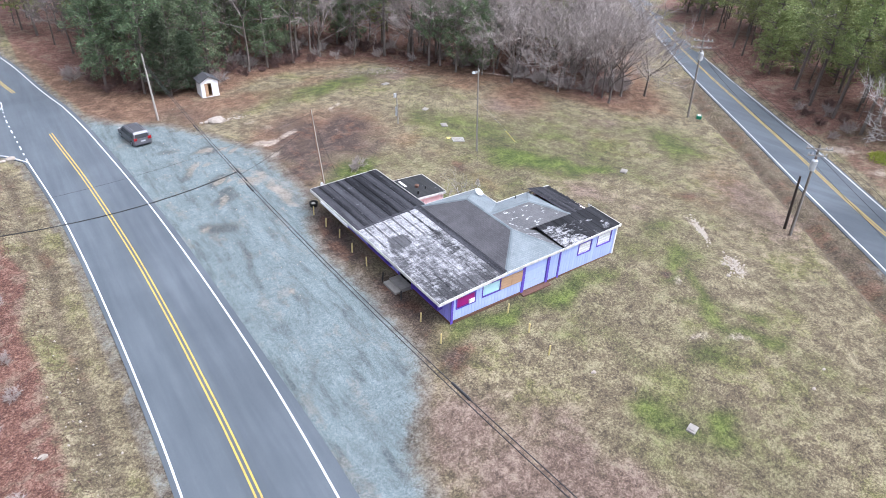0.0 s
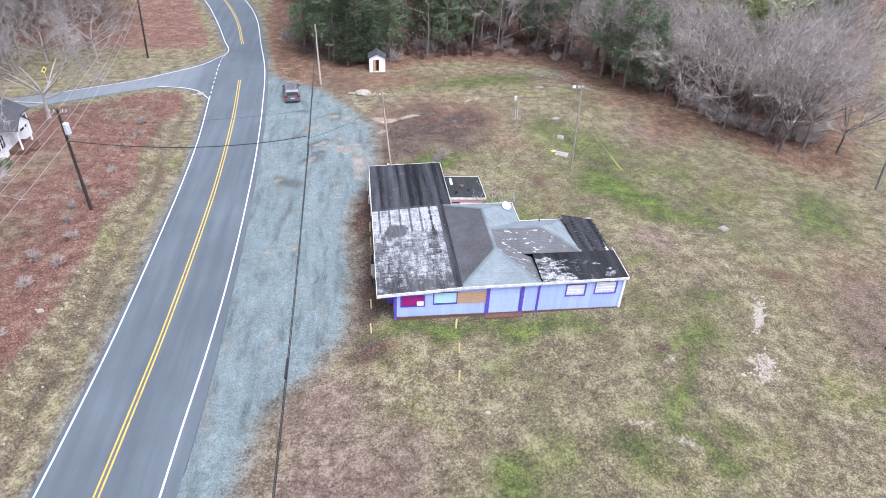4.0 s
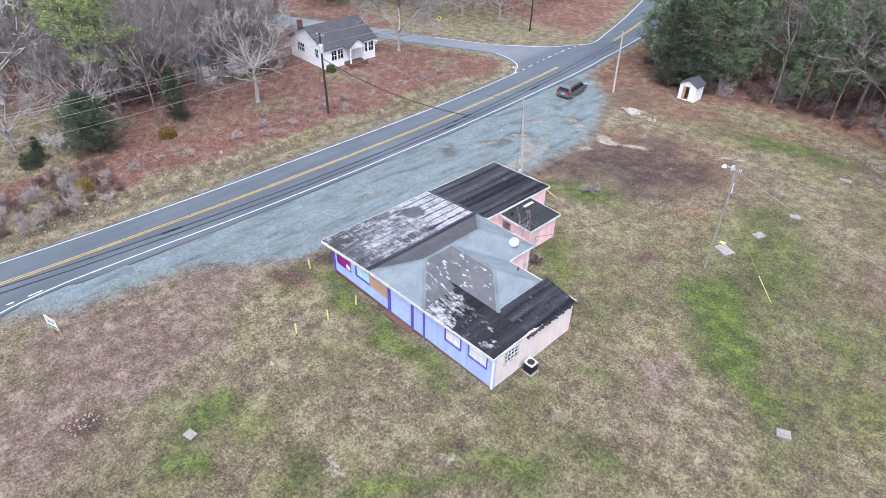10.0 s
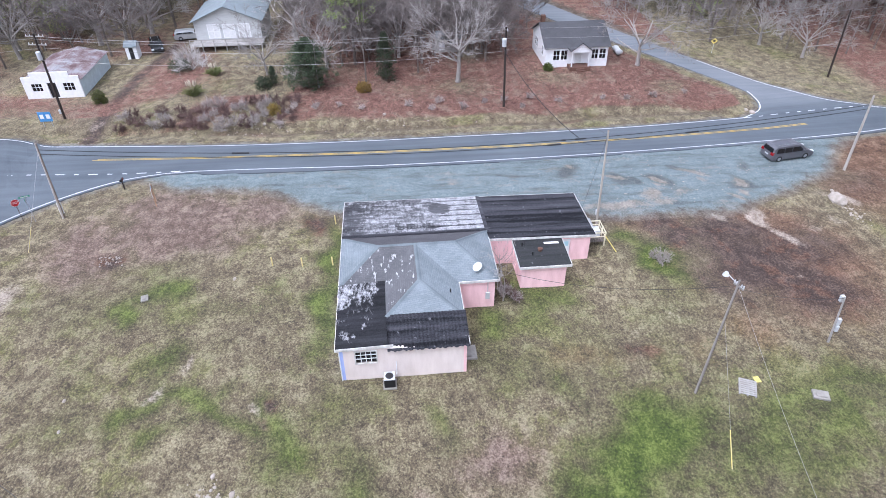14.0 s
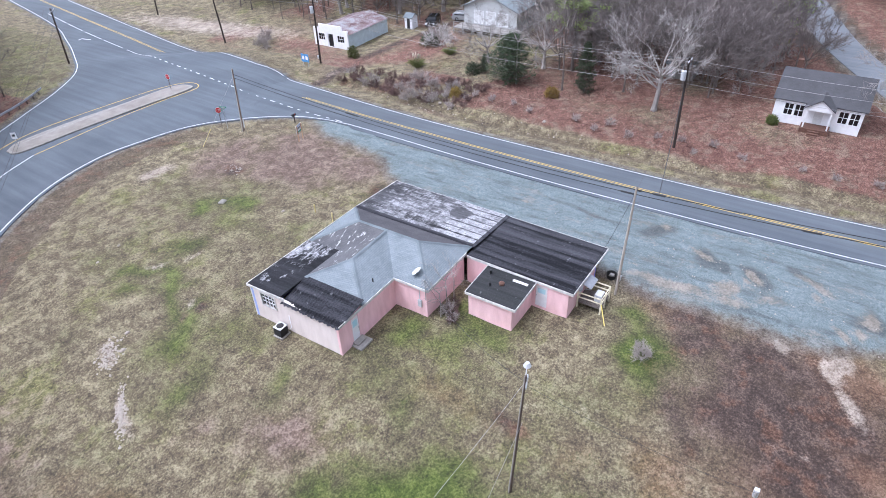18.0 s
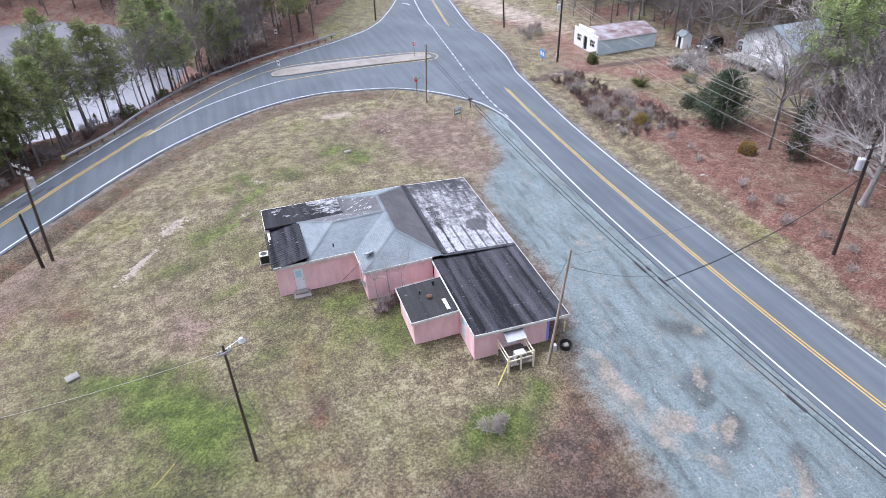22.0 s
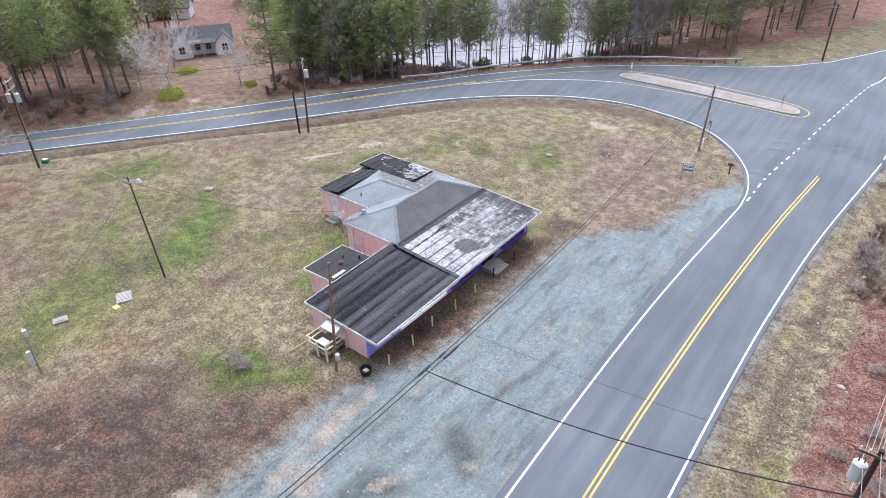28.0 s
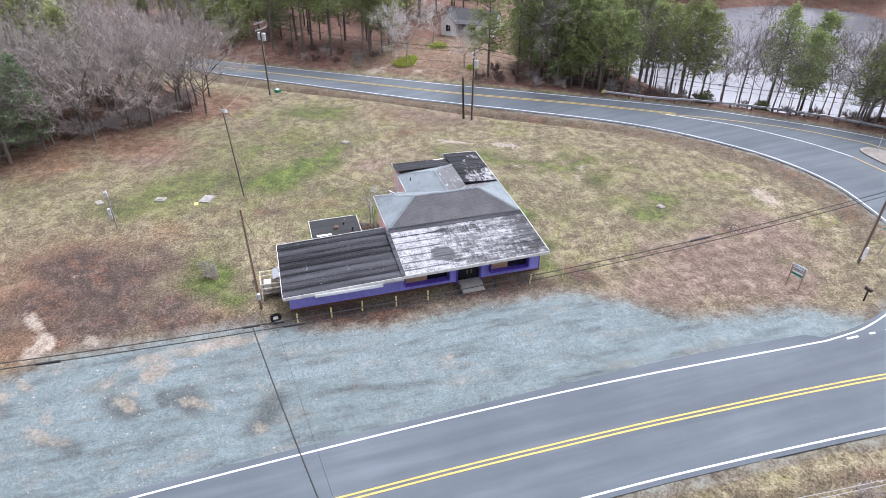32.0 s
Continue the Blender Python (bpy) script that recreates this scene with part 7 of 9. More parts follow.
def pampas(x, y, s):
    """A clump of arching blades with pale plumes."""
    rnd = random.Random(5)
    t = thing("pampas_grass", (x, y, g(x, y)), "clump of pampas grass with pale plumes", "plant")
    a, b = [], []
    for k in range(170):
        u, ln = rnd.uniform(0, 6.28), rnd.uniform(0.9, 1.5) * s
        d = Vector((math.cos(u), math.sin(u), rnd.uniform(0.7, 2.4))).normalized()
        p = Vector((math.cos(u), math.sin(u), 0)) * rnd.uniform(0, 0.35) * s
        m1 = p + d * ln * 0.6
        m2 = m1 + (d + Vector((0, 0, -0.7))).normalized() * ln * 0.5
        a += [(*p, *m1, 0.035, 0.03), (*m1, *m2, 0.03, 0.006)]
        if k % 15 == 0:
            q = Vector((p.x, p.y, 0)) + Vector((d.x * 0.3, d.y * 0.3, 1)).normalized() * 1.15 * s
            a.append((*p, *q, 0.012, 0.008))
            b += [(*q, *(q + Vector((0, 0, 0.3 * s))), 0.05, 0.09), (*(q + Vector((0, 0, 0.3 * s))), *(q + Vector((d.x * 0.1, d.y * 0.1, 0.6 * s))), 0.09, 0.01)]
    v, f = sticks(a, 3)
    raw("blades", v, f, "reed", t)
    v, f = sticks(b, 5)
    raw("plumes", v, f, "plume", t)


pampas(-13.0, 8.2, 1.2)
pampas(-20.0, 9.5, 1.0)
for x, y, s in ((-24.5, 4.8, 0.95), (-9, -20, 0.7), (-12, -22, 0.8)):
    plant(grey_bushes[0], x, y, s * 1.5)
for ob in TEMPLATES + far_pines + far_slims:
    for ch in list(ob.children):
        bpy.data.objects.remove(ch)
    bpy.data.objects.remove(ob)

# ---- poles and wires ----


def pole(name, foot, top, r, material, label, arms=(), extras=()):
    """A timber pole from foot (x, y) to top, with cross-arms (height share, half length, turn) and insulators."""
    z = g(*foot)
    t = thing(name, (*foot, z), label, "utility pole", "utility poles")
    a, b = Vector((*foot, z - 0.3)), Vector(top)
    bm = B()
    n = 5
    for k in range(n):
        rod(bm, a.lerp(b, k / n), a.lerp(b, (k + 1) / n + 0.002), r * (1 - 0.35 * k / n), r * (1 - 0.35 * (k + 1) / n), 10)
    part("shaft", bm, material, t)
    for h, half, turn, m_ in arms:
        p = a.lerp(b, h)
        d = Vector((math.cos(radians(turn)), math.sin(radians(turn)), 0))
        s = Vector((-d.y, d.x, 0)) * 0.06
        bm = B()
        vs = [bm.verts.new(p + d * half * i + s * j + Vector((0, 0, k))) for i in (-1, 1) for j in (1, 2.2) for k in (-0.06, 0.06)]
        for q in ((0, 1, 3, 2), (4, 5, 7, 6), (0, 1, 5, 4), (2, 3, 7, 6), (0, 2, 6, 4), (1, 3, 7, 5)):
            bm.faces.new([vs[i] for i in q])
        arm = part("cross_arm", bm, m_, t)
        for i in (-0.92, -0.5, 0.5, 0.92):
            bm = B()
            c = p + d * half * i + s * 1.6
            rod(bm, c + Vector((0, 0, 0.05)), c + Vector((0, 0, 0.24)), 0.05, 0.035, 8)
            part("insulator", bm, "grey_enamel", arm)
    for kind, h, turn in extras:
        p = a.lerp(b, h)
        d = Vector((math.cos(radians(turn)), math.sin(radians(turn)), 0))
        bm = B()
        if kind == "transformer":
            c = p + d * 0.45
            rod(bm, c - Vector((0, 0, 0.5)), c + Vector((0, 0, 0.4)), 0.26, 0.26, 14)
            rod(bm, c + Vector((0, 0, 0.4)), c + Vector((0, 0, 0.5)), 0.27, 0.16, 14)
            tr = part("transformer", bm, "grey_enamel", t, "grey can transformer")
            bm = B()
            for i in (-0.1, 0.1):
                rod(bm, c + Vector((i, 0, 0.48)), c + Vector((i, 0, 0.75)), 0.035, 0.02)
            part("bushing", bm, "brick", tr)
        elif kind == "lamp":
            rod(bm, p, p + d * 0.9 + Vector((0, 0, 0.2)), 0.025)
            part("lamp_arm", bm, "steel", t)
            bm = B()
            c = p + d * 0.95 + Vector((0, 0, 0.12))
            rod(bm, c + Vector((0, 0, 0.12)), c - Vector((0, 0, 0.1)), 0.1, 0.2, 12)
            part("lamp_head", bm, "grey_enamel", t, "pale grey yard lamp head")
        elif kind == "box":
            c = p + d * 0.22
            box(bm, c.x - 0.12, c.y - 0.12, c.z - 0.25, c.x + 0.12, c.y + 0.12, c.z + 0.25, 0.01)
            part("meter_box", bm, "grey_enamel", t)
        elif kind == "plate":
            c = p + d * 0.14
            box(bm, c.x - 0.13, c.y - 0.13, c.z - 0.3, c.x + 0.13, c.y + 0.13, c.z + 0.3)
            part("white_plate", bm, "white_paint", t, "white marker wrapped round the pole")
    return t


ROAD_TURN = 95
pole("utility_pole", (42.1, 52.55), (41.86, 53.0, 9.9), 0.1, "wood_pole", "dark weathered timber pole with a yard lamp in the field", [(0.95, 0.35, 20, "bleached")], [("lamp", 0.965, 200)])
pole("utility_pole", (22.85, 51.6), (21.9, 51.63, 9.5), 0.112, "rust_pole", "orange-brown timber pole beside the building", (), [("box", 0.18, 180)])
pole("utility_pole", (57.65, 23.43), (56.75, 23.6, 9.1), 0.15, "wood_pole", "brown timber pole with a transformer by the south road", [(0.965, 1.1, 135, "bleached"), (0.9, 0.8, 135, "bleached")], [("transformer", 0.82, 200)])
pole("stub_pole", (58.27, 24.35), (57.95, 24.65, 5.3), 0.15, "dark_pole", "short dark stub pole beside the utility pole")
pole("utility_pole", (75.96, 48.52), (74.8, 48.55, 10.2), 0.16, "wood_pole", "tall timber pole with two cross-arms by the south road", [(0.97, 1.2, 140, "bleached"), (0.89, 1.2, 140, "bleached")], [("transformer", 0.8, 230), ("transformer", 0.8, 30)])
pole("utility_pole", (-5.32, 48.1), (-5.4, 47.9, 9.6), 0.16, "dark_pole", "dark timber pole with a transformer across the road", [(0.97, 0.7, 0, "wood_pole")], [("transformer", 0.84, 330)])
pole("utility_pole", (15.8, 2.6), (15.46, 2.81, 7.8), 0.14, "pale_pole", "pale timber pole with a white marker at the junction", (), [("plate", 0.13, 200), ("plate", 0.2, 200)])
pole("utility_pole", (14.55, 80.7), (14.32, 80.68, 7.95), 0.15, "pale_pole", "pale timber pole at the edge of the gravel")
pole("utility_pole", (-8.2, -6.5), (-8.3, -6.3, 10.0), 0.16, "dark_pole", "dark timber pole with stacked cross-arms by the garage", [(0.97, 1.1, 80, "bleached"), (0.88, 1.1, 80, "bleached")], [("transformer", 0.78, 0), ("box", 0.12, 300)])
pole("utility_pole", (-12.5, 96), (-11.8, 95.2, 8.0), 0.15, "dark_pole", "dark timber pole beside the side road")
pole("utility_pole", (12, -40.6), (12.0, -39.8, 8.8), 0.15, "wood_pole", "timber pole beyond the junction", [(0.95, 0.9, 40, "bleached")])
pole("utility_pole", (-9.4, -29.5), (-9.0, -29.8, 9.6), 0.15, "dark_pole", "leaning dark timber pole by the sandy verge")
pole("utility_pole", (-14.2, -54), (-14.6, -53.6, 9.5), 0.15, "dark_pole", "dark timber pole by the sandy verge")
METER = pole("meter_pole", (38.65, 63.85), (38.3, 63.75, 4.5), 0.085, "bleached", "short weathered timber pole with a meter box and conduit", (), [("box", 0.5, 90), ("box", 0.93, 180), ("box", 0.36, 90)])
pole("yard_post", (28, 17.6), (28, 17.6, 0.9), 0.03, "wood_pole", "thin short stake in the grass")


def cable(name, pts, r, material, label):
    bm = B()
    tube(bm, pts, r, 5)
    return tagged(part(name, bm, material), label, "cable")


PR, PN, PH, PB, PM = Vector((-5.4, 47.9, 9.3)), Vector((14.35, 80.7, 7.0)), Vector((15.5, 2.8, 7.2)), Vector((21.95, 51.63, 9.1)), Vector((41.87, 53, 9.5))
for k, dz in enumerate((0.0, -0.42)):
    line = sag(PN + Vector((0, 0, dz)), PH + Vector((0, 0, dz)), 2.05, 26)
    cable("overhead_cable", line, 0.03, "cable", "black telephone cable sagging along the gravel lot")
    for s0, s1 in (((0.365, 0.378), (0.77, 0.79), (0.39, 0.396)) if k == 0 else ((0.395, 0.412), (0.22, 0.236))):
        def at(s):
            return PN.lerp(PH, s) + Vector((0, 0, dz - 2.05 * 4 * s * (1 - s)))
        bm = B()
        rod(bm, at(s0), at(s1), 0.085, 0.085, 8)
        tagged(part("cable_splice", bm, "black"), "black splice case on the overhead cable", "cable splice")
cable("overhead_cable", sag(PN.lerp(PH, 0.372) - Vector((0, 0, 1.9)), PR - Vector((0, 0, 2.6)), 0.9), 0.04, "cable", "black service cable crossing the road")
cable("overhead_wire", sag(PB, PR - Vector((0, 0, 0.9)), 0.9), 0.009, "cable", "thin service wire crossing the road")
cable("overhead_wire", sag(PB - Vector((0, 0, 0.8)), PN.lerp(PH, 0.38) - Vector((0, 0, 1.9)), 0.3), 0.014, "cable", "thin wire down to the telephone cable")
cable("overhead_wire", sag(PB, (23.4, 49.8, 3.0), 0.3), 0.012, "cable", "thin service drop to the building")
cable("overhead_wire", sag(PM, (32.85, 40.85, 4.4), 0.9), 0.014, "cable", "service drop from the field pole to the roof")
cable("overhead_wire", sag(PM, (74.8, 48.5, 7.6), 1.5), 0.008, "wire", "thin wire across the field")
cable("overhead_wire", sag(PM - Vector((0, 0, 0.2)), (38.3, 63.75, 4.4), 0.4), 0.012, "cable", "thin wire to the meter pole")
for a, b, drop, zs in (((-8.3, -6.3), (-5.4, 47.9), 1.2, (9.7, 9.5, 8.4, 7.0)), ((-5.4, 47.9), (-11.8, 95.2), 1.0, (9.5, 8.4, 7.0)), ((-8.3, -6.3), (-9.0, -29.8), 0.5, (9.5, 8.4)), ((-9.0, -29.8), (-14.6, -53.6), 0.5, (9.3, 8.2)), ((-14.6, -53.6), (-30, -120), 1.2, (9.3, 8.2)),
                       ((-11.8, 95.2), (-40, 160), 1.4, (8.0, 7.0))):
    for k, z in enumerate(zs):
        cable("overhead_wire", sag((a[0] + 0.3 * (k % 2), a[1], z), (b[0] + 0.3 * (k % 2), b[1], z - 0.1), drop), 0.015, "wire", "grey power line along the road")
for a, b, za, zb, drop in (((56.75, 23.6), (74.8, 48.55), 9.0, 10.0, 0.7), ((74.8, 48.55), (120, 110), 10.0, 10.5, 1.6), ((56.75, 23.6), (12, -39.8), 9.0, 8.7, 1.6)):
    for k, (dx, dz) in enumerate(((-0.9, 0), (0.9, 0), (0, 0.2), (0, -1.6))):
        cable("overhead_wire", sag((a[0] + dx * 0.7, a[1] - dx * 0.7, za + dz), (b[0] + dx * 0.7, b[1] - dx * 0.7, zb + dz), drop), 0.015, "cable", "power line along the south road")
cable("guy_wire", [Vector((21.1, 1.6, g(21.1, 1.6))), Vector((15.5, 2.7, 6.9))], 0.012, "wire", "thin guy wire of the junction pole")


def guy_guard(x, y, tx, ty, tz):
    """Yellow guard on a guy wire."""
    a, b = Vector((x, y, g(x, y) - 0.05)), Vector((tx, ty, tz))
    bm = B()
    rod(bm, a, a + (b - a).normalized() * 2.3, 0.032)
    tagged(part("guy_guard", bm, "bright_yellow"), "pale yellow plastic guard on a guy wire", "guy guard")


guy_guard(21.1, 1.6, 15.5, 2.7, 6.9)
guy_guard(47.8, 52.35, 41.9, 53.0, 6.6)
cable("guy_wire", [Vector((47.8, 52.35, g(47.8, 52.35))), Vector((41.9, 53.0, 6.6))], 0.007, "wire", "thin guy wire of the yard pole")


# ---- small things on the lot and in the field ----
def bollards():
    t = None
    for k, (x, y, dark) in enumerate(((20.3, 49.1, 0), (20.3, 46.6, 0), (20.45, 44.3, 0), (20.3, 41.7, 0), (20.3, 39.2, 0), (20.3, 36.7, 1), (20.25, 33.8, 1), (20.1, 30.9, 0), (20.0, 28.2, 0), (26.1, 28.2, 0), (26.0, 25.7, 0), (25.6, 23.2, 0))):
        z = g(x, y)
        t = thing("bollard", (x, y, z), "black iron bollard by the entrance" if dark else "pale yellow painted pipe bollard beside the building", "bollard", "bollards")
        lean = Vector((rng.uniform(-0.07, 0.07), rng.uniform(-0.07, 0.07), 0.85))
        bm = B()
        rod(bm, Vector((x, y, z - 0.2)), Vector((x, y, z)) + lean, 0.06, 0.06, 10)
        part("pipe", bm, "black" if dark else "yellow", t)
        bm = B()
        rod(bm, Vector((x, y, z)) + lean, Vector((x, y, z)) + lean * 1.05, 0.066, 0.045, 10)
        part("cap", bm, "black" if dark else "yellow", t)


bollards()


def blob(bm, c, sx, sy, sz, seed, sub=2, rough=0.25):
    vs = bmesh.ops.create_icosphere(bm, subdivisions=sub, radius=1)["verts"]
    for v in vs:
        n = 1 + rough * noise.noise(v.co * 1.7 + Vector((seed, seed * 2.3, 0)))
        v.co = Vector((c[0] + v.co.x * sx * n, c[1] + v.co.y * sy * n, c[2] + v.co.z * sz * n))
    return bm


def rock(x, y, s, label, material="rock", flat=0.5, seed=1.0):
    bm = B()
    blob(bm, (x, y, g(x, y) + s * flat * 0.4), s, s * 0.7, s * flat, seed)
    tagged(part("rock", bm, material), label, "rock", "rocks")


rock(20.3, 76.2, 1.05, "large pale boulder at the end of the gravel", seed=3.1)
rock(19.2, 76.6, 0.35, "small grey rock beside the boulder", seed=4.4)
rock(18.6, 76.8, 0.25, "small grey rock beside the boulder", seed=5.4)
for k, (x, y, s) in enumerate(((38.5, 11.2, 0.16), (41, 11.8, 0.14), (27.0, 20.3, 0.2), (46.5, 23.4, 0.25), (45.2, 22.1, 0.2), (-3.2, 18.6, 0.3), (-4, 33, 0.28), (-1.4, 79, 0.5), (-2.2, 78.6, 0.35), (66, 66.5, 0.25))):
    rock(x, y, s, "small pale stone lying in the grass", seed=k + 0.3)


def slab_thing(name, x, y, w, d, h, turn, material, label, lid=None):
    t = thing(name, (x, y, g(x, y)), label, "utility box" if lid else "slab")
    m = Matrix.Translation((x, y, g(x, y))) @ Matrix.Rotation(radians(turn), 4, "Z")
    bm = B()
    box(bm, -w / 2, -d / 2, -0.1, w / 2, d / 2, h, 0.015)
    bmesh.ops.transform(bm, matrix=m, verts=bm.verts)
    part("base", bm, material, t)
    if lid:
        bm = B()
        box(bm, -w * 0.32, -d * 0.3, h, w * 0.32, d * 0.3, h + 0.06, 0.01)
        bmesh.ops.transform(bm, matrix=m, verts=bm.verts)
        part("lid", bm, lid, t)
    return t


slab_thing("septic_cover", 53.6, 40.7, 0.85, 0.65, 0.16, 25, "concrete", "grey concrete septic cover in the grass", "concrete")
slab_thing("septic_cover", 43.2, 60.5, 1.0, 0.75, 0.14, 70, "concrete", "grey concrete septic cover in the grass", "concrete")
slab_thing("septic_cover", 28.6, 13.6, 0.7, 0.55, 0.12, 15, "concrete", "pale concrete cover plate in the grass", "concrete")
slab_thing("septic_cover", 45.0, 77.6, 1.1, 0.6, 0.12, 10, "concrete", "pale concrete slab in the grass", "concrete")
slab_thing("utility_pedestal", 76.8, 47.4, 0.75, 0.6, 0.45, 40, "green_sign", "green and white utility pedestal by the ditch", "white_paint")
slab_thing("concrete_slab", 44.2, 66.2, 0.9, 0.6, 0.1, 30, "concrete", "small concrete slab in the grass")


def pallet():
    t = thing("pallet", (42.1, 56.1, g(42.1, 56.1)), "bleached timber pallet lying in the grass", "pallet")
    m = Matrix.Translation((42.1, 56.1, g(42.1, 56.1))) @ Matrix.Rotation(radians(-25), 4, "Z")
    for k in range(8):
        bm = B()
        box(bm, -0.7 + k * 0.178, -0.55, 0.11, -0.7 + k * 0.178 + 0.13, 0.55, 0.14)
        bmesh.ops.transform(bm, matrix=m, verts=bm.verts)
        part("slat", bm, "bleached", t)
    for y in (-0.5, 0, 0.5):
        bm = B()
        box(bm, -0.7, y - 0.045, 0.0, 0.7, y + 0.045, 0.11)
        bmesh.ops.transform(bm, matrix=m, verts=bm.verts)
        part("runner", bm, "bleached", t)


pallet()
bm = B()
box(bm, 41.2, 56.9, g(41.3, 57), 41.7, 57.3, g(41.3, 57) + 0.05, 0.02)
tagged(part("plastic_lid", bm, "bright_yellow"), "pale yellow plastic lid beside the pallet", "lid")


def bucket():
    x, y = 21.0, 50.6
    z = g(x, y)
    t = thing("tub", (x, y, z), "black plastic tub with odds and ends by the corner", "tub")
    bm = B()
    rod(bm, (x, y, z - 0.02), (x, y, z + 0.42), 0.34, 0.42, 18)
    bmesh.ops.delete(bm, geom=[f for f in bm.faces if f.normal.z > 0.9], context="FACES_ONLY")
    part("shell", bm, "rubber", t)
    bm = B()
    box(bm, x - 0.2, y - 0.15, z + 0.05, x + 0.15, y + 0.2, z + 0.34, 0.03)
    part("contents", bm, "concrete", t, "grey oddments in the tub")


bucket()


def sign_post(name, x, y, h, kind, turn, label):
    z = g(x, y)
    t = thing(name, (x, y, z), label, "road sign", "road signs")
    m = Matrix.Translation((x, y, z)) @ Matrix.Rotation(radians(turn), 4, "Z")

    def put_part(pname, bm, material, parent, plabel=""):
        bmesh.ops.transform(bm, matrix=m, verts=bm.verts)
        return part(pname, bm, material, parent, plabel)
    bm = B()
    box(bm, -0.03, -0.02, -0.2, 0.03, 0.02, h + 0.3, 0.005)
    put_part("post", bm, "steel" if kind != "stop" else "wood_pole", t)
    bm = B()
    if kind == "stop":
        vs = [(0.38 * math.cos(radians(22.5 + 45 * k)), 0.38 * math.sin(radians(22.5 + 45 * k))) for k in range(8)]
        for y0, sc, m_, nm in ((-0.03, 1.0, "white_paint", "rim"), (-0.037, 0.92, "red", "face")):
            bm = B()
            a = [bm.verts.new((u * sc, y0, h + v * sc)) for u, v in vs]
            b = [bm.verts.new((u * sc, y0 + 0.006, h + v * sc)) for u, v in vs]
            bm.faces.new(a)
            bm.faces.new(b[::-1])
            for k in range(8):
                bm.faces.new((a[k], a[(k + 1) % 8], b[(k + 1) % 8], b[k]))
            plate = put_part(nm, bm, m_, t)
        word = bpy.data.curves.new("word", "FONT")
        word.body, word.size, word.align_x, word.align_y, word.extrude = "STOP", 0.3, "CENTER", "CENTER", 0.002
        word.materials.append(M["white_paint"])
        ob = new("lettering", word)
        ob.parent = t
        ob.matrix_local = Matrix.Rotation(radians(turn), 4, "Z") @ Matrix.Translation((0, -0.042, h)) @ Matrix.Rotation(radians(90), 4, "X")
    elif kind == "street":
        for k, tt in enumerate((0, 90)):
            bm = B()
            box(bm, -0.45, -0.006, h + 0.05 + 0.2 * k, 0.45, 0.006, h + 0.22 + 0.2 * k, 0.003)
            bmesh.ops.rotate(bm, cent=(0, 0, 0), matrix=Matrix.Rotation(radians(tt), 3, "Z"), verts=bm.verts)
            blade = put_part("name_blade", bm, "green_sign", t, "green street name blade")
            bm = B()
            box(bm, -0.33, -0.009, h + 0.11 + 0.2 * k, 0.33, 0.009, h + 0.16 + 0.2 * k)
            bmesh.ops.rotate(bm, cent=(0, 0, 0), matrix=Matrix.Rotation(radians(tt), 3, "Z"), verts=bm.verts)
            put_part("name_bar", bm, "white_paint", blade)
    elif kind in ("plate", "yellow"):
        box(bm, -0.3, -0.032, h - 0.38, 0.3, -0.024, h + 0.38, 0.003)
        if kind == "yellow":
            bmesh.ops.rotate(bm, cent=(0, 0, h), matrix=Matrix.Rotation(radians(45), 3, "Y"), verts=bm.verts)
        put_part("plate", bm, "white_paint" if kind == "plate" else "bright_yellow", t)
        bm = B()
        box(bm, -0.16, -0.04, h - 0.1, 0.16, -0.033, h + 0.16)
        put_part("mark", bm, "black", t)
    return t


sign_post("stop_sign", 16.0, -0.9, 2.1, "stop", 130, "red stop sign on a post at the junction")
sign_post("stop_sign", 11.8, -15.9, 2.1, "stop", 105, "red stop sign on the traffic island")
sign_post("street_name_sign", 16.1, 0.2, 2.4, "street", 20, "green street name sign on a thin post")
sign_post("route_sign", 32.5, -16.5, 1.7, "plate", 130, "small white route sign on the island end")
sign_post("arrow_sign", 47.5, -17.8, 1.8, "yellow", 130, "yellow diamond curve sign behind the guardrail")
sign_post("arrow_sign", 56.5, -6.0, 1.8, "yellow", 130, "yellow diamond curve sign behind the guardrail")
sign_post("route_sign", 31.0, -33.6, 2.2, "plate", 200, "small white and red route sign behind the guardrail")
sign_post("warning_sign", -22, 83, 1.9, "yellow", 60, "yellow diamond warning sign by the side road")


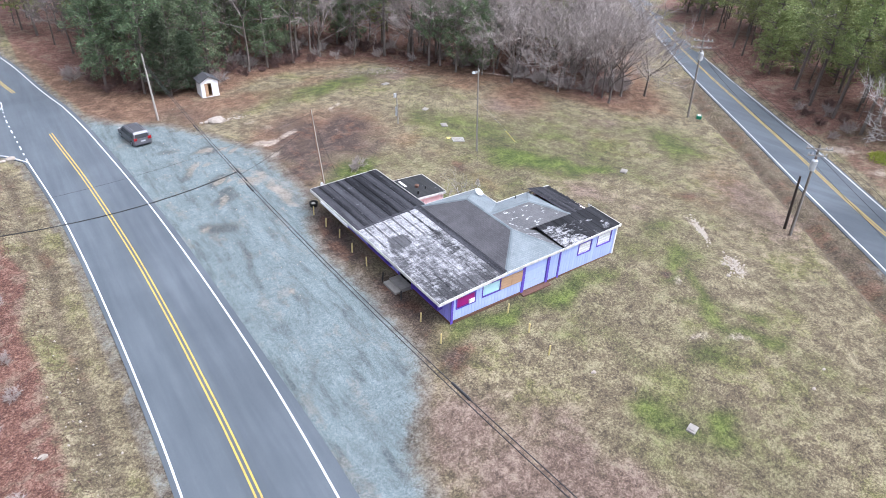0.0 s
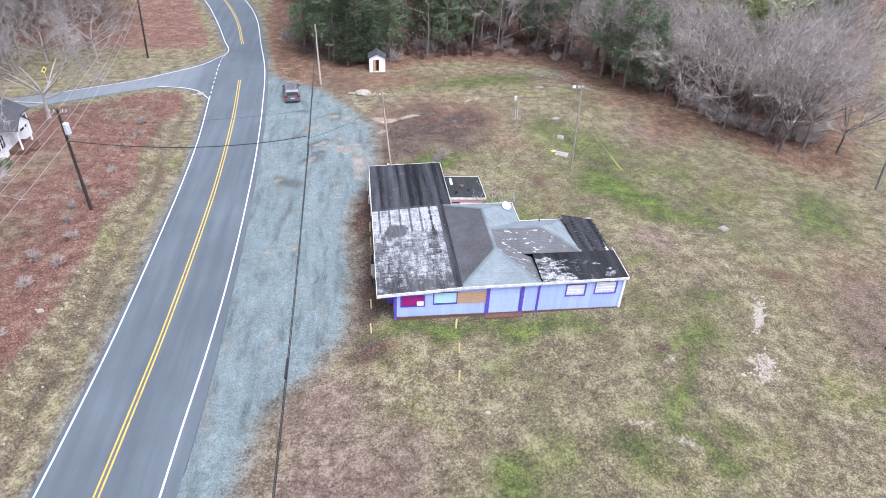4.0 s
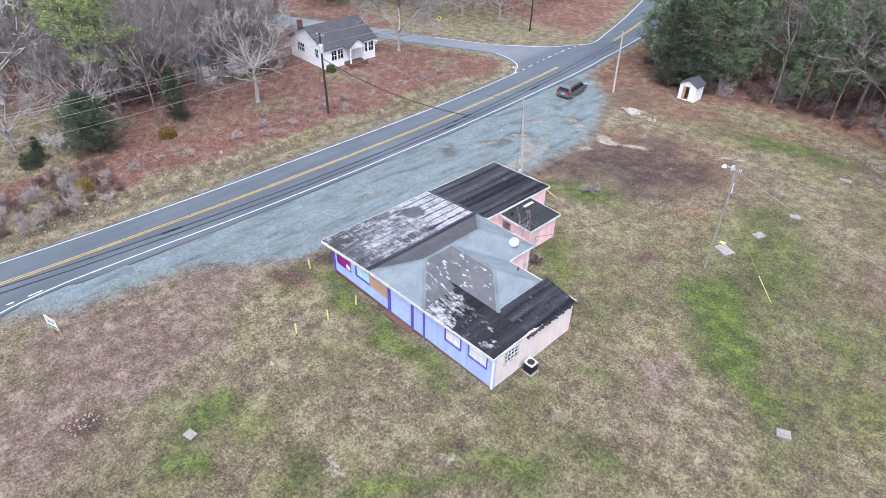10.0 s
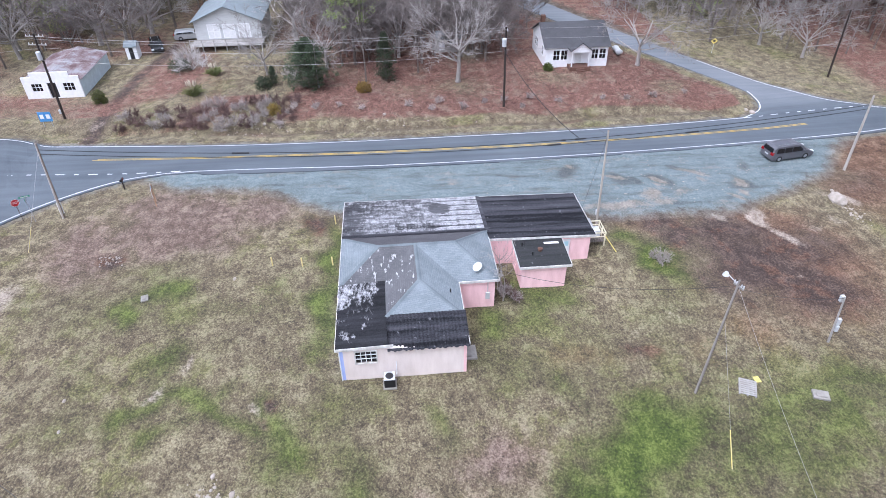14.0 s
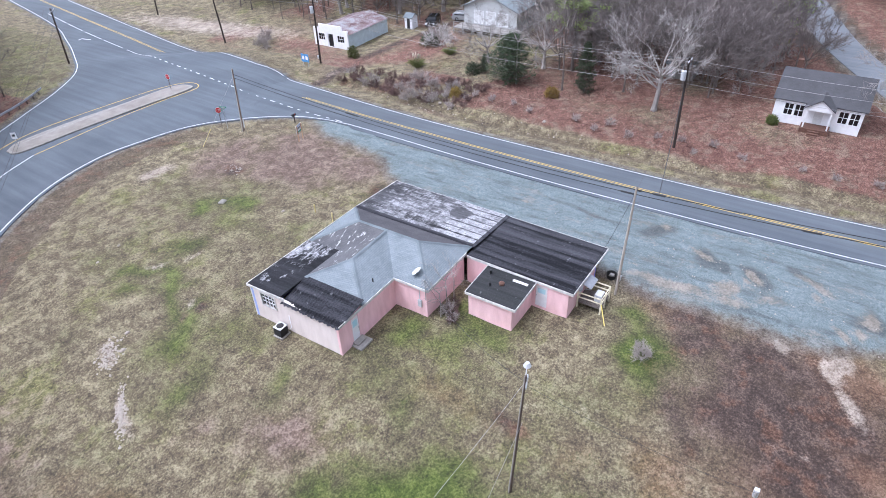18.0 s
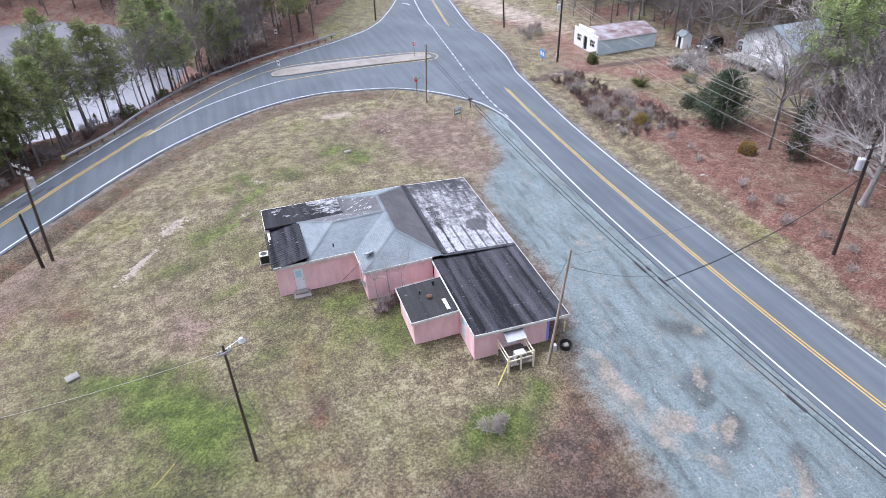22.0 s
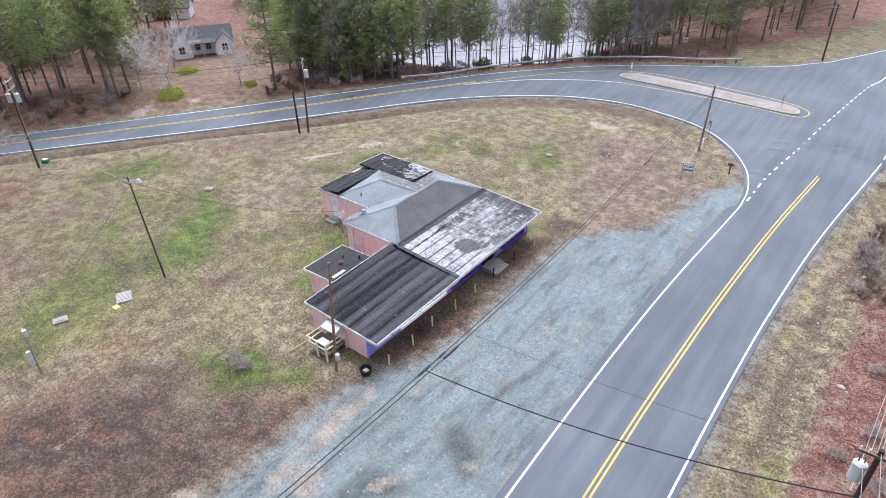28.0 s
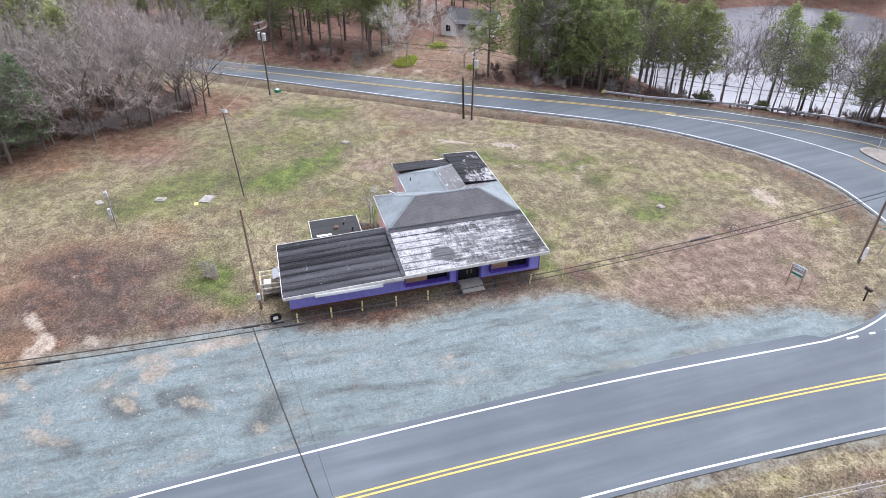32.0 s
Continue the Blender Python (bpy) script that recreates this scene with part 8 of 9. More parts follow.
def sale_sign():
    x, y = 14.3, 10.7
    z = g(x, y)
    t = thing("sale_sign", (x, y, z), "white and green property sign on two wooden posts", "sign")
    m = Matrix.Translation((x, y, z)) @ Matrix.Rotation(radians(17), 4, "Z")
    for u in (-0.5, 0.5):
        bm = B()
        box(bm, u - 0.045, -0.045, -0.2, u + 0.045, 0.045, 1.9)
        bmesh.ops.transform(bm, matrix=m, verts=bm.verts)
        part("post", bm, "plywood", t)
    bm = B()
    box(bm, -0.62, -0.075, 0.95, 0.62, -0.05, 1.95, 0.004)
    bmesh.ops.transform(bm, matrix=m, verts=bm.verts)
    board = part("board", bm, "white_paint", t)
    for yy, flip in ((-0.078, 0), (-0.047, 180)):
        word = bpy.data.curves.new("word", "FONT")
        word.body, word.size, word.align_x, word.align_y, word.extrude = "FOR SALE", 0.25, "CENTER", "CENTER", 0.002
        word.materials.append(M["blue_sign"])
        ob = new("lettering", word)
        ob.parent = t
        ob.matrix_local = Matrix.Rotation(radians(17), 4, "Z") @ Matrix.Translation((0, yy, 1.79)) @ Matrix.Rotation(radians(flip), 4, "Z") @ Matrix.Rotation(radians(90), 4, "X")
    for k, (z0, z1, w, m_) in enumerate(((1.55, 1.61, 0.44, "black"), (1.42, 1.48, 0.38, "black"), (1.03, 1.2, 0.5, "green_sign"))):
        for yy in (-0.082, -0.043):
            bm = B()
            box(bm, -w, yy - 0.003, z0, w, yy + 0.003, z1)
            bmesh.ops.transform(bm, matrix=m, verts=bm.verts)
            part("print_bar", bm, m_, board)


sale_sign()


def mailbox():
    x, y = 11.2, 6.8
    z = g(x, y)
    t = thing("mailbox", (x, y, z), "black mailbox on a wooden post by the road", "mailbox")
    bm = B()
    box(bm, x - 0.05, y - 0.05, z - 0.2, x + 0.05, y + 0.05, z + 1.0)
    part("post", bm, "dark_pole", t)
    bm = B()
    box(bm, x - 0.28, y - 0.11, z + 1.0, x + 0.28, y + 0.11, z + 1.14)
    rod(bm, (x - 0.28, y, z + 1.14), (x + 0.28, y, z + 1.14), 0.11, 0.11, 14)
    part("body", bm, "black", t)
    bm = B()
    box(bm, x - 0.05, y + 0.115, z + 1.05, x - 0.03, y + 0.13, z + 1.35)
    part("flag", bm, "red", t)


mailbox()


def blue_sign():
    x, y = -6.2, -7.6
    z = g(x, y)
    t = thing("blue_sign", (x, y, z), "blue and white information panel on two posts", "sign")
    for u in (-0.5, 0.5):
        bm = B()
        box(bm, x - 0.03, y + u - 0.03, z - 0.1, x + 0.03, y + u + 0.03, z + 1.9)
        part("post", bm, "steel", t)
    bm = B()
    box(bm, x + 0.03, y - 0.75, z + 0.7, x + 0.06, y + 0.75, z + 1.9)
    b = part("board", bm, "blue_sign", t)
    for u in (-0.36, 0.36):
        bm = B()
        box(bm, x + 0.06, y + u - 0.22, z + 1.05, x + 0.068, y + u + 0.22, z + 1.6)
        part("print_bar", bm, "white_paint", b)


blue_sign()


def guardrail():
    path = smooth([(59.0, 3.6), (54.7, -1.1), (50.6, -7.6), (45.6, -14.8), (41.4, -19.2), (33.2, -24.6), (26.2, -27.9), (21.3, -31.4)], 7)
    t = thing("guardrail", (59.0, 3.6, g(59.0, 3.6)), "galvanised steel guardrail along the outer edge of the curve", "guardrail")
    prof = ((0.0, 0.47), (0.06, 0.52), (0.06, 0.56), (0.0, 0.61), (0.06, 0.66), (0.06, 0.7), (0.0, 0.76))
    rows = []
    for dx, dz in prof:
        q = offset(path, -dx)
        rows.append(np.c_[q, hz(q[:, 0], q[:, 1]) + dz])
    bm = B()
    grid = [[bm.verts.new(p) for p in r] for r in rows]
    for a, b in zip(grid, grid[1:]):
        for i in range(len(a) - 1):
            bm.faces.new((a[i], a[i + 1], b[i + 1], b[i]))
    ext = bmesh.ops.extrude_face_region(bm, geom=bm.faces[:])["geom"]
    for v in ext:
        if isinstance(v, bmesh.types.BMVert):
            v.co.z -= 0.008
    part("rail", bm, "steel", t)
    for i in range(0, len(path), 2):
        x, y = offset(path, 0.12)[i]
        z = float(hz(x, y))
        bm = B()
        box(bm, x - 0.07, y - 0.07, z - 0.6, x + 0.07, y + 0.07, z + 0.74)
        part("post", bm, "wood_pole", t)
    x, y = path[0]
    bm = B()
    box(bm, x - 0.12, y - 0.25, float(hz(x, y)) + 0.4, x + 0.2, y + 0.25, float(hz(x, y)) + 0.82, 0.05)
    part("end_marker", bm, "bright_yellow", t, "yellow end cushion")


guardrail()


# ---- vehicles ----
def car(name, at, turn, length, width, height, paint, label, van=False):
    """A parked car from a shaped body, glass band, lamps and wheels; +x is its front."""
    x, y = at
    z = g(x, y)
    t = thing(name, (0, 0, 0), label, "car")
    L, W, H = length / 2, width / 2, height
    prof = [(-L, 0.32), (-L - 0.03, 0.62), (-L + 0.02, 0.98), (-L + 0.16, H - 0.22), (-L + 0.42, H - 0.02), (-0.1, H), (0.75 if van else 0.45, H - 0.05), (1.55 if van else 1.3, 1.05), (L - 0.35, 0.88), (L - 0.05, 0.7), (L, 0.45), (L - 0.1, 0.28), (L - 0.3, 0.2), (-L + 0.2, 0.2)]
    bm = B()
    rings = []
    for f, up in ((-1.0, 0), (-0.94, 1), (0.94, 1), (1.0, 0)):
        ring_ = []
        for px, pz in prof:
            tuck = 1 - 0.17 * max(0, (pz - 0.95) / (H - 0.95))
            grow = 0.0 if up else 0.03
            ring_.append(bm.verts.new((px * (1 - grow * 0.6), f * W * tuck, pz - grow * (1 if pz > 0.8 else -1))))
        rings.append(ring_)
    for a, b in zip(rings, rings[1:]):
        for i in range(len(prof)):
            j = (i + 1) % len(prof)
            bm.faces.new((a[i], a[j], b[j], b[i]))
    bm.faces.new(rings[0])
    bm.faces.new(rings[-1][::-1])
    body = part("body", bm, paint, t)

    def glass(pts, pname):
        bm2 = B()
        vs = [bm2.verts.new(p) for p in pts]
        bm2.faces.new(vs)
        e = bmesh.ops.extrude_face_region(bm2, geom=bm2.faces[:])["geom"]
        c = sum((Vector(p) for p in pts), Vector()) / len(pts)
        for v in e:
            if isinstance(v, bmesh.types.BMVert):
                v.co += (Vector((0, 0, 0.6)) - v.co).normalized() * 0.03
        part(pname, bm2, "dark_glass", t)
    zt, zb = H - 0.2, 1.02
    for s in (-1, 1):
        def side(px, pz):
            return (px, s * (W * (1 - 0.17 * max(0, (pz - 0.95) / (H - 0.95))) + 0.012), pz)
        fx = 0.68 if van else 0.38
        for a, b, c, d in ((-L + 0.4, -L + 1.35, -L + 1.35, -L + 0.55), (-L + 1.42, -0.25, -0.25, -L + 1.42), (-0.18, fx + 0.62, fx, -0.18)):
            glass([side(a, zb), side(b, zb), side(c, zt), side(d, zt)], "side_window")
        bm = B()
        box(bm, fx + 0.35, s * (W + 0.02), 1.0, fx + 0.55, s * (W + 0.2), 1.15, 0.03)
        part("mirror", bm, paint, t)
        bm = B()
        box(bm, -L - 0.045, s * W * 0.62, 0.85, -L + 0.14, s * W * 0.97, 1.12, 0.02)
        part("tail_light", bm, "tail_light", t)
        bm = B()
        box(bm, L - 0.32, s * W * 0.58, 0.64, L - 0.02, s * W * 0.93, 0.8, 0.03)
        part("headlight", bm, "head_light", t)
        for wx in (-L + 0.95, L - 0.95):
            bm = B()
            rod(bm, (wx, s * (W - 0.2), 0.33), (wx, s * (W + 0.015), 0.33), 0.33, 0.33, 20)
            tyre = part("tyre", bm, "rubber", t)
            bm = B()
            rod(bm, (wx, s * (W + 0.005), 0.33), (wx, s * (W + 0.028), 0.33), 0.21, 0.19, 14)
            part("rim", bm, "steel", tyre)
    fx = 0.75 if van else 0.45
    glass([(fx + 0.08, -W * 0.74, H - 0.1), (fx + 0.08, W * 0.74, H - 0.1), (fx + 0.78, W * 0.84, 1.1), (fx + 0.78, -W * 0.84, 1.1)], "windscreen")
    glass([(-L + 0.0, -W * 0.78, 1.08), (-L + 0.0, W * 0.78, 1.08), (-L + 0.17, W * 0.68, H - 0.2), (-L + 0.17, -W * 0.68, H - 0.2)], "rear_window")
    bm = B()
    box(bm, -L - 0.05, -0.26, 0.66, -L - 0.02, 0.26, 0.8)
    part("number_plate", bm, "plate", t)
    for yy in (-0.55, 0.55):
        bm = B()
        box(bm, -L + 0.7, yy * W - 0.02, H, 0.35, yy * W + 0.02, H + 0.05, 0.01)
        part("roof_rail", bm, "steel", t)
    for sgn in (-1, 1):
        bm = B()
        box(bm, sgn * L - 0.06, -W * 0.92, 0.34, sgn * L + 0.05, W * 0.92, 0.56, 0.03)
        part("bumper", bm, paint if van else "black", t)
    t.matrix_basis = Matrix.Translation((x, y, z)) @ Matrix.Rotation(radians(turn), 4, "Z")
    return t


car("minivan", (10.9, 76.3), 98, 5.1, 1.95, 1.72, "van_paint", "dark grey minivan parked on the gravel", True)
car("parked_car", (-32, -1.5), 20, 4.6, 1.8, 1.5, "black_paint", "dark car parked behind the white garage")
car("parked_car", (-36.5, 2.5), 100, 4.6, 1.8, 1.45, "silver_paint", "pale car parked at the end of the dirt drive")


# ---- outbuildings and houses ----
def gable_roof(parent, x0, y0, x1, y1, ze, zr, along_y, over, material, name="roof_slope"):
    """Two slabs that meet in a ridge along y or x."""
    if along_y:
        xm = (x0 + x1) / 2
        k = (zr - ze) / (xm - x0)
        a = [(x0 - over, y0 - over, ze - k * over), (xm, y0 - over, zr), (xm, y1 + over, zr), (x0 - over, y1 + over, ze - k * over)]
        b = [(x1 + over, y0 - over, ze - k * over), (xm, y0 - over, zr), (xm, y1 + over, zr), (x1 + over, y1 + over, ze - k * over)]
    else:
        ym = (y0 + y1) / 2
        k = (zr - ze) / (ym - y0)
        a = [(x0 - over, y0 - over, ze - k * over), (x1 + over, y0 - over, ze - k * over), (x1 + over, ym, zr), (x0 - over, ym, zr)]
        b = [(x0 - over, y1 + over, ze - k * over), (x1 + over, y1 + over, ze - k * over), (x1 + over, ym, zr), (x0 - over, ym, zr)]
    for pts in (a, b):
        bm = B()
        slab(bm, pts, 0.1)
        part(name, bm, material, parent)


def gable_walls(parent, x0, y0, x1, y1, zb, ze, zr, along_y, material):
    """Four walls, 0.15 thick, two of them gables."""
    t = 0.15
    xm, ym = (x0 + x1) / 2, (y0 + y1) / 2

    def plate(pts, d):
        bm = B()
        a = [bm.verts.new(p) for p in pts]
        b = [bm.verts.new(Vector(p) + Vector(d)) for p in pts]
        bm.faces.new(a)
        bm.faces.new(b[::-1])
        for i in range(len(a)):
            j = (i + 1) % len(a)
            bm.faces.new((a[i], b[i], b[j], a[j]))
        part("wall", bm, material, parent)
    for y, d in ((y0, t), (y1, -t)):
        pts = [(x0, y, zb), (x1, y, zb), (x1, y, ze)] + ([(xm, y, zr)] if along_y else []) + [(x0, y, ze)]
        plate(pts, (0, d, 0))
    for x, d in ((x0, t), (x1, -t)):
        pts = [(x, y0 + t, zb), (x, y1 - t, zb), (x, y1 - t, ze)] + ([] if along_y else [(x, ym, zr)]) + [(x, y0 + t, ze)]
        plate(pts, (d, 0, 0))


def window_on(parent, face, u0, u1, z0, z1, at, sashes=1, pane="dark_glass", trim="white_paint"):
    """A framed window on a wall: face 'x+', 'x-', 'y+' or 'y-' at coordinate at."""
    s = 1 if face[1] == "+" else -1
    fx = face[0] == "x"

    def bar(bm, a0, b0, a1, b1, near, far):
        lo, hi = sorted((at + s * near, at + s * far))
        if fx:
            box(bm, lo, a0, b0, hi, a1, b1)
        else:
            box(bm, a0, lo, b0, a1, hi, b1)
    bm = B()
    for q in ((u0 - 0.08, z0 - 0.1, u1 + 0.08, z0), (u0 - 0.08, z1, u1 + 0.08, z1 + 0.08), (u0 - 0.08, z0, u0, z1), (u1, z0, u1 + 0.08, z1)):
        bar(bm, *q, -0.02, 0.05)
    w = part("window", bm, trim, parent)
    bm = B()
    bar(bm, u0, z0, u1, z1, -0.01, 0.012)
    part("pane", bm, pane, w)
    bm = B()
    bar(bm, u0, (z0 + z1) / 2 - 0.025, u1, (z0 + z1) / 2 + 0.025, 0.0, 0.03)
    for k in range(1, sashes + 1):
        um = u0 + (u1 - u0) * k / (sashes + 1)
        bar(bm, um - 0.025, z0, um + 0.025, z1, 0.0, 0.033)
    part("sash", bm, trim, w)


def small_shed():
    x, y = 22.6, 86.0
    z = g(x, y)
    t = thing("garden_shed", (x, y, z), "small white shed with a dark roof and an open orange-lit door", "shed")
    x0, x1, y0, y1 = x - 1.15, x + 1.15, y - 0.6, y + 1.5
    bm = B()
    prism_wall(bm, (x0, y0), (x1, y0), z - 0.2, z + 2.15, z + 2.15, 0.08, [(0.55, 1.4, z + 0.1, z + 1.85)])
    part("wall", bm, "white_paint", t)
    for a, b in (((x1, y0 + 0.08), (x1, y1)), ((x1 - 0.08, y1), (x0, y1)), ((x0, y1 - 0.08), (x0, y0 + 0.08))):
        bm = B()
        prism_wall(bm, a, b, z - 0.2, z + 2.15, z + 2.15, 0.08)
        part("wall", bm, "white_paint", t)
    for yy in (y0, y1 - 0.06):
        bm = B()
        v = [bm.verts.new(p) for p in ((x0, yy, z + 2.15), (x1, yy, z + 2.15), (x, yy, z + 2.75))]
        w = [bm.verts.new(q.co + Vector((0, 0.06, 0))) for q in v]
        bm.faces.new(v)
        bm.faces.new(w[::-1])
        for i in range(3):
            bm.faces.new((v[i], w[i], w[(i + 1) % 3], v[(i + 1) % 3]))
        part("gable", bm, "white_paint", t)
    gable_roof(t, x0, y0, x1, y1, z + 2.17, z + 2.8, True, 0.18, "shingle_house")
    bm = B()
    box(bm, x0 + 0.1, y0 + 0.3, z - 0.05, x1 - 0.1, y1 - 0.1, z + 0.1)
    part("floor", bm, "plywood", t)
    bm = B()
    box(bm, x0 + 0.12, y1 - 0.16, z + 0.1, x1 - 0.12, y1 - 0.1, z + 2.1)
    part("lining", bm, "plywood", t, "bare orange plywood lining inside")
    bm = B()
    box(bm, x0 + 0.5, y0 - 0.06, z + 0.1, x0 + 0.9, y0 - 0.02, z + 1.85, 0.01)
    part("door", bm, "plywood", t, "orange-brown timber door leaf")


small_shed()


def white_house():
    x0, y0, x1, y1 = -25.2, 55.9, -16.7, 64.8
    z = g(-17, 60)
    t = thing("white_house", (-21, 60.3, z), "small white clapboard house with a charcoal roof and a red porch", "house")
    ze, zr = z + 3.0, z + 5.1
    gable_walls(t, x0, y0, x1, y1, z - 0.4, ze, zr - 0.08, True, "white_paint")
    gable_roof(t, x0, y0, x1, y1, ze, zr, True, 0.3, "shingle_house")
    for y in (57.0, 58.1, 62.5, 63.6):
        window_on(t, "x+", y, y + 0.85, z + 1.1, z + 2.4, x1)
    for x in (-23.4, -22.5, -19.0):
        window_on(t, "y-", x, x + 0.8, z + 1.3, z + 2.5, y0)
    gable_walls(t, x1 - 0.02, 59.2, x1 + 1.4, 61.9, z + 2.5, z + 2.9, z + 3.8, False, "white_paint")
    gable_roof(t, x1 - 1.2, 59.2, x1 + 1.4, 61.9, z + 2.9, z + 3.9, False, 0.2, "shingle_house")
    for y in (59.35, 61.75):
        bm = B()
        box(bm, x1 + 1.25, y - 0.07, z, x1 + 1.39, y + 0.07, z + 2.6)
        part("porch_post", bm, "white_paint", t)
    bm = B()
    box(bm, x1, 59.1, z - 0.3, x1 + 1.7, 62.0, z + 0.5, 0.02)
    for k in range(3):
        box(bm, x1 + 1.7 + 0.3 * k, 60.0, z - 0.3, x1 + 2.0 + 0.3 * k, 61.1, z + 0.36 - 0.16 * k)
    part("porch_base", bm, "brick", t, "red brick porch with steps")
    bm = B()
    box(bm, x1 - 0.01, 60.1, z + 0.5, x1 + 0.04, 61.0, z + 2.5)
    part("door", bm, "blind", t)
    bm = B()
    box(bm, -24.2, 56.6, z + 3.6, -23.6, 57.2, z + 5.2, 0.02)
    part("chimney", bm, "brick", t)


white_house()


def garage():
    x0, y0, x1, y1 = -25.4, -13.6, -14.9, -6.4
    z = g(-15, -10)
    t = thing("white_garage", (-20, -10, z), "old white block garage with a stepped front and rusty roof", "garage")
    bm = B()
    holes = [(1.0, 2.3, z + 1.0, z + 2.0), (3.0, 4.1, z + 0.0, z + 2.1), (5.0, 6.4, z + 1.0, z + 2.0)]
    prism_wall(bm, (x1, y0), (x1, y1), z - 0.3, z + 2.9, z + 2.9, 0.2, holes)
    box(bm, x1 - 0.2, y0 + 1.2, z + 2.9, x1, y1 - 1.2, z + 3.5)
    part("front_wall", bm, "white_paint", t, "white front wall with a stepped top")
    for a, b in (((x1 - 0.2, y1), (x0, y1)), ((x0, y1 - 0.2), (x0, y0)), ((x0 + 0.2, y0), (x1 - 0.2, y0))):
        bm = B()
        prism_wall(bm, a, b, z - 0.3, z + 2.4, z + 2.4, 0.2)
        part("wall", bm, "ice_blue" if a[1] == y1 and b[1] == y1 else "white_paint", t)
    n = 60
    for s in (-1, 1):
        bm = B()
        ym = (y0 + y1) / 2
        for i in range(n):
            xa, xb = x0 - 0.2 + i * (x1 - x0) / n, x0 - 0.2 + (i + 1) * (x1 - x0) / n
            za, zb = (0.03, 0) if i % 2 else (0, 0.03)
            ye = y1 + 0.25 if s > 0 else y0 - 0.25
            bm.faces.new([bm.verts.new(p) for p in ((xa, ye, z + 2.35 + za), (xb, ye, z + 2.35 + zb), (xb, ym, z + 3.25 + zb), (xa, ym, z + 3.25 + za))])
        bmesh.ops.remove_doubles(bm, verts=bm.verts, dist=0.001)
        part("roof_slope", bm, "rust_sheet", t, "rusting corrugated roof")
    # black sheet behind the gap stands in for the shade inside
    bm = B()
    box(bm, x1 - 0.3, y0 + 3.0, z, x1 - 0.25, y0 + 4.1, z + 2.1)
    part("doorway", bm, "black", t)
    for u in (1.0, 5.0):
        window_on(t, "x+", y0 + u, y0 + u + 1.35, z + 1.0, z + 2.0, x1 - 0.1, 2)
    o = thing("outhouse", (-29, -4, g(-29, -4)), "tiny white privy with a dark doorway", "shed")
    zo = o.location.z
    gable_walls(o, -29.8, -4.8, -28.2, -3.2, zo - 0.2, zo + 2.0, zo + 2.5, True, "white_paint")
    gable_roof(o, -29.8, -4.8, -28.2, -3.2, zo + 2.0, zo + 2.55, True, 0.15, "shingle_light")
    # black plate on the closed wall, painted shade in place of an opening
    bm = B()
    box(bm, -28.21, -4.3, zo, -28.17, -3.7, zo + 1.7)
    part("doorway", bm, "black", o)


garage()


def grey_house():
    x0, y0, x1, y1 = -43, 4.6, -32.6, 14.6
    z = g(-33, 10) + 0.9
    t = thing("grey_house", (-38, 9.6, z - 0.9), "pale grey house with a light gable roof and a raised deck", "house")
    gable_walls(t, x0, y0, x1, y1, z - 1.2, z + 2.9, z + 4.9, False, "siding")
    gable_roof(t, x0, y0, x1, y1, z + 2.9, z + 5.0, False, 0.5, "shingle_light")
    for y in (6.6, 8.9, 11.2):
        window_on(t, "x+", y, y + 1.7, z + 0.25, z + 2.2, x1, 1, "blind")
    for i in range(16):
        bm = B()
        box(bm, x1 + 0.02 + i * 0.19, y0 - 0.4, z - 0.12, x1 + 0.19 + i * 0.19, y1 + 0.4, z - 0.04)
        part("deck_board", bm, "bleached", t)
    for y in np.linspace(y0 - 0.3, y1 + 0.3, 7):
        bm = B()
        box(bm, x1 + 2.9, y - 0.06, z - 1.6, x1 + 3.02, y + 0.06, z + 0.9)
        part("deck_post", bm, "bleached", t)
    for h in (0.45, 0.85):
        bm = B()
        box(bm, x1 + 2.92, y0 - 0.4, z + h, x1 + 3.0, y1 + 0.4, z + h + 0.07)
        part("deck_rail", bm, "bleached", t)


grey_house()


def far_house(name, cx, cy, turn, label, wings=True):
    t = thing(name, (0, 0, 0), label, "house")
    gable_walls(t, -5.5, -3.2, 5.5, 3.2, -0.4, 2.7, 4.6, False, "white_paint")
    gable_roof(t, -5.5, -3.2, 5.5, 3.2, 2.7, 4.7, False, 0.3, "shingle_house")
    if wings:
        for x in (-5.6, 2.4):
            gable_walls(t, x, -5.4, x + 3.2, -3.0, -0.4, 2.7, 4.2, True, "white_paint")
            gable_roof(t, x, -5.4, x + 3.2, 0.0, 2.7, 4.25, True, 0.25, "shingle_house")
            window_on(t, "y-", x + 1.1, x + 2.1, 0.9, 2.2, -5.4)
        for x in (-1.6, 0.4):
            window_on(t, "y-", x, x + 0.9, 0.9, 2.2, -3.2)
        for x in (-2.2, -0.1, 2.2):
            bm = B()
            box(bm, x - 0.08, -5.0, -0.2, x + 0.08, -4.84, 2.5)
            part("porch_post", bm, "white_paint", t)
        bm = B()
        slab(bm, [(-2.4, -5.1, 2.5), (2.4, -5.1, 2.5), (2.4, -3.0, 2.9), (-2.4, -3.0, 2.9)], 0.1)
        part("porch_roof", bm, "shingle_house", t)
    else:
        # wall stays closed; a black plate imitates the carport's shaded inside
        bm = B()
        box(bm, -3.0, -3.23, 0.0, 1.0, -3.2, 2.2)
        part("carport_opening", bm, "black", t)
    t.matrix_basis = Matrix.Translation((cx, cy, g(cx, cy))) @ Matrix.Rotation(radians(turn), 4, "Z") @ Matrix.Diagonal((0.88, 0.88, 0.88, 1))


far_house("white_cottage", 101.6, 8.8, 236, "white cottage with two front gables and a dark roof")
far_house("white_carport", 131, -2, 229, "white outbuilding with an open carport", False)


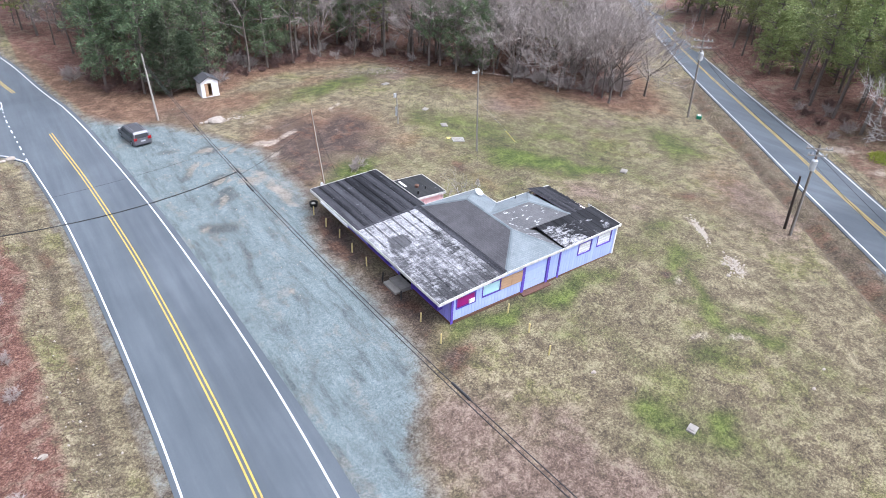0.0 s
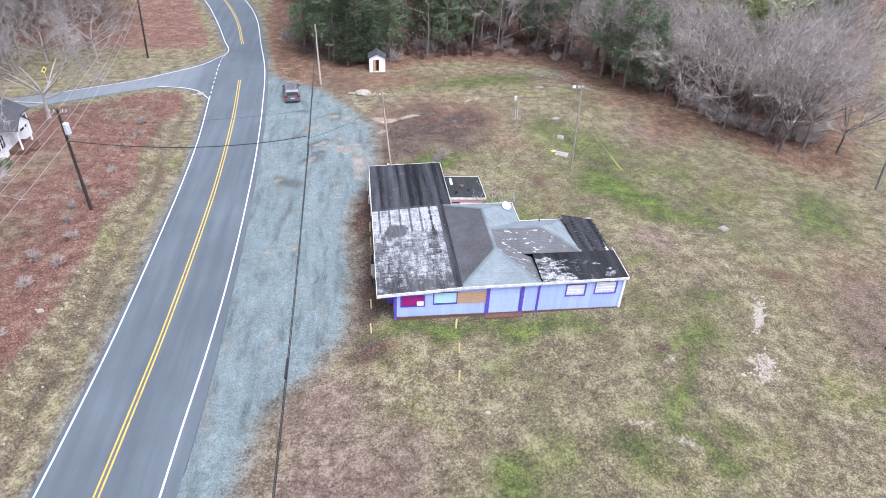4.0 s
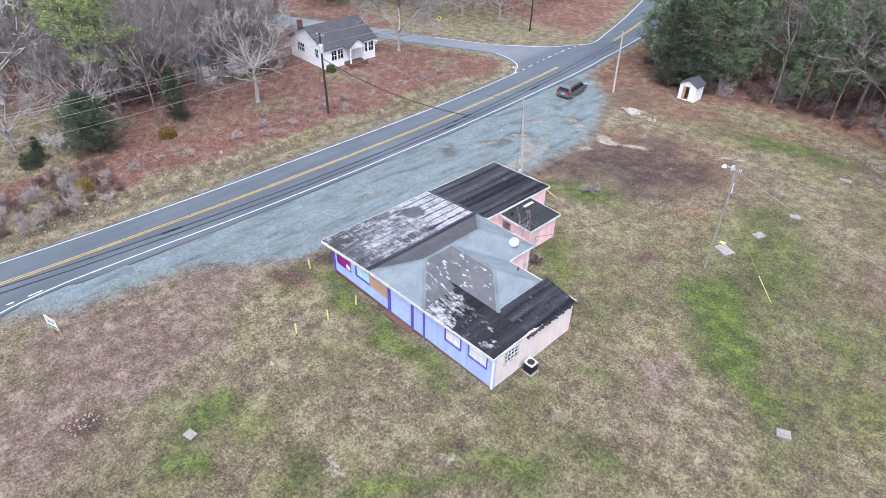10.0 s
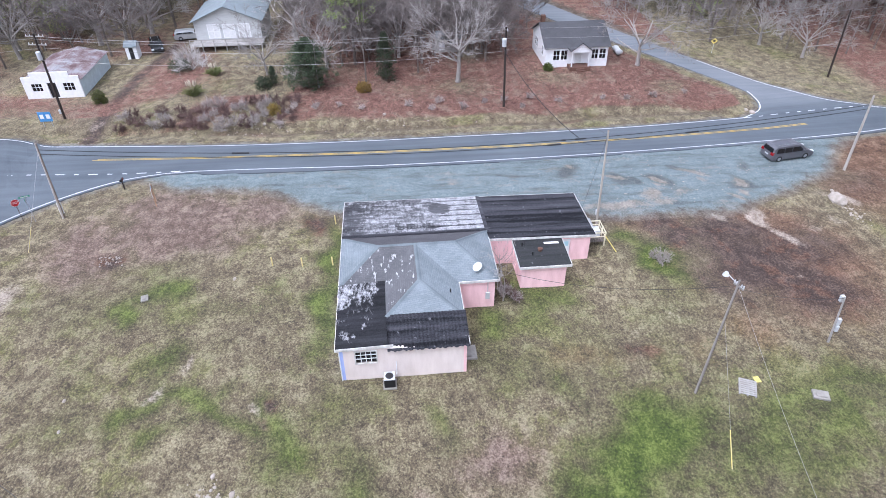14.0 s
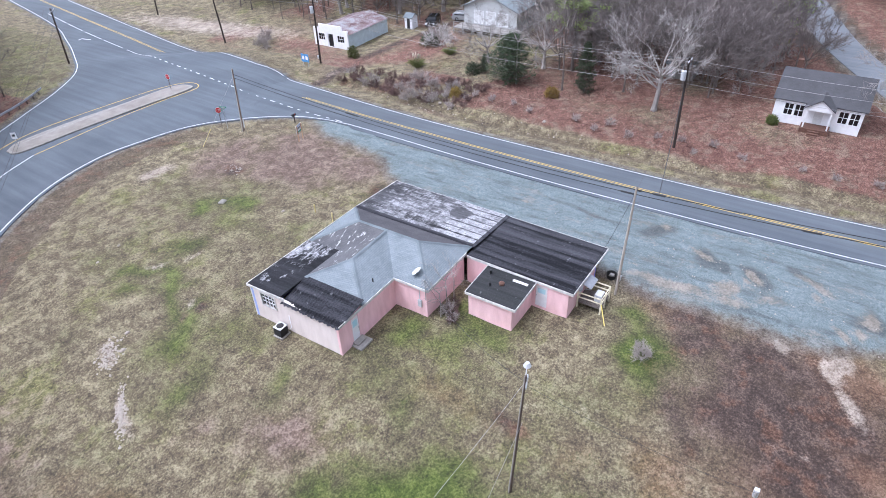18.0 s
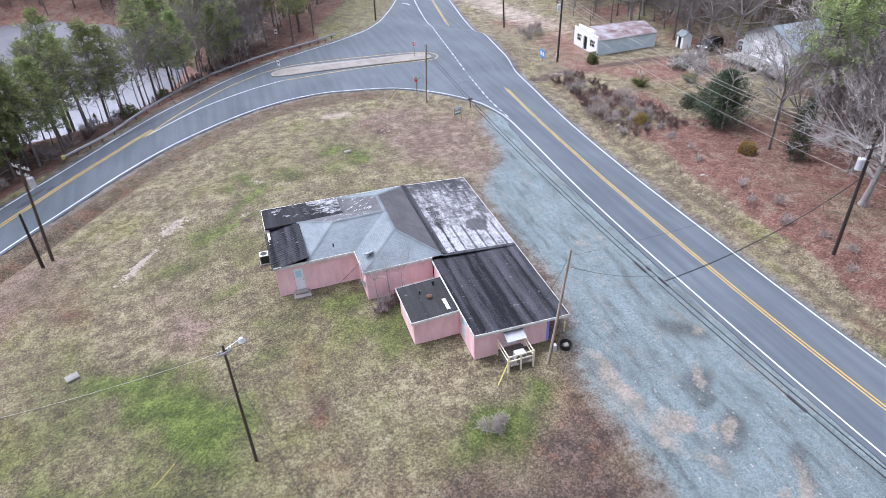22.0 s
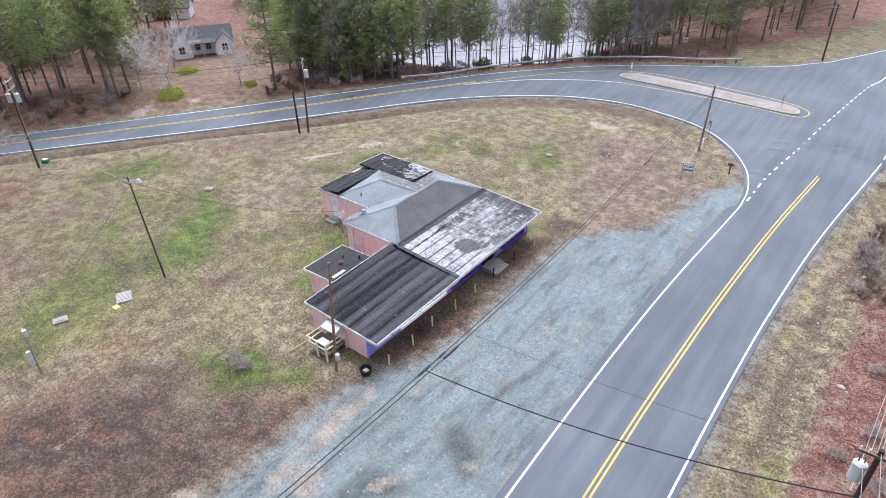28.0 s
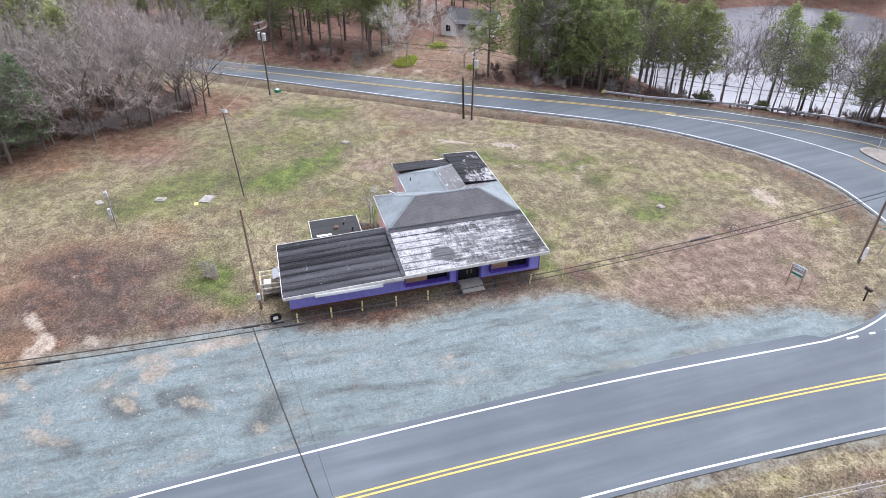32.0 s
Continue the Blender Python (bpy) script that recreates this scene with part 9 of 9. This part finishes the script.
def propane_tank():
    x, y = -21.4, 67.9
    z = g(x, y)
    t = thing("propane_tank", (x, y, z), "grey propane tank lying beside the white house", "tank")
    bm = B()
    rod(bm, (x - 0.9, y, z + 0.6), (x + 0.9, y, z + 0.6), 0.4, 0.4, 16)
    blob(bm, (x - 0.9, y, z + 0.6), 0.22, 0.57, 0.4, 0.0, 2, 0.0)
    blob(bm, (x + 0.9, y, z + 0.6), 0.22, 0.57, 0.4, 0.0, 2, 0.0)
    part("shell", bm, "grey_enamel", t)
    for u in (-0.55, 0.55):
        bm = B()
        box(bm, x + u - 0.06, y - 0.3, z - 0.1, x + u + 0.06, y + 0.3, z + 0.3)
        part("cradle", bm, "concrete", t)


propane_tank()


def turn_arrow():
    """White left-turn arrow painted in the turn lane."""
    bm = B()
    z = float(hz(2.6, -51.6)) + 0.055
    for q in ([(-0.12, -1.6), (0.12, -1.6), (0.12, 0.6), (-0.12, 0.6)], [(-0.9, 0.4), (0.12, 0.4), (0.12, 0.62), (-0.9, 0.62)], [(-0.9, 0.05), (-0.9, 0.95), (-1.5, 0.5)]):
        bm.faces.new([bm.verts.new((2.9 - a * 0.98 + b * 0.17, -51.2 - b * 0.98 - a * 0.17, z)) for a, b in q])
    tagged(part("turn_arrow", bm, "white_line"), "white painted turn arrow on asphalt", "road marking", kind="structure")


turn_arrow()


def road_patches():
    """Dark tar repairs on the south road, flush with the asphalt."""
    for k, (x, y, a, b, turn) in enumerate(((61.9, 11.7, 0.9, 0.3, 50), (61.0, 9.9, 1.1, 0.25, 55), (64.0, 11.9, 0.6, 0.25, 40), (59.8, 9.2, 0.6, 0.2, 60))):
        rnd = random.Random(k)
        bm = B()
        c, w = math.cos(radians(turn)), math.sin(radians(turn))
        ring_ = []
        for i in range(14):
            u = i * 2 * math.pi / 14
            r = rnd.uniform(0.75, 1.15)
            px, py = a * r * math.cos(u), b * r * math.sin(u)
            gx, gy = x + c * px - w * py, y + w * px + c * py
            ring_.append(bm.verts.new((gx, gy, float(hz(gx, gy)) + 0.05)))
        bm.faces.new(ring_)
        tagged(part("tar_patch", bm, "tar"), "dark tar repair patch on the asphalt", "road marking", kind="structure")


road_patches()


def rubble(name, cx, cy, a, b, turn, n, label, seed, material="rock", size=0.12):
    """A strewn strip of broken stone: many small uneven blocks in one object."""
    rnd = random.Random(seed)
    v, f = [], []
    c, k = math.cos(radians(turn)), math.sin(radians(turn))
    for _ in range(n):
        u, w = rnd.gauss(0, 0.45) * a, rnd.gauss(0, 0.45) * b
        x, y = cx + c * u - k * w, cy + k * u + c * w
        r, z, q = size * rnd.uniform(0.4, 1.3), g(x, y), len(v)
        pts = [(x + r * rnd.uniform(0.6, 1.1) * math.cos(t * 1.2566 + rnd.uniform(-0.3, 0.3)), y + r * rnd.uniform(0.6, 1.1) * math.sin(t * 1.2566)) for t in range(5)]
        v += [(px, py, z - 0.05) for px, py in pts] + [(x + 0.7 * (px - x), y + 0.7 * (py - y), z + r * rnd.uniform(0.25, 0.6)) for px, py in pts]
        for t in range(5):
            j = (t + 1) % 5
            f += [(q + t, q + j, q + 5 + j), (q + t, q + 5 + j, q + 5 + t)]
        f += [(q + 5, q + 6, q + 7), (q + 5, q + 7, q + 8), (q + 5, q + 8, q + 9)]
    tagged(raw(name, np.array(v), f, material), label, "rubble", kind="stuff")


rubble("rubble", 50.0, 28.2, 2.7, 0.35, 54, 150, "strip of pale broken concrete in the grass", 3)
rubble("rubble", 47.3, 22.9, 1.9, 0.9, 45, 130, "patch of pale broken concrete in the grass", 4)
rubble("rubble", 48.5, 83.5, 5.5, 2.4, -20, 320, "broken stone and litter at the edge of the woods", 5, "grey_rubble", 0.11)
rubble("rubble", 22.3, 76.5, 2.4, 0.9, 10, 40, "scattered stones beside the boulder", 6, "rock", 0.12)
rubble("gravel_stones", 14.5, 62.0, 6.0, 22.0, 0, 160, "loose pale stones on the gravel lot", 7, "rock", 0.07)
rubble("verge_stones", -2.2, 22.0, 1.6, 30.0, 0, 120, "pale stones and litter along the road verge", 8, "rock", 0.1)


def ruined_shed():
    x, y = -26.5, 43.0
    z = g(x, y)
    t = thing("ruined_shed", (x, y, z), "small derelict grey shed among bare branches", "shed")
    gable_walls(t, x - 1.6, y - 1.8, x + 1.6, y + 1.8, z - 0.2, z + 2.1, z + 2.7, True, "bleached")
    gable_roof(t, x - 1.6, y - 1.8, x + 1.6, y + 1.8, z + 2.1, z + 2.75, True, 0.2, "shingle_light")
    window_on(t, "x+", y - 0.1, y + 0.8, z + 0.9, z + 1.7, x + 1.6)
    bm = B()
    box(bm, x + 1.6, y - 1.4, z + 0.3, x + 1.66, y - 0.5, z + 1.6, 0.01)
    part("white_panel", bm, "white_paint", t)


ruined_shed()

rubble("debris", 23.2, 9.2, 1.6, 0.9, 75, 45, "dark debris and sticks on bare earth", 9, "grey_rubble", 0.1)
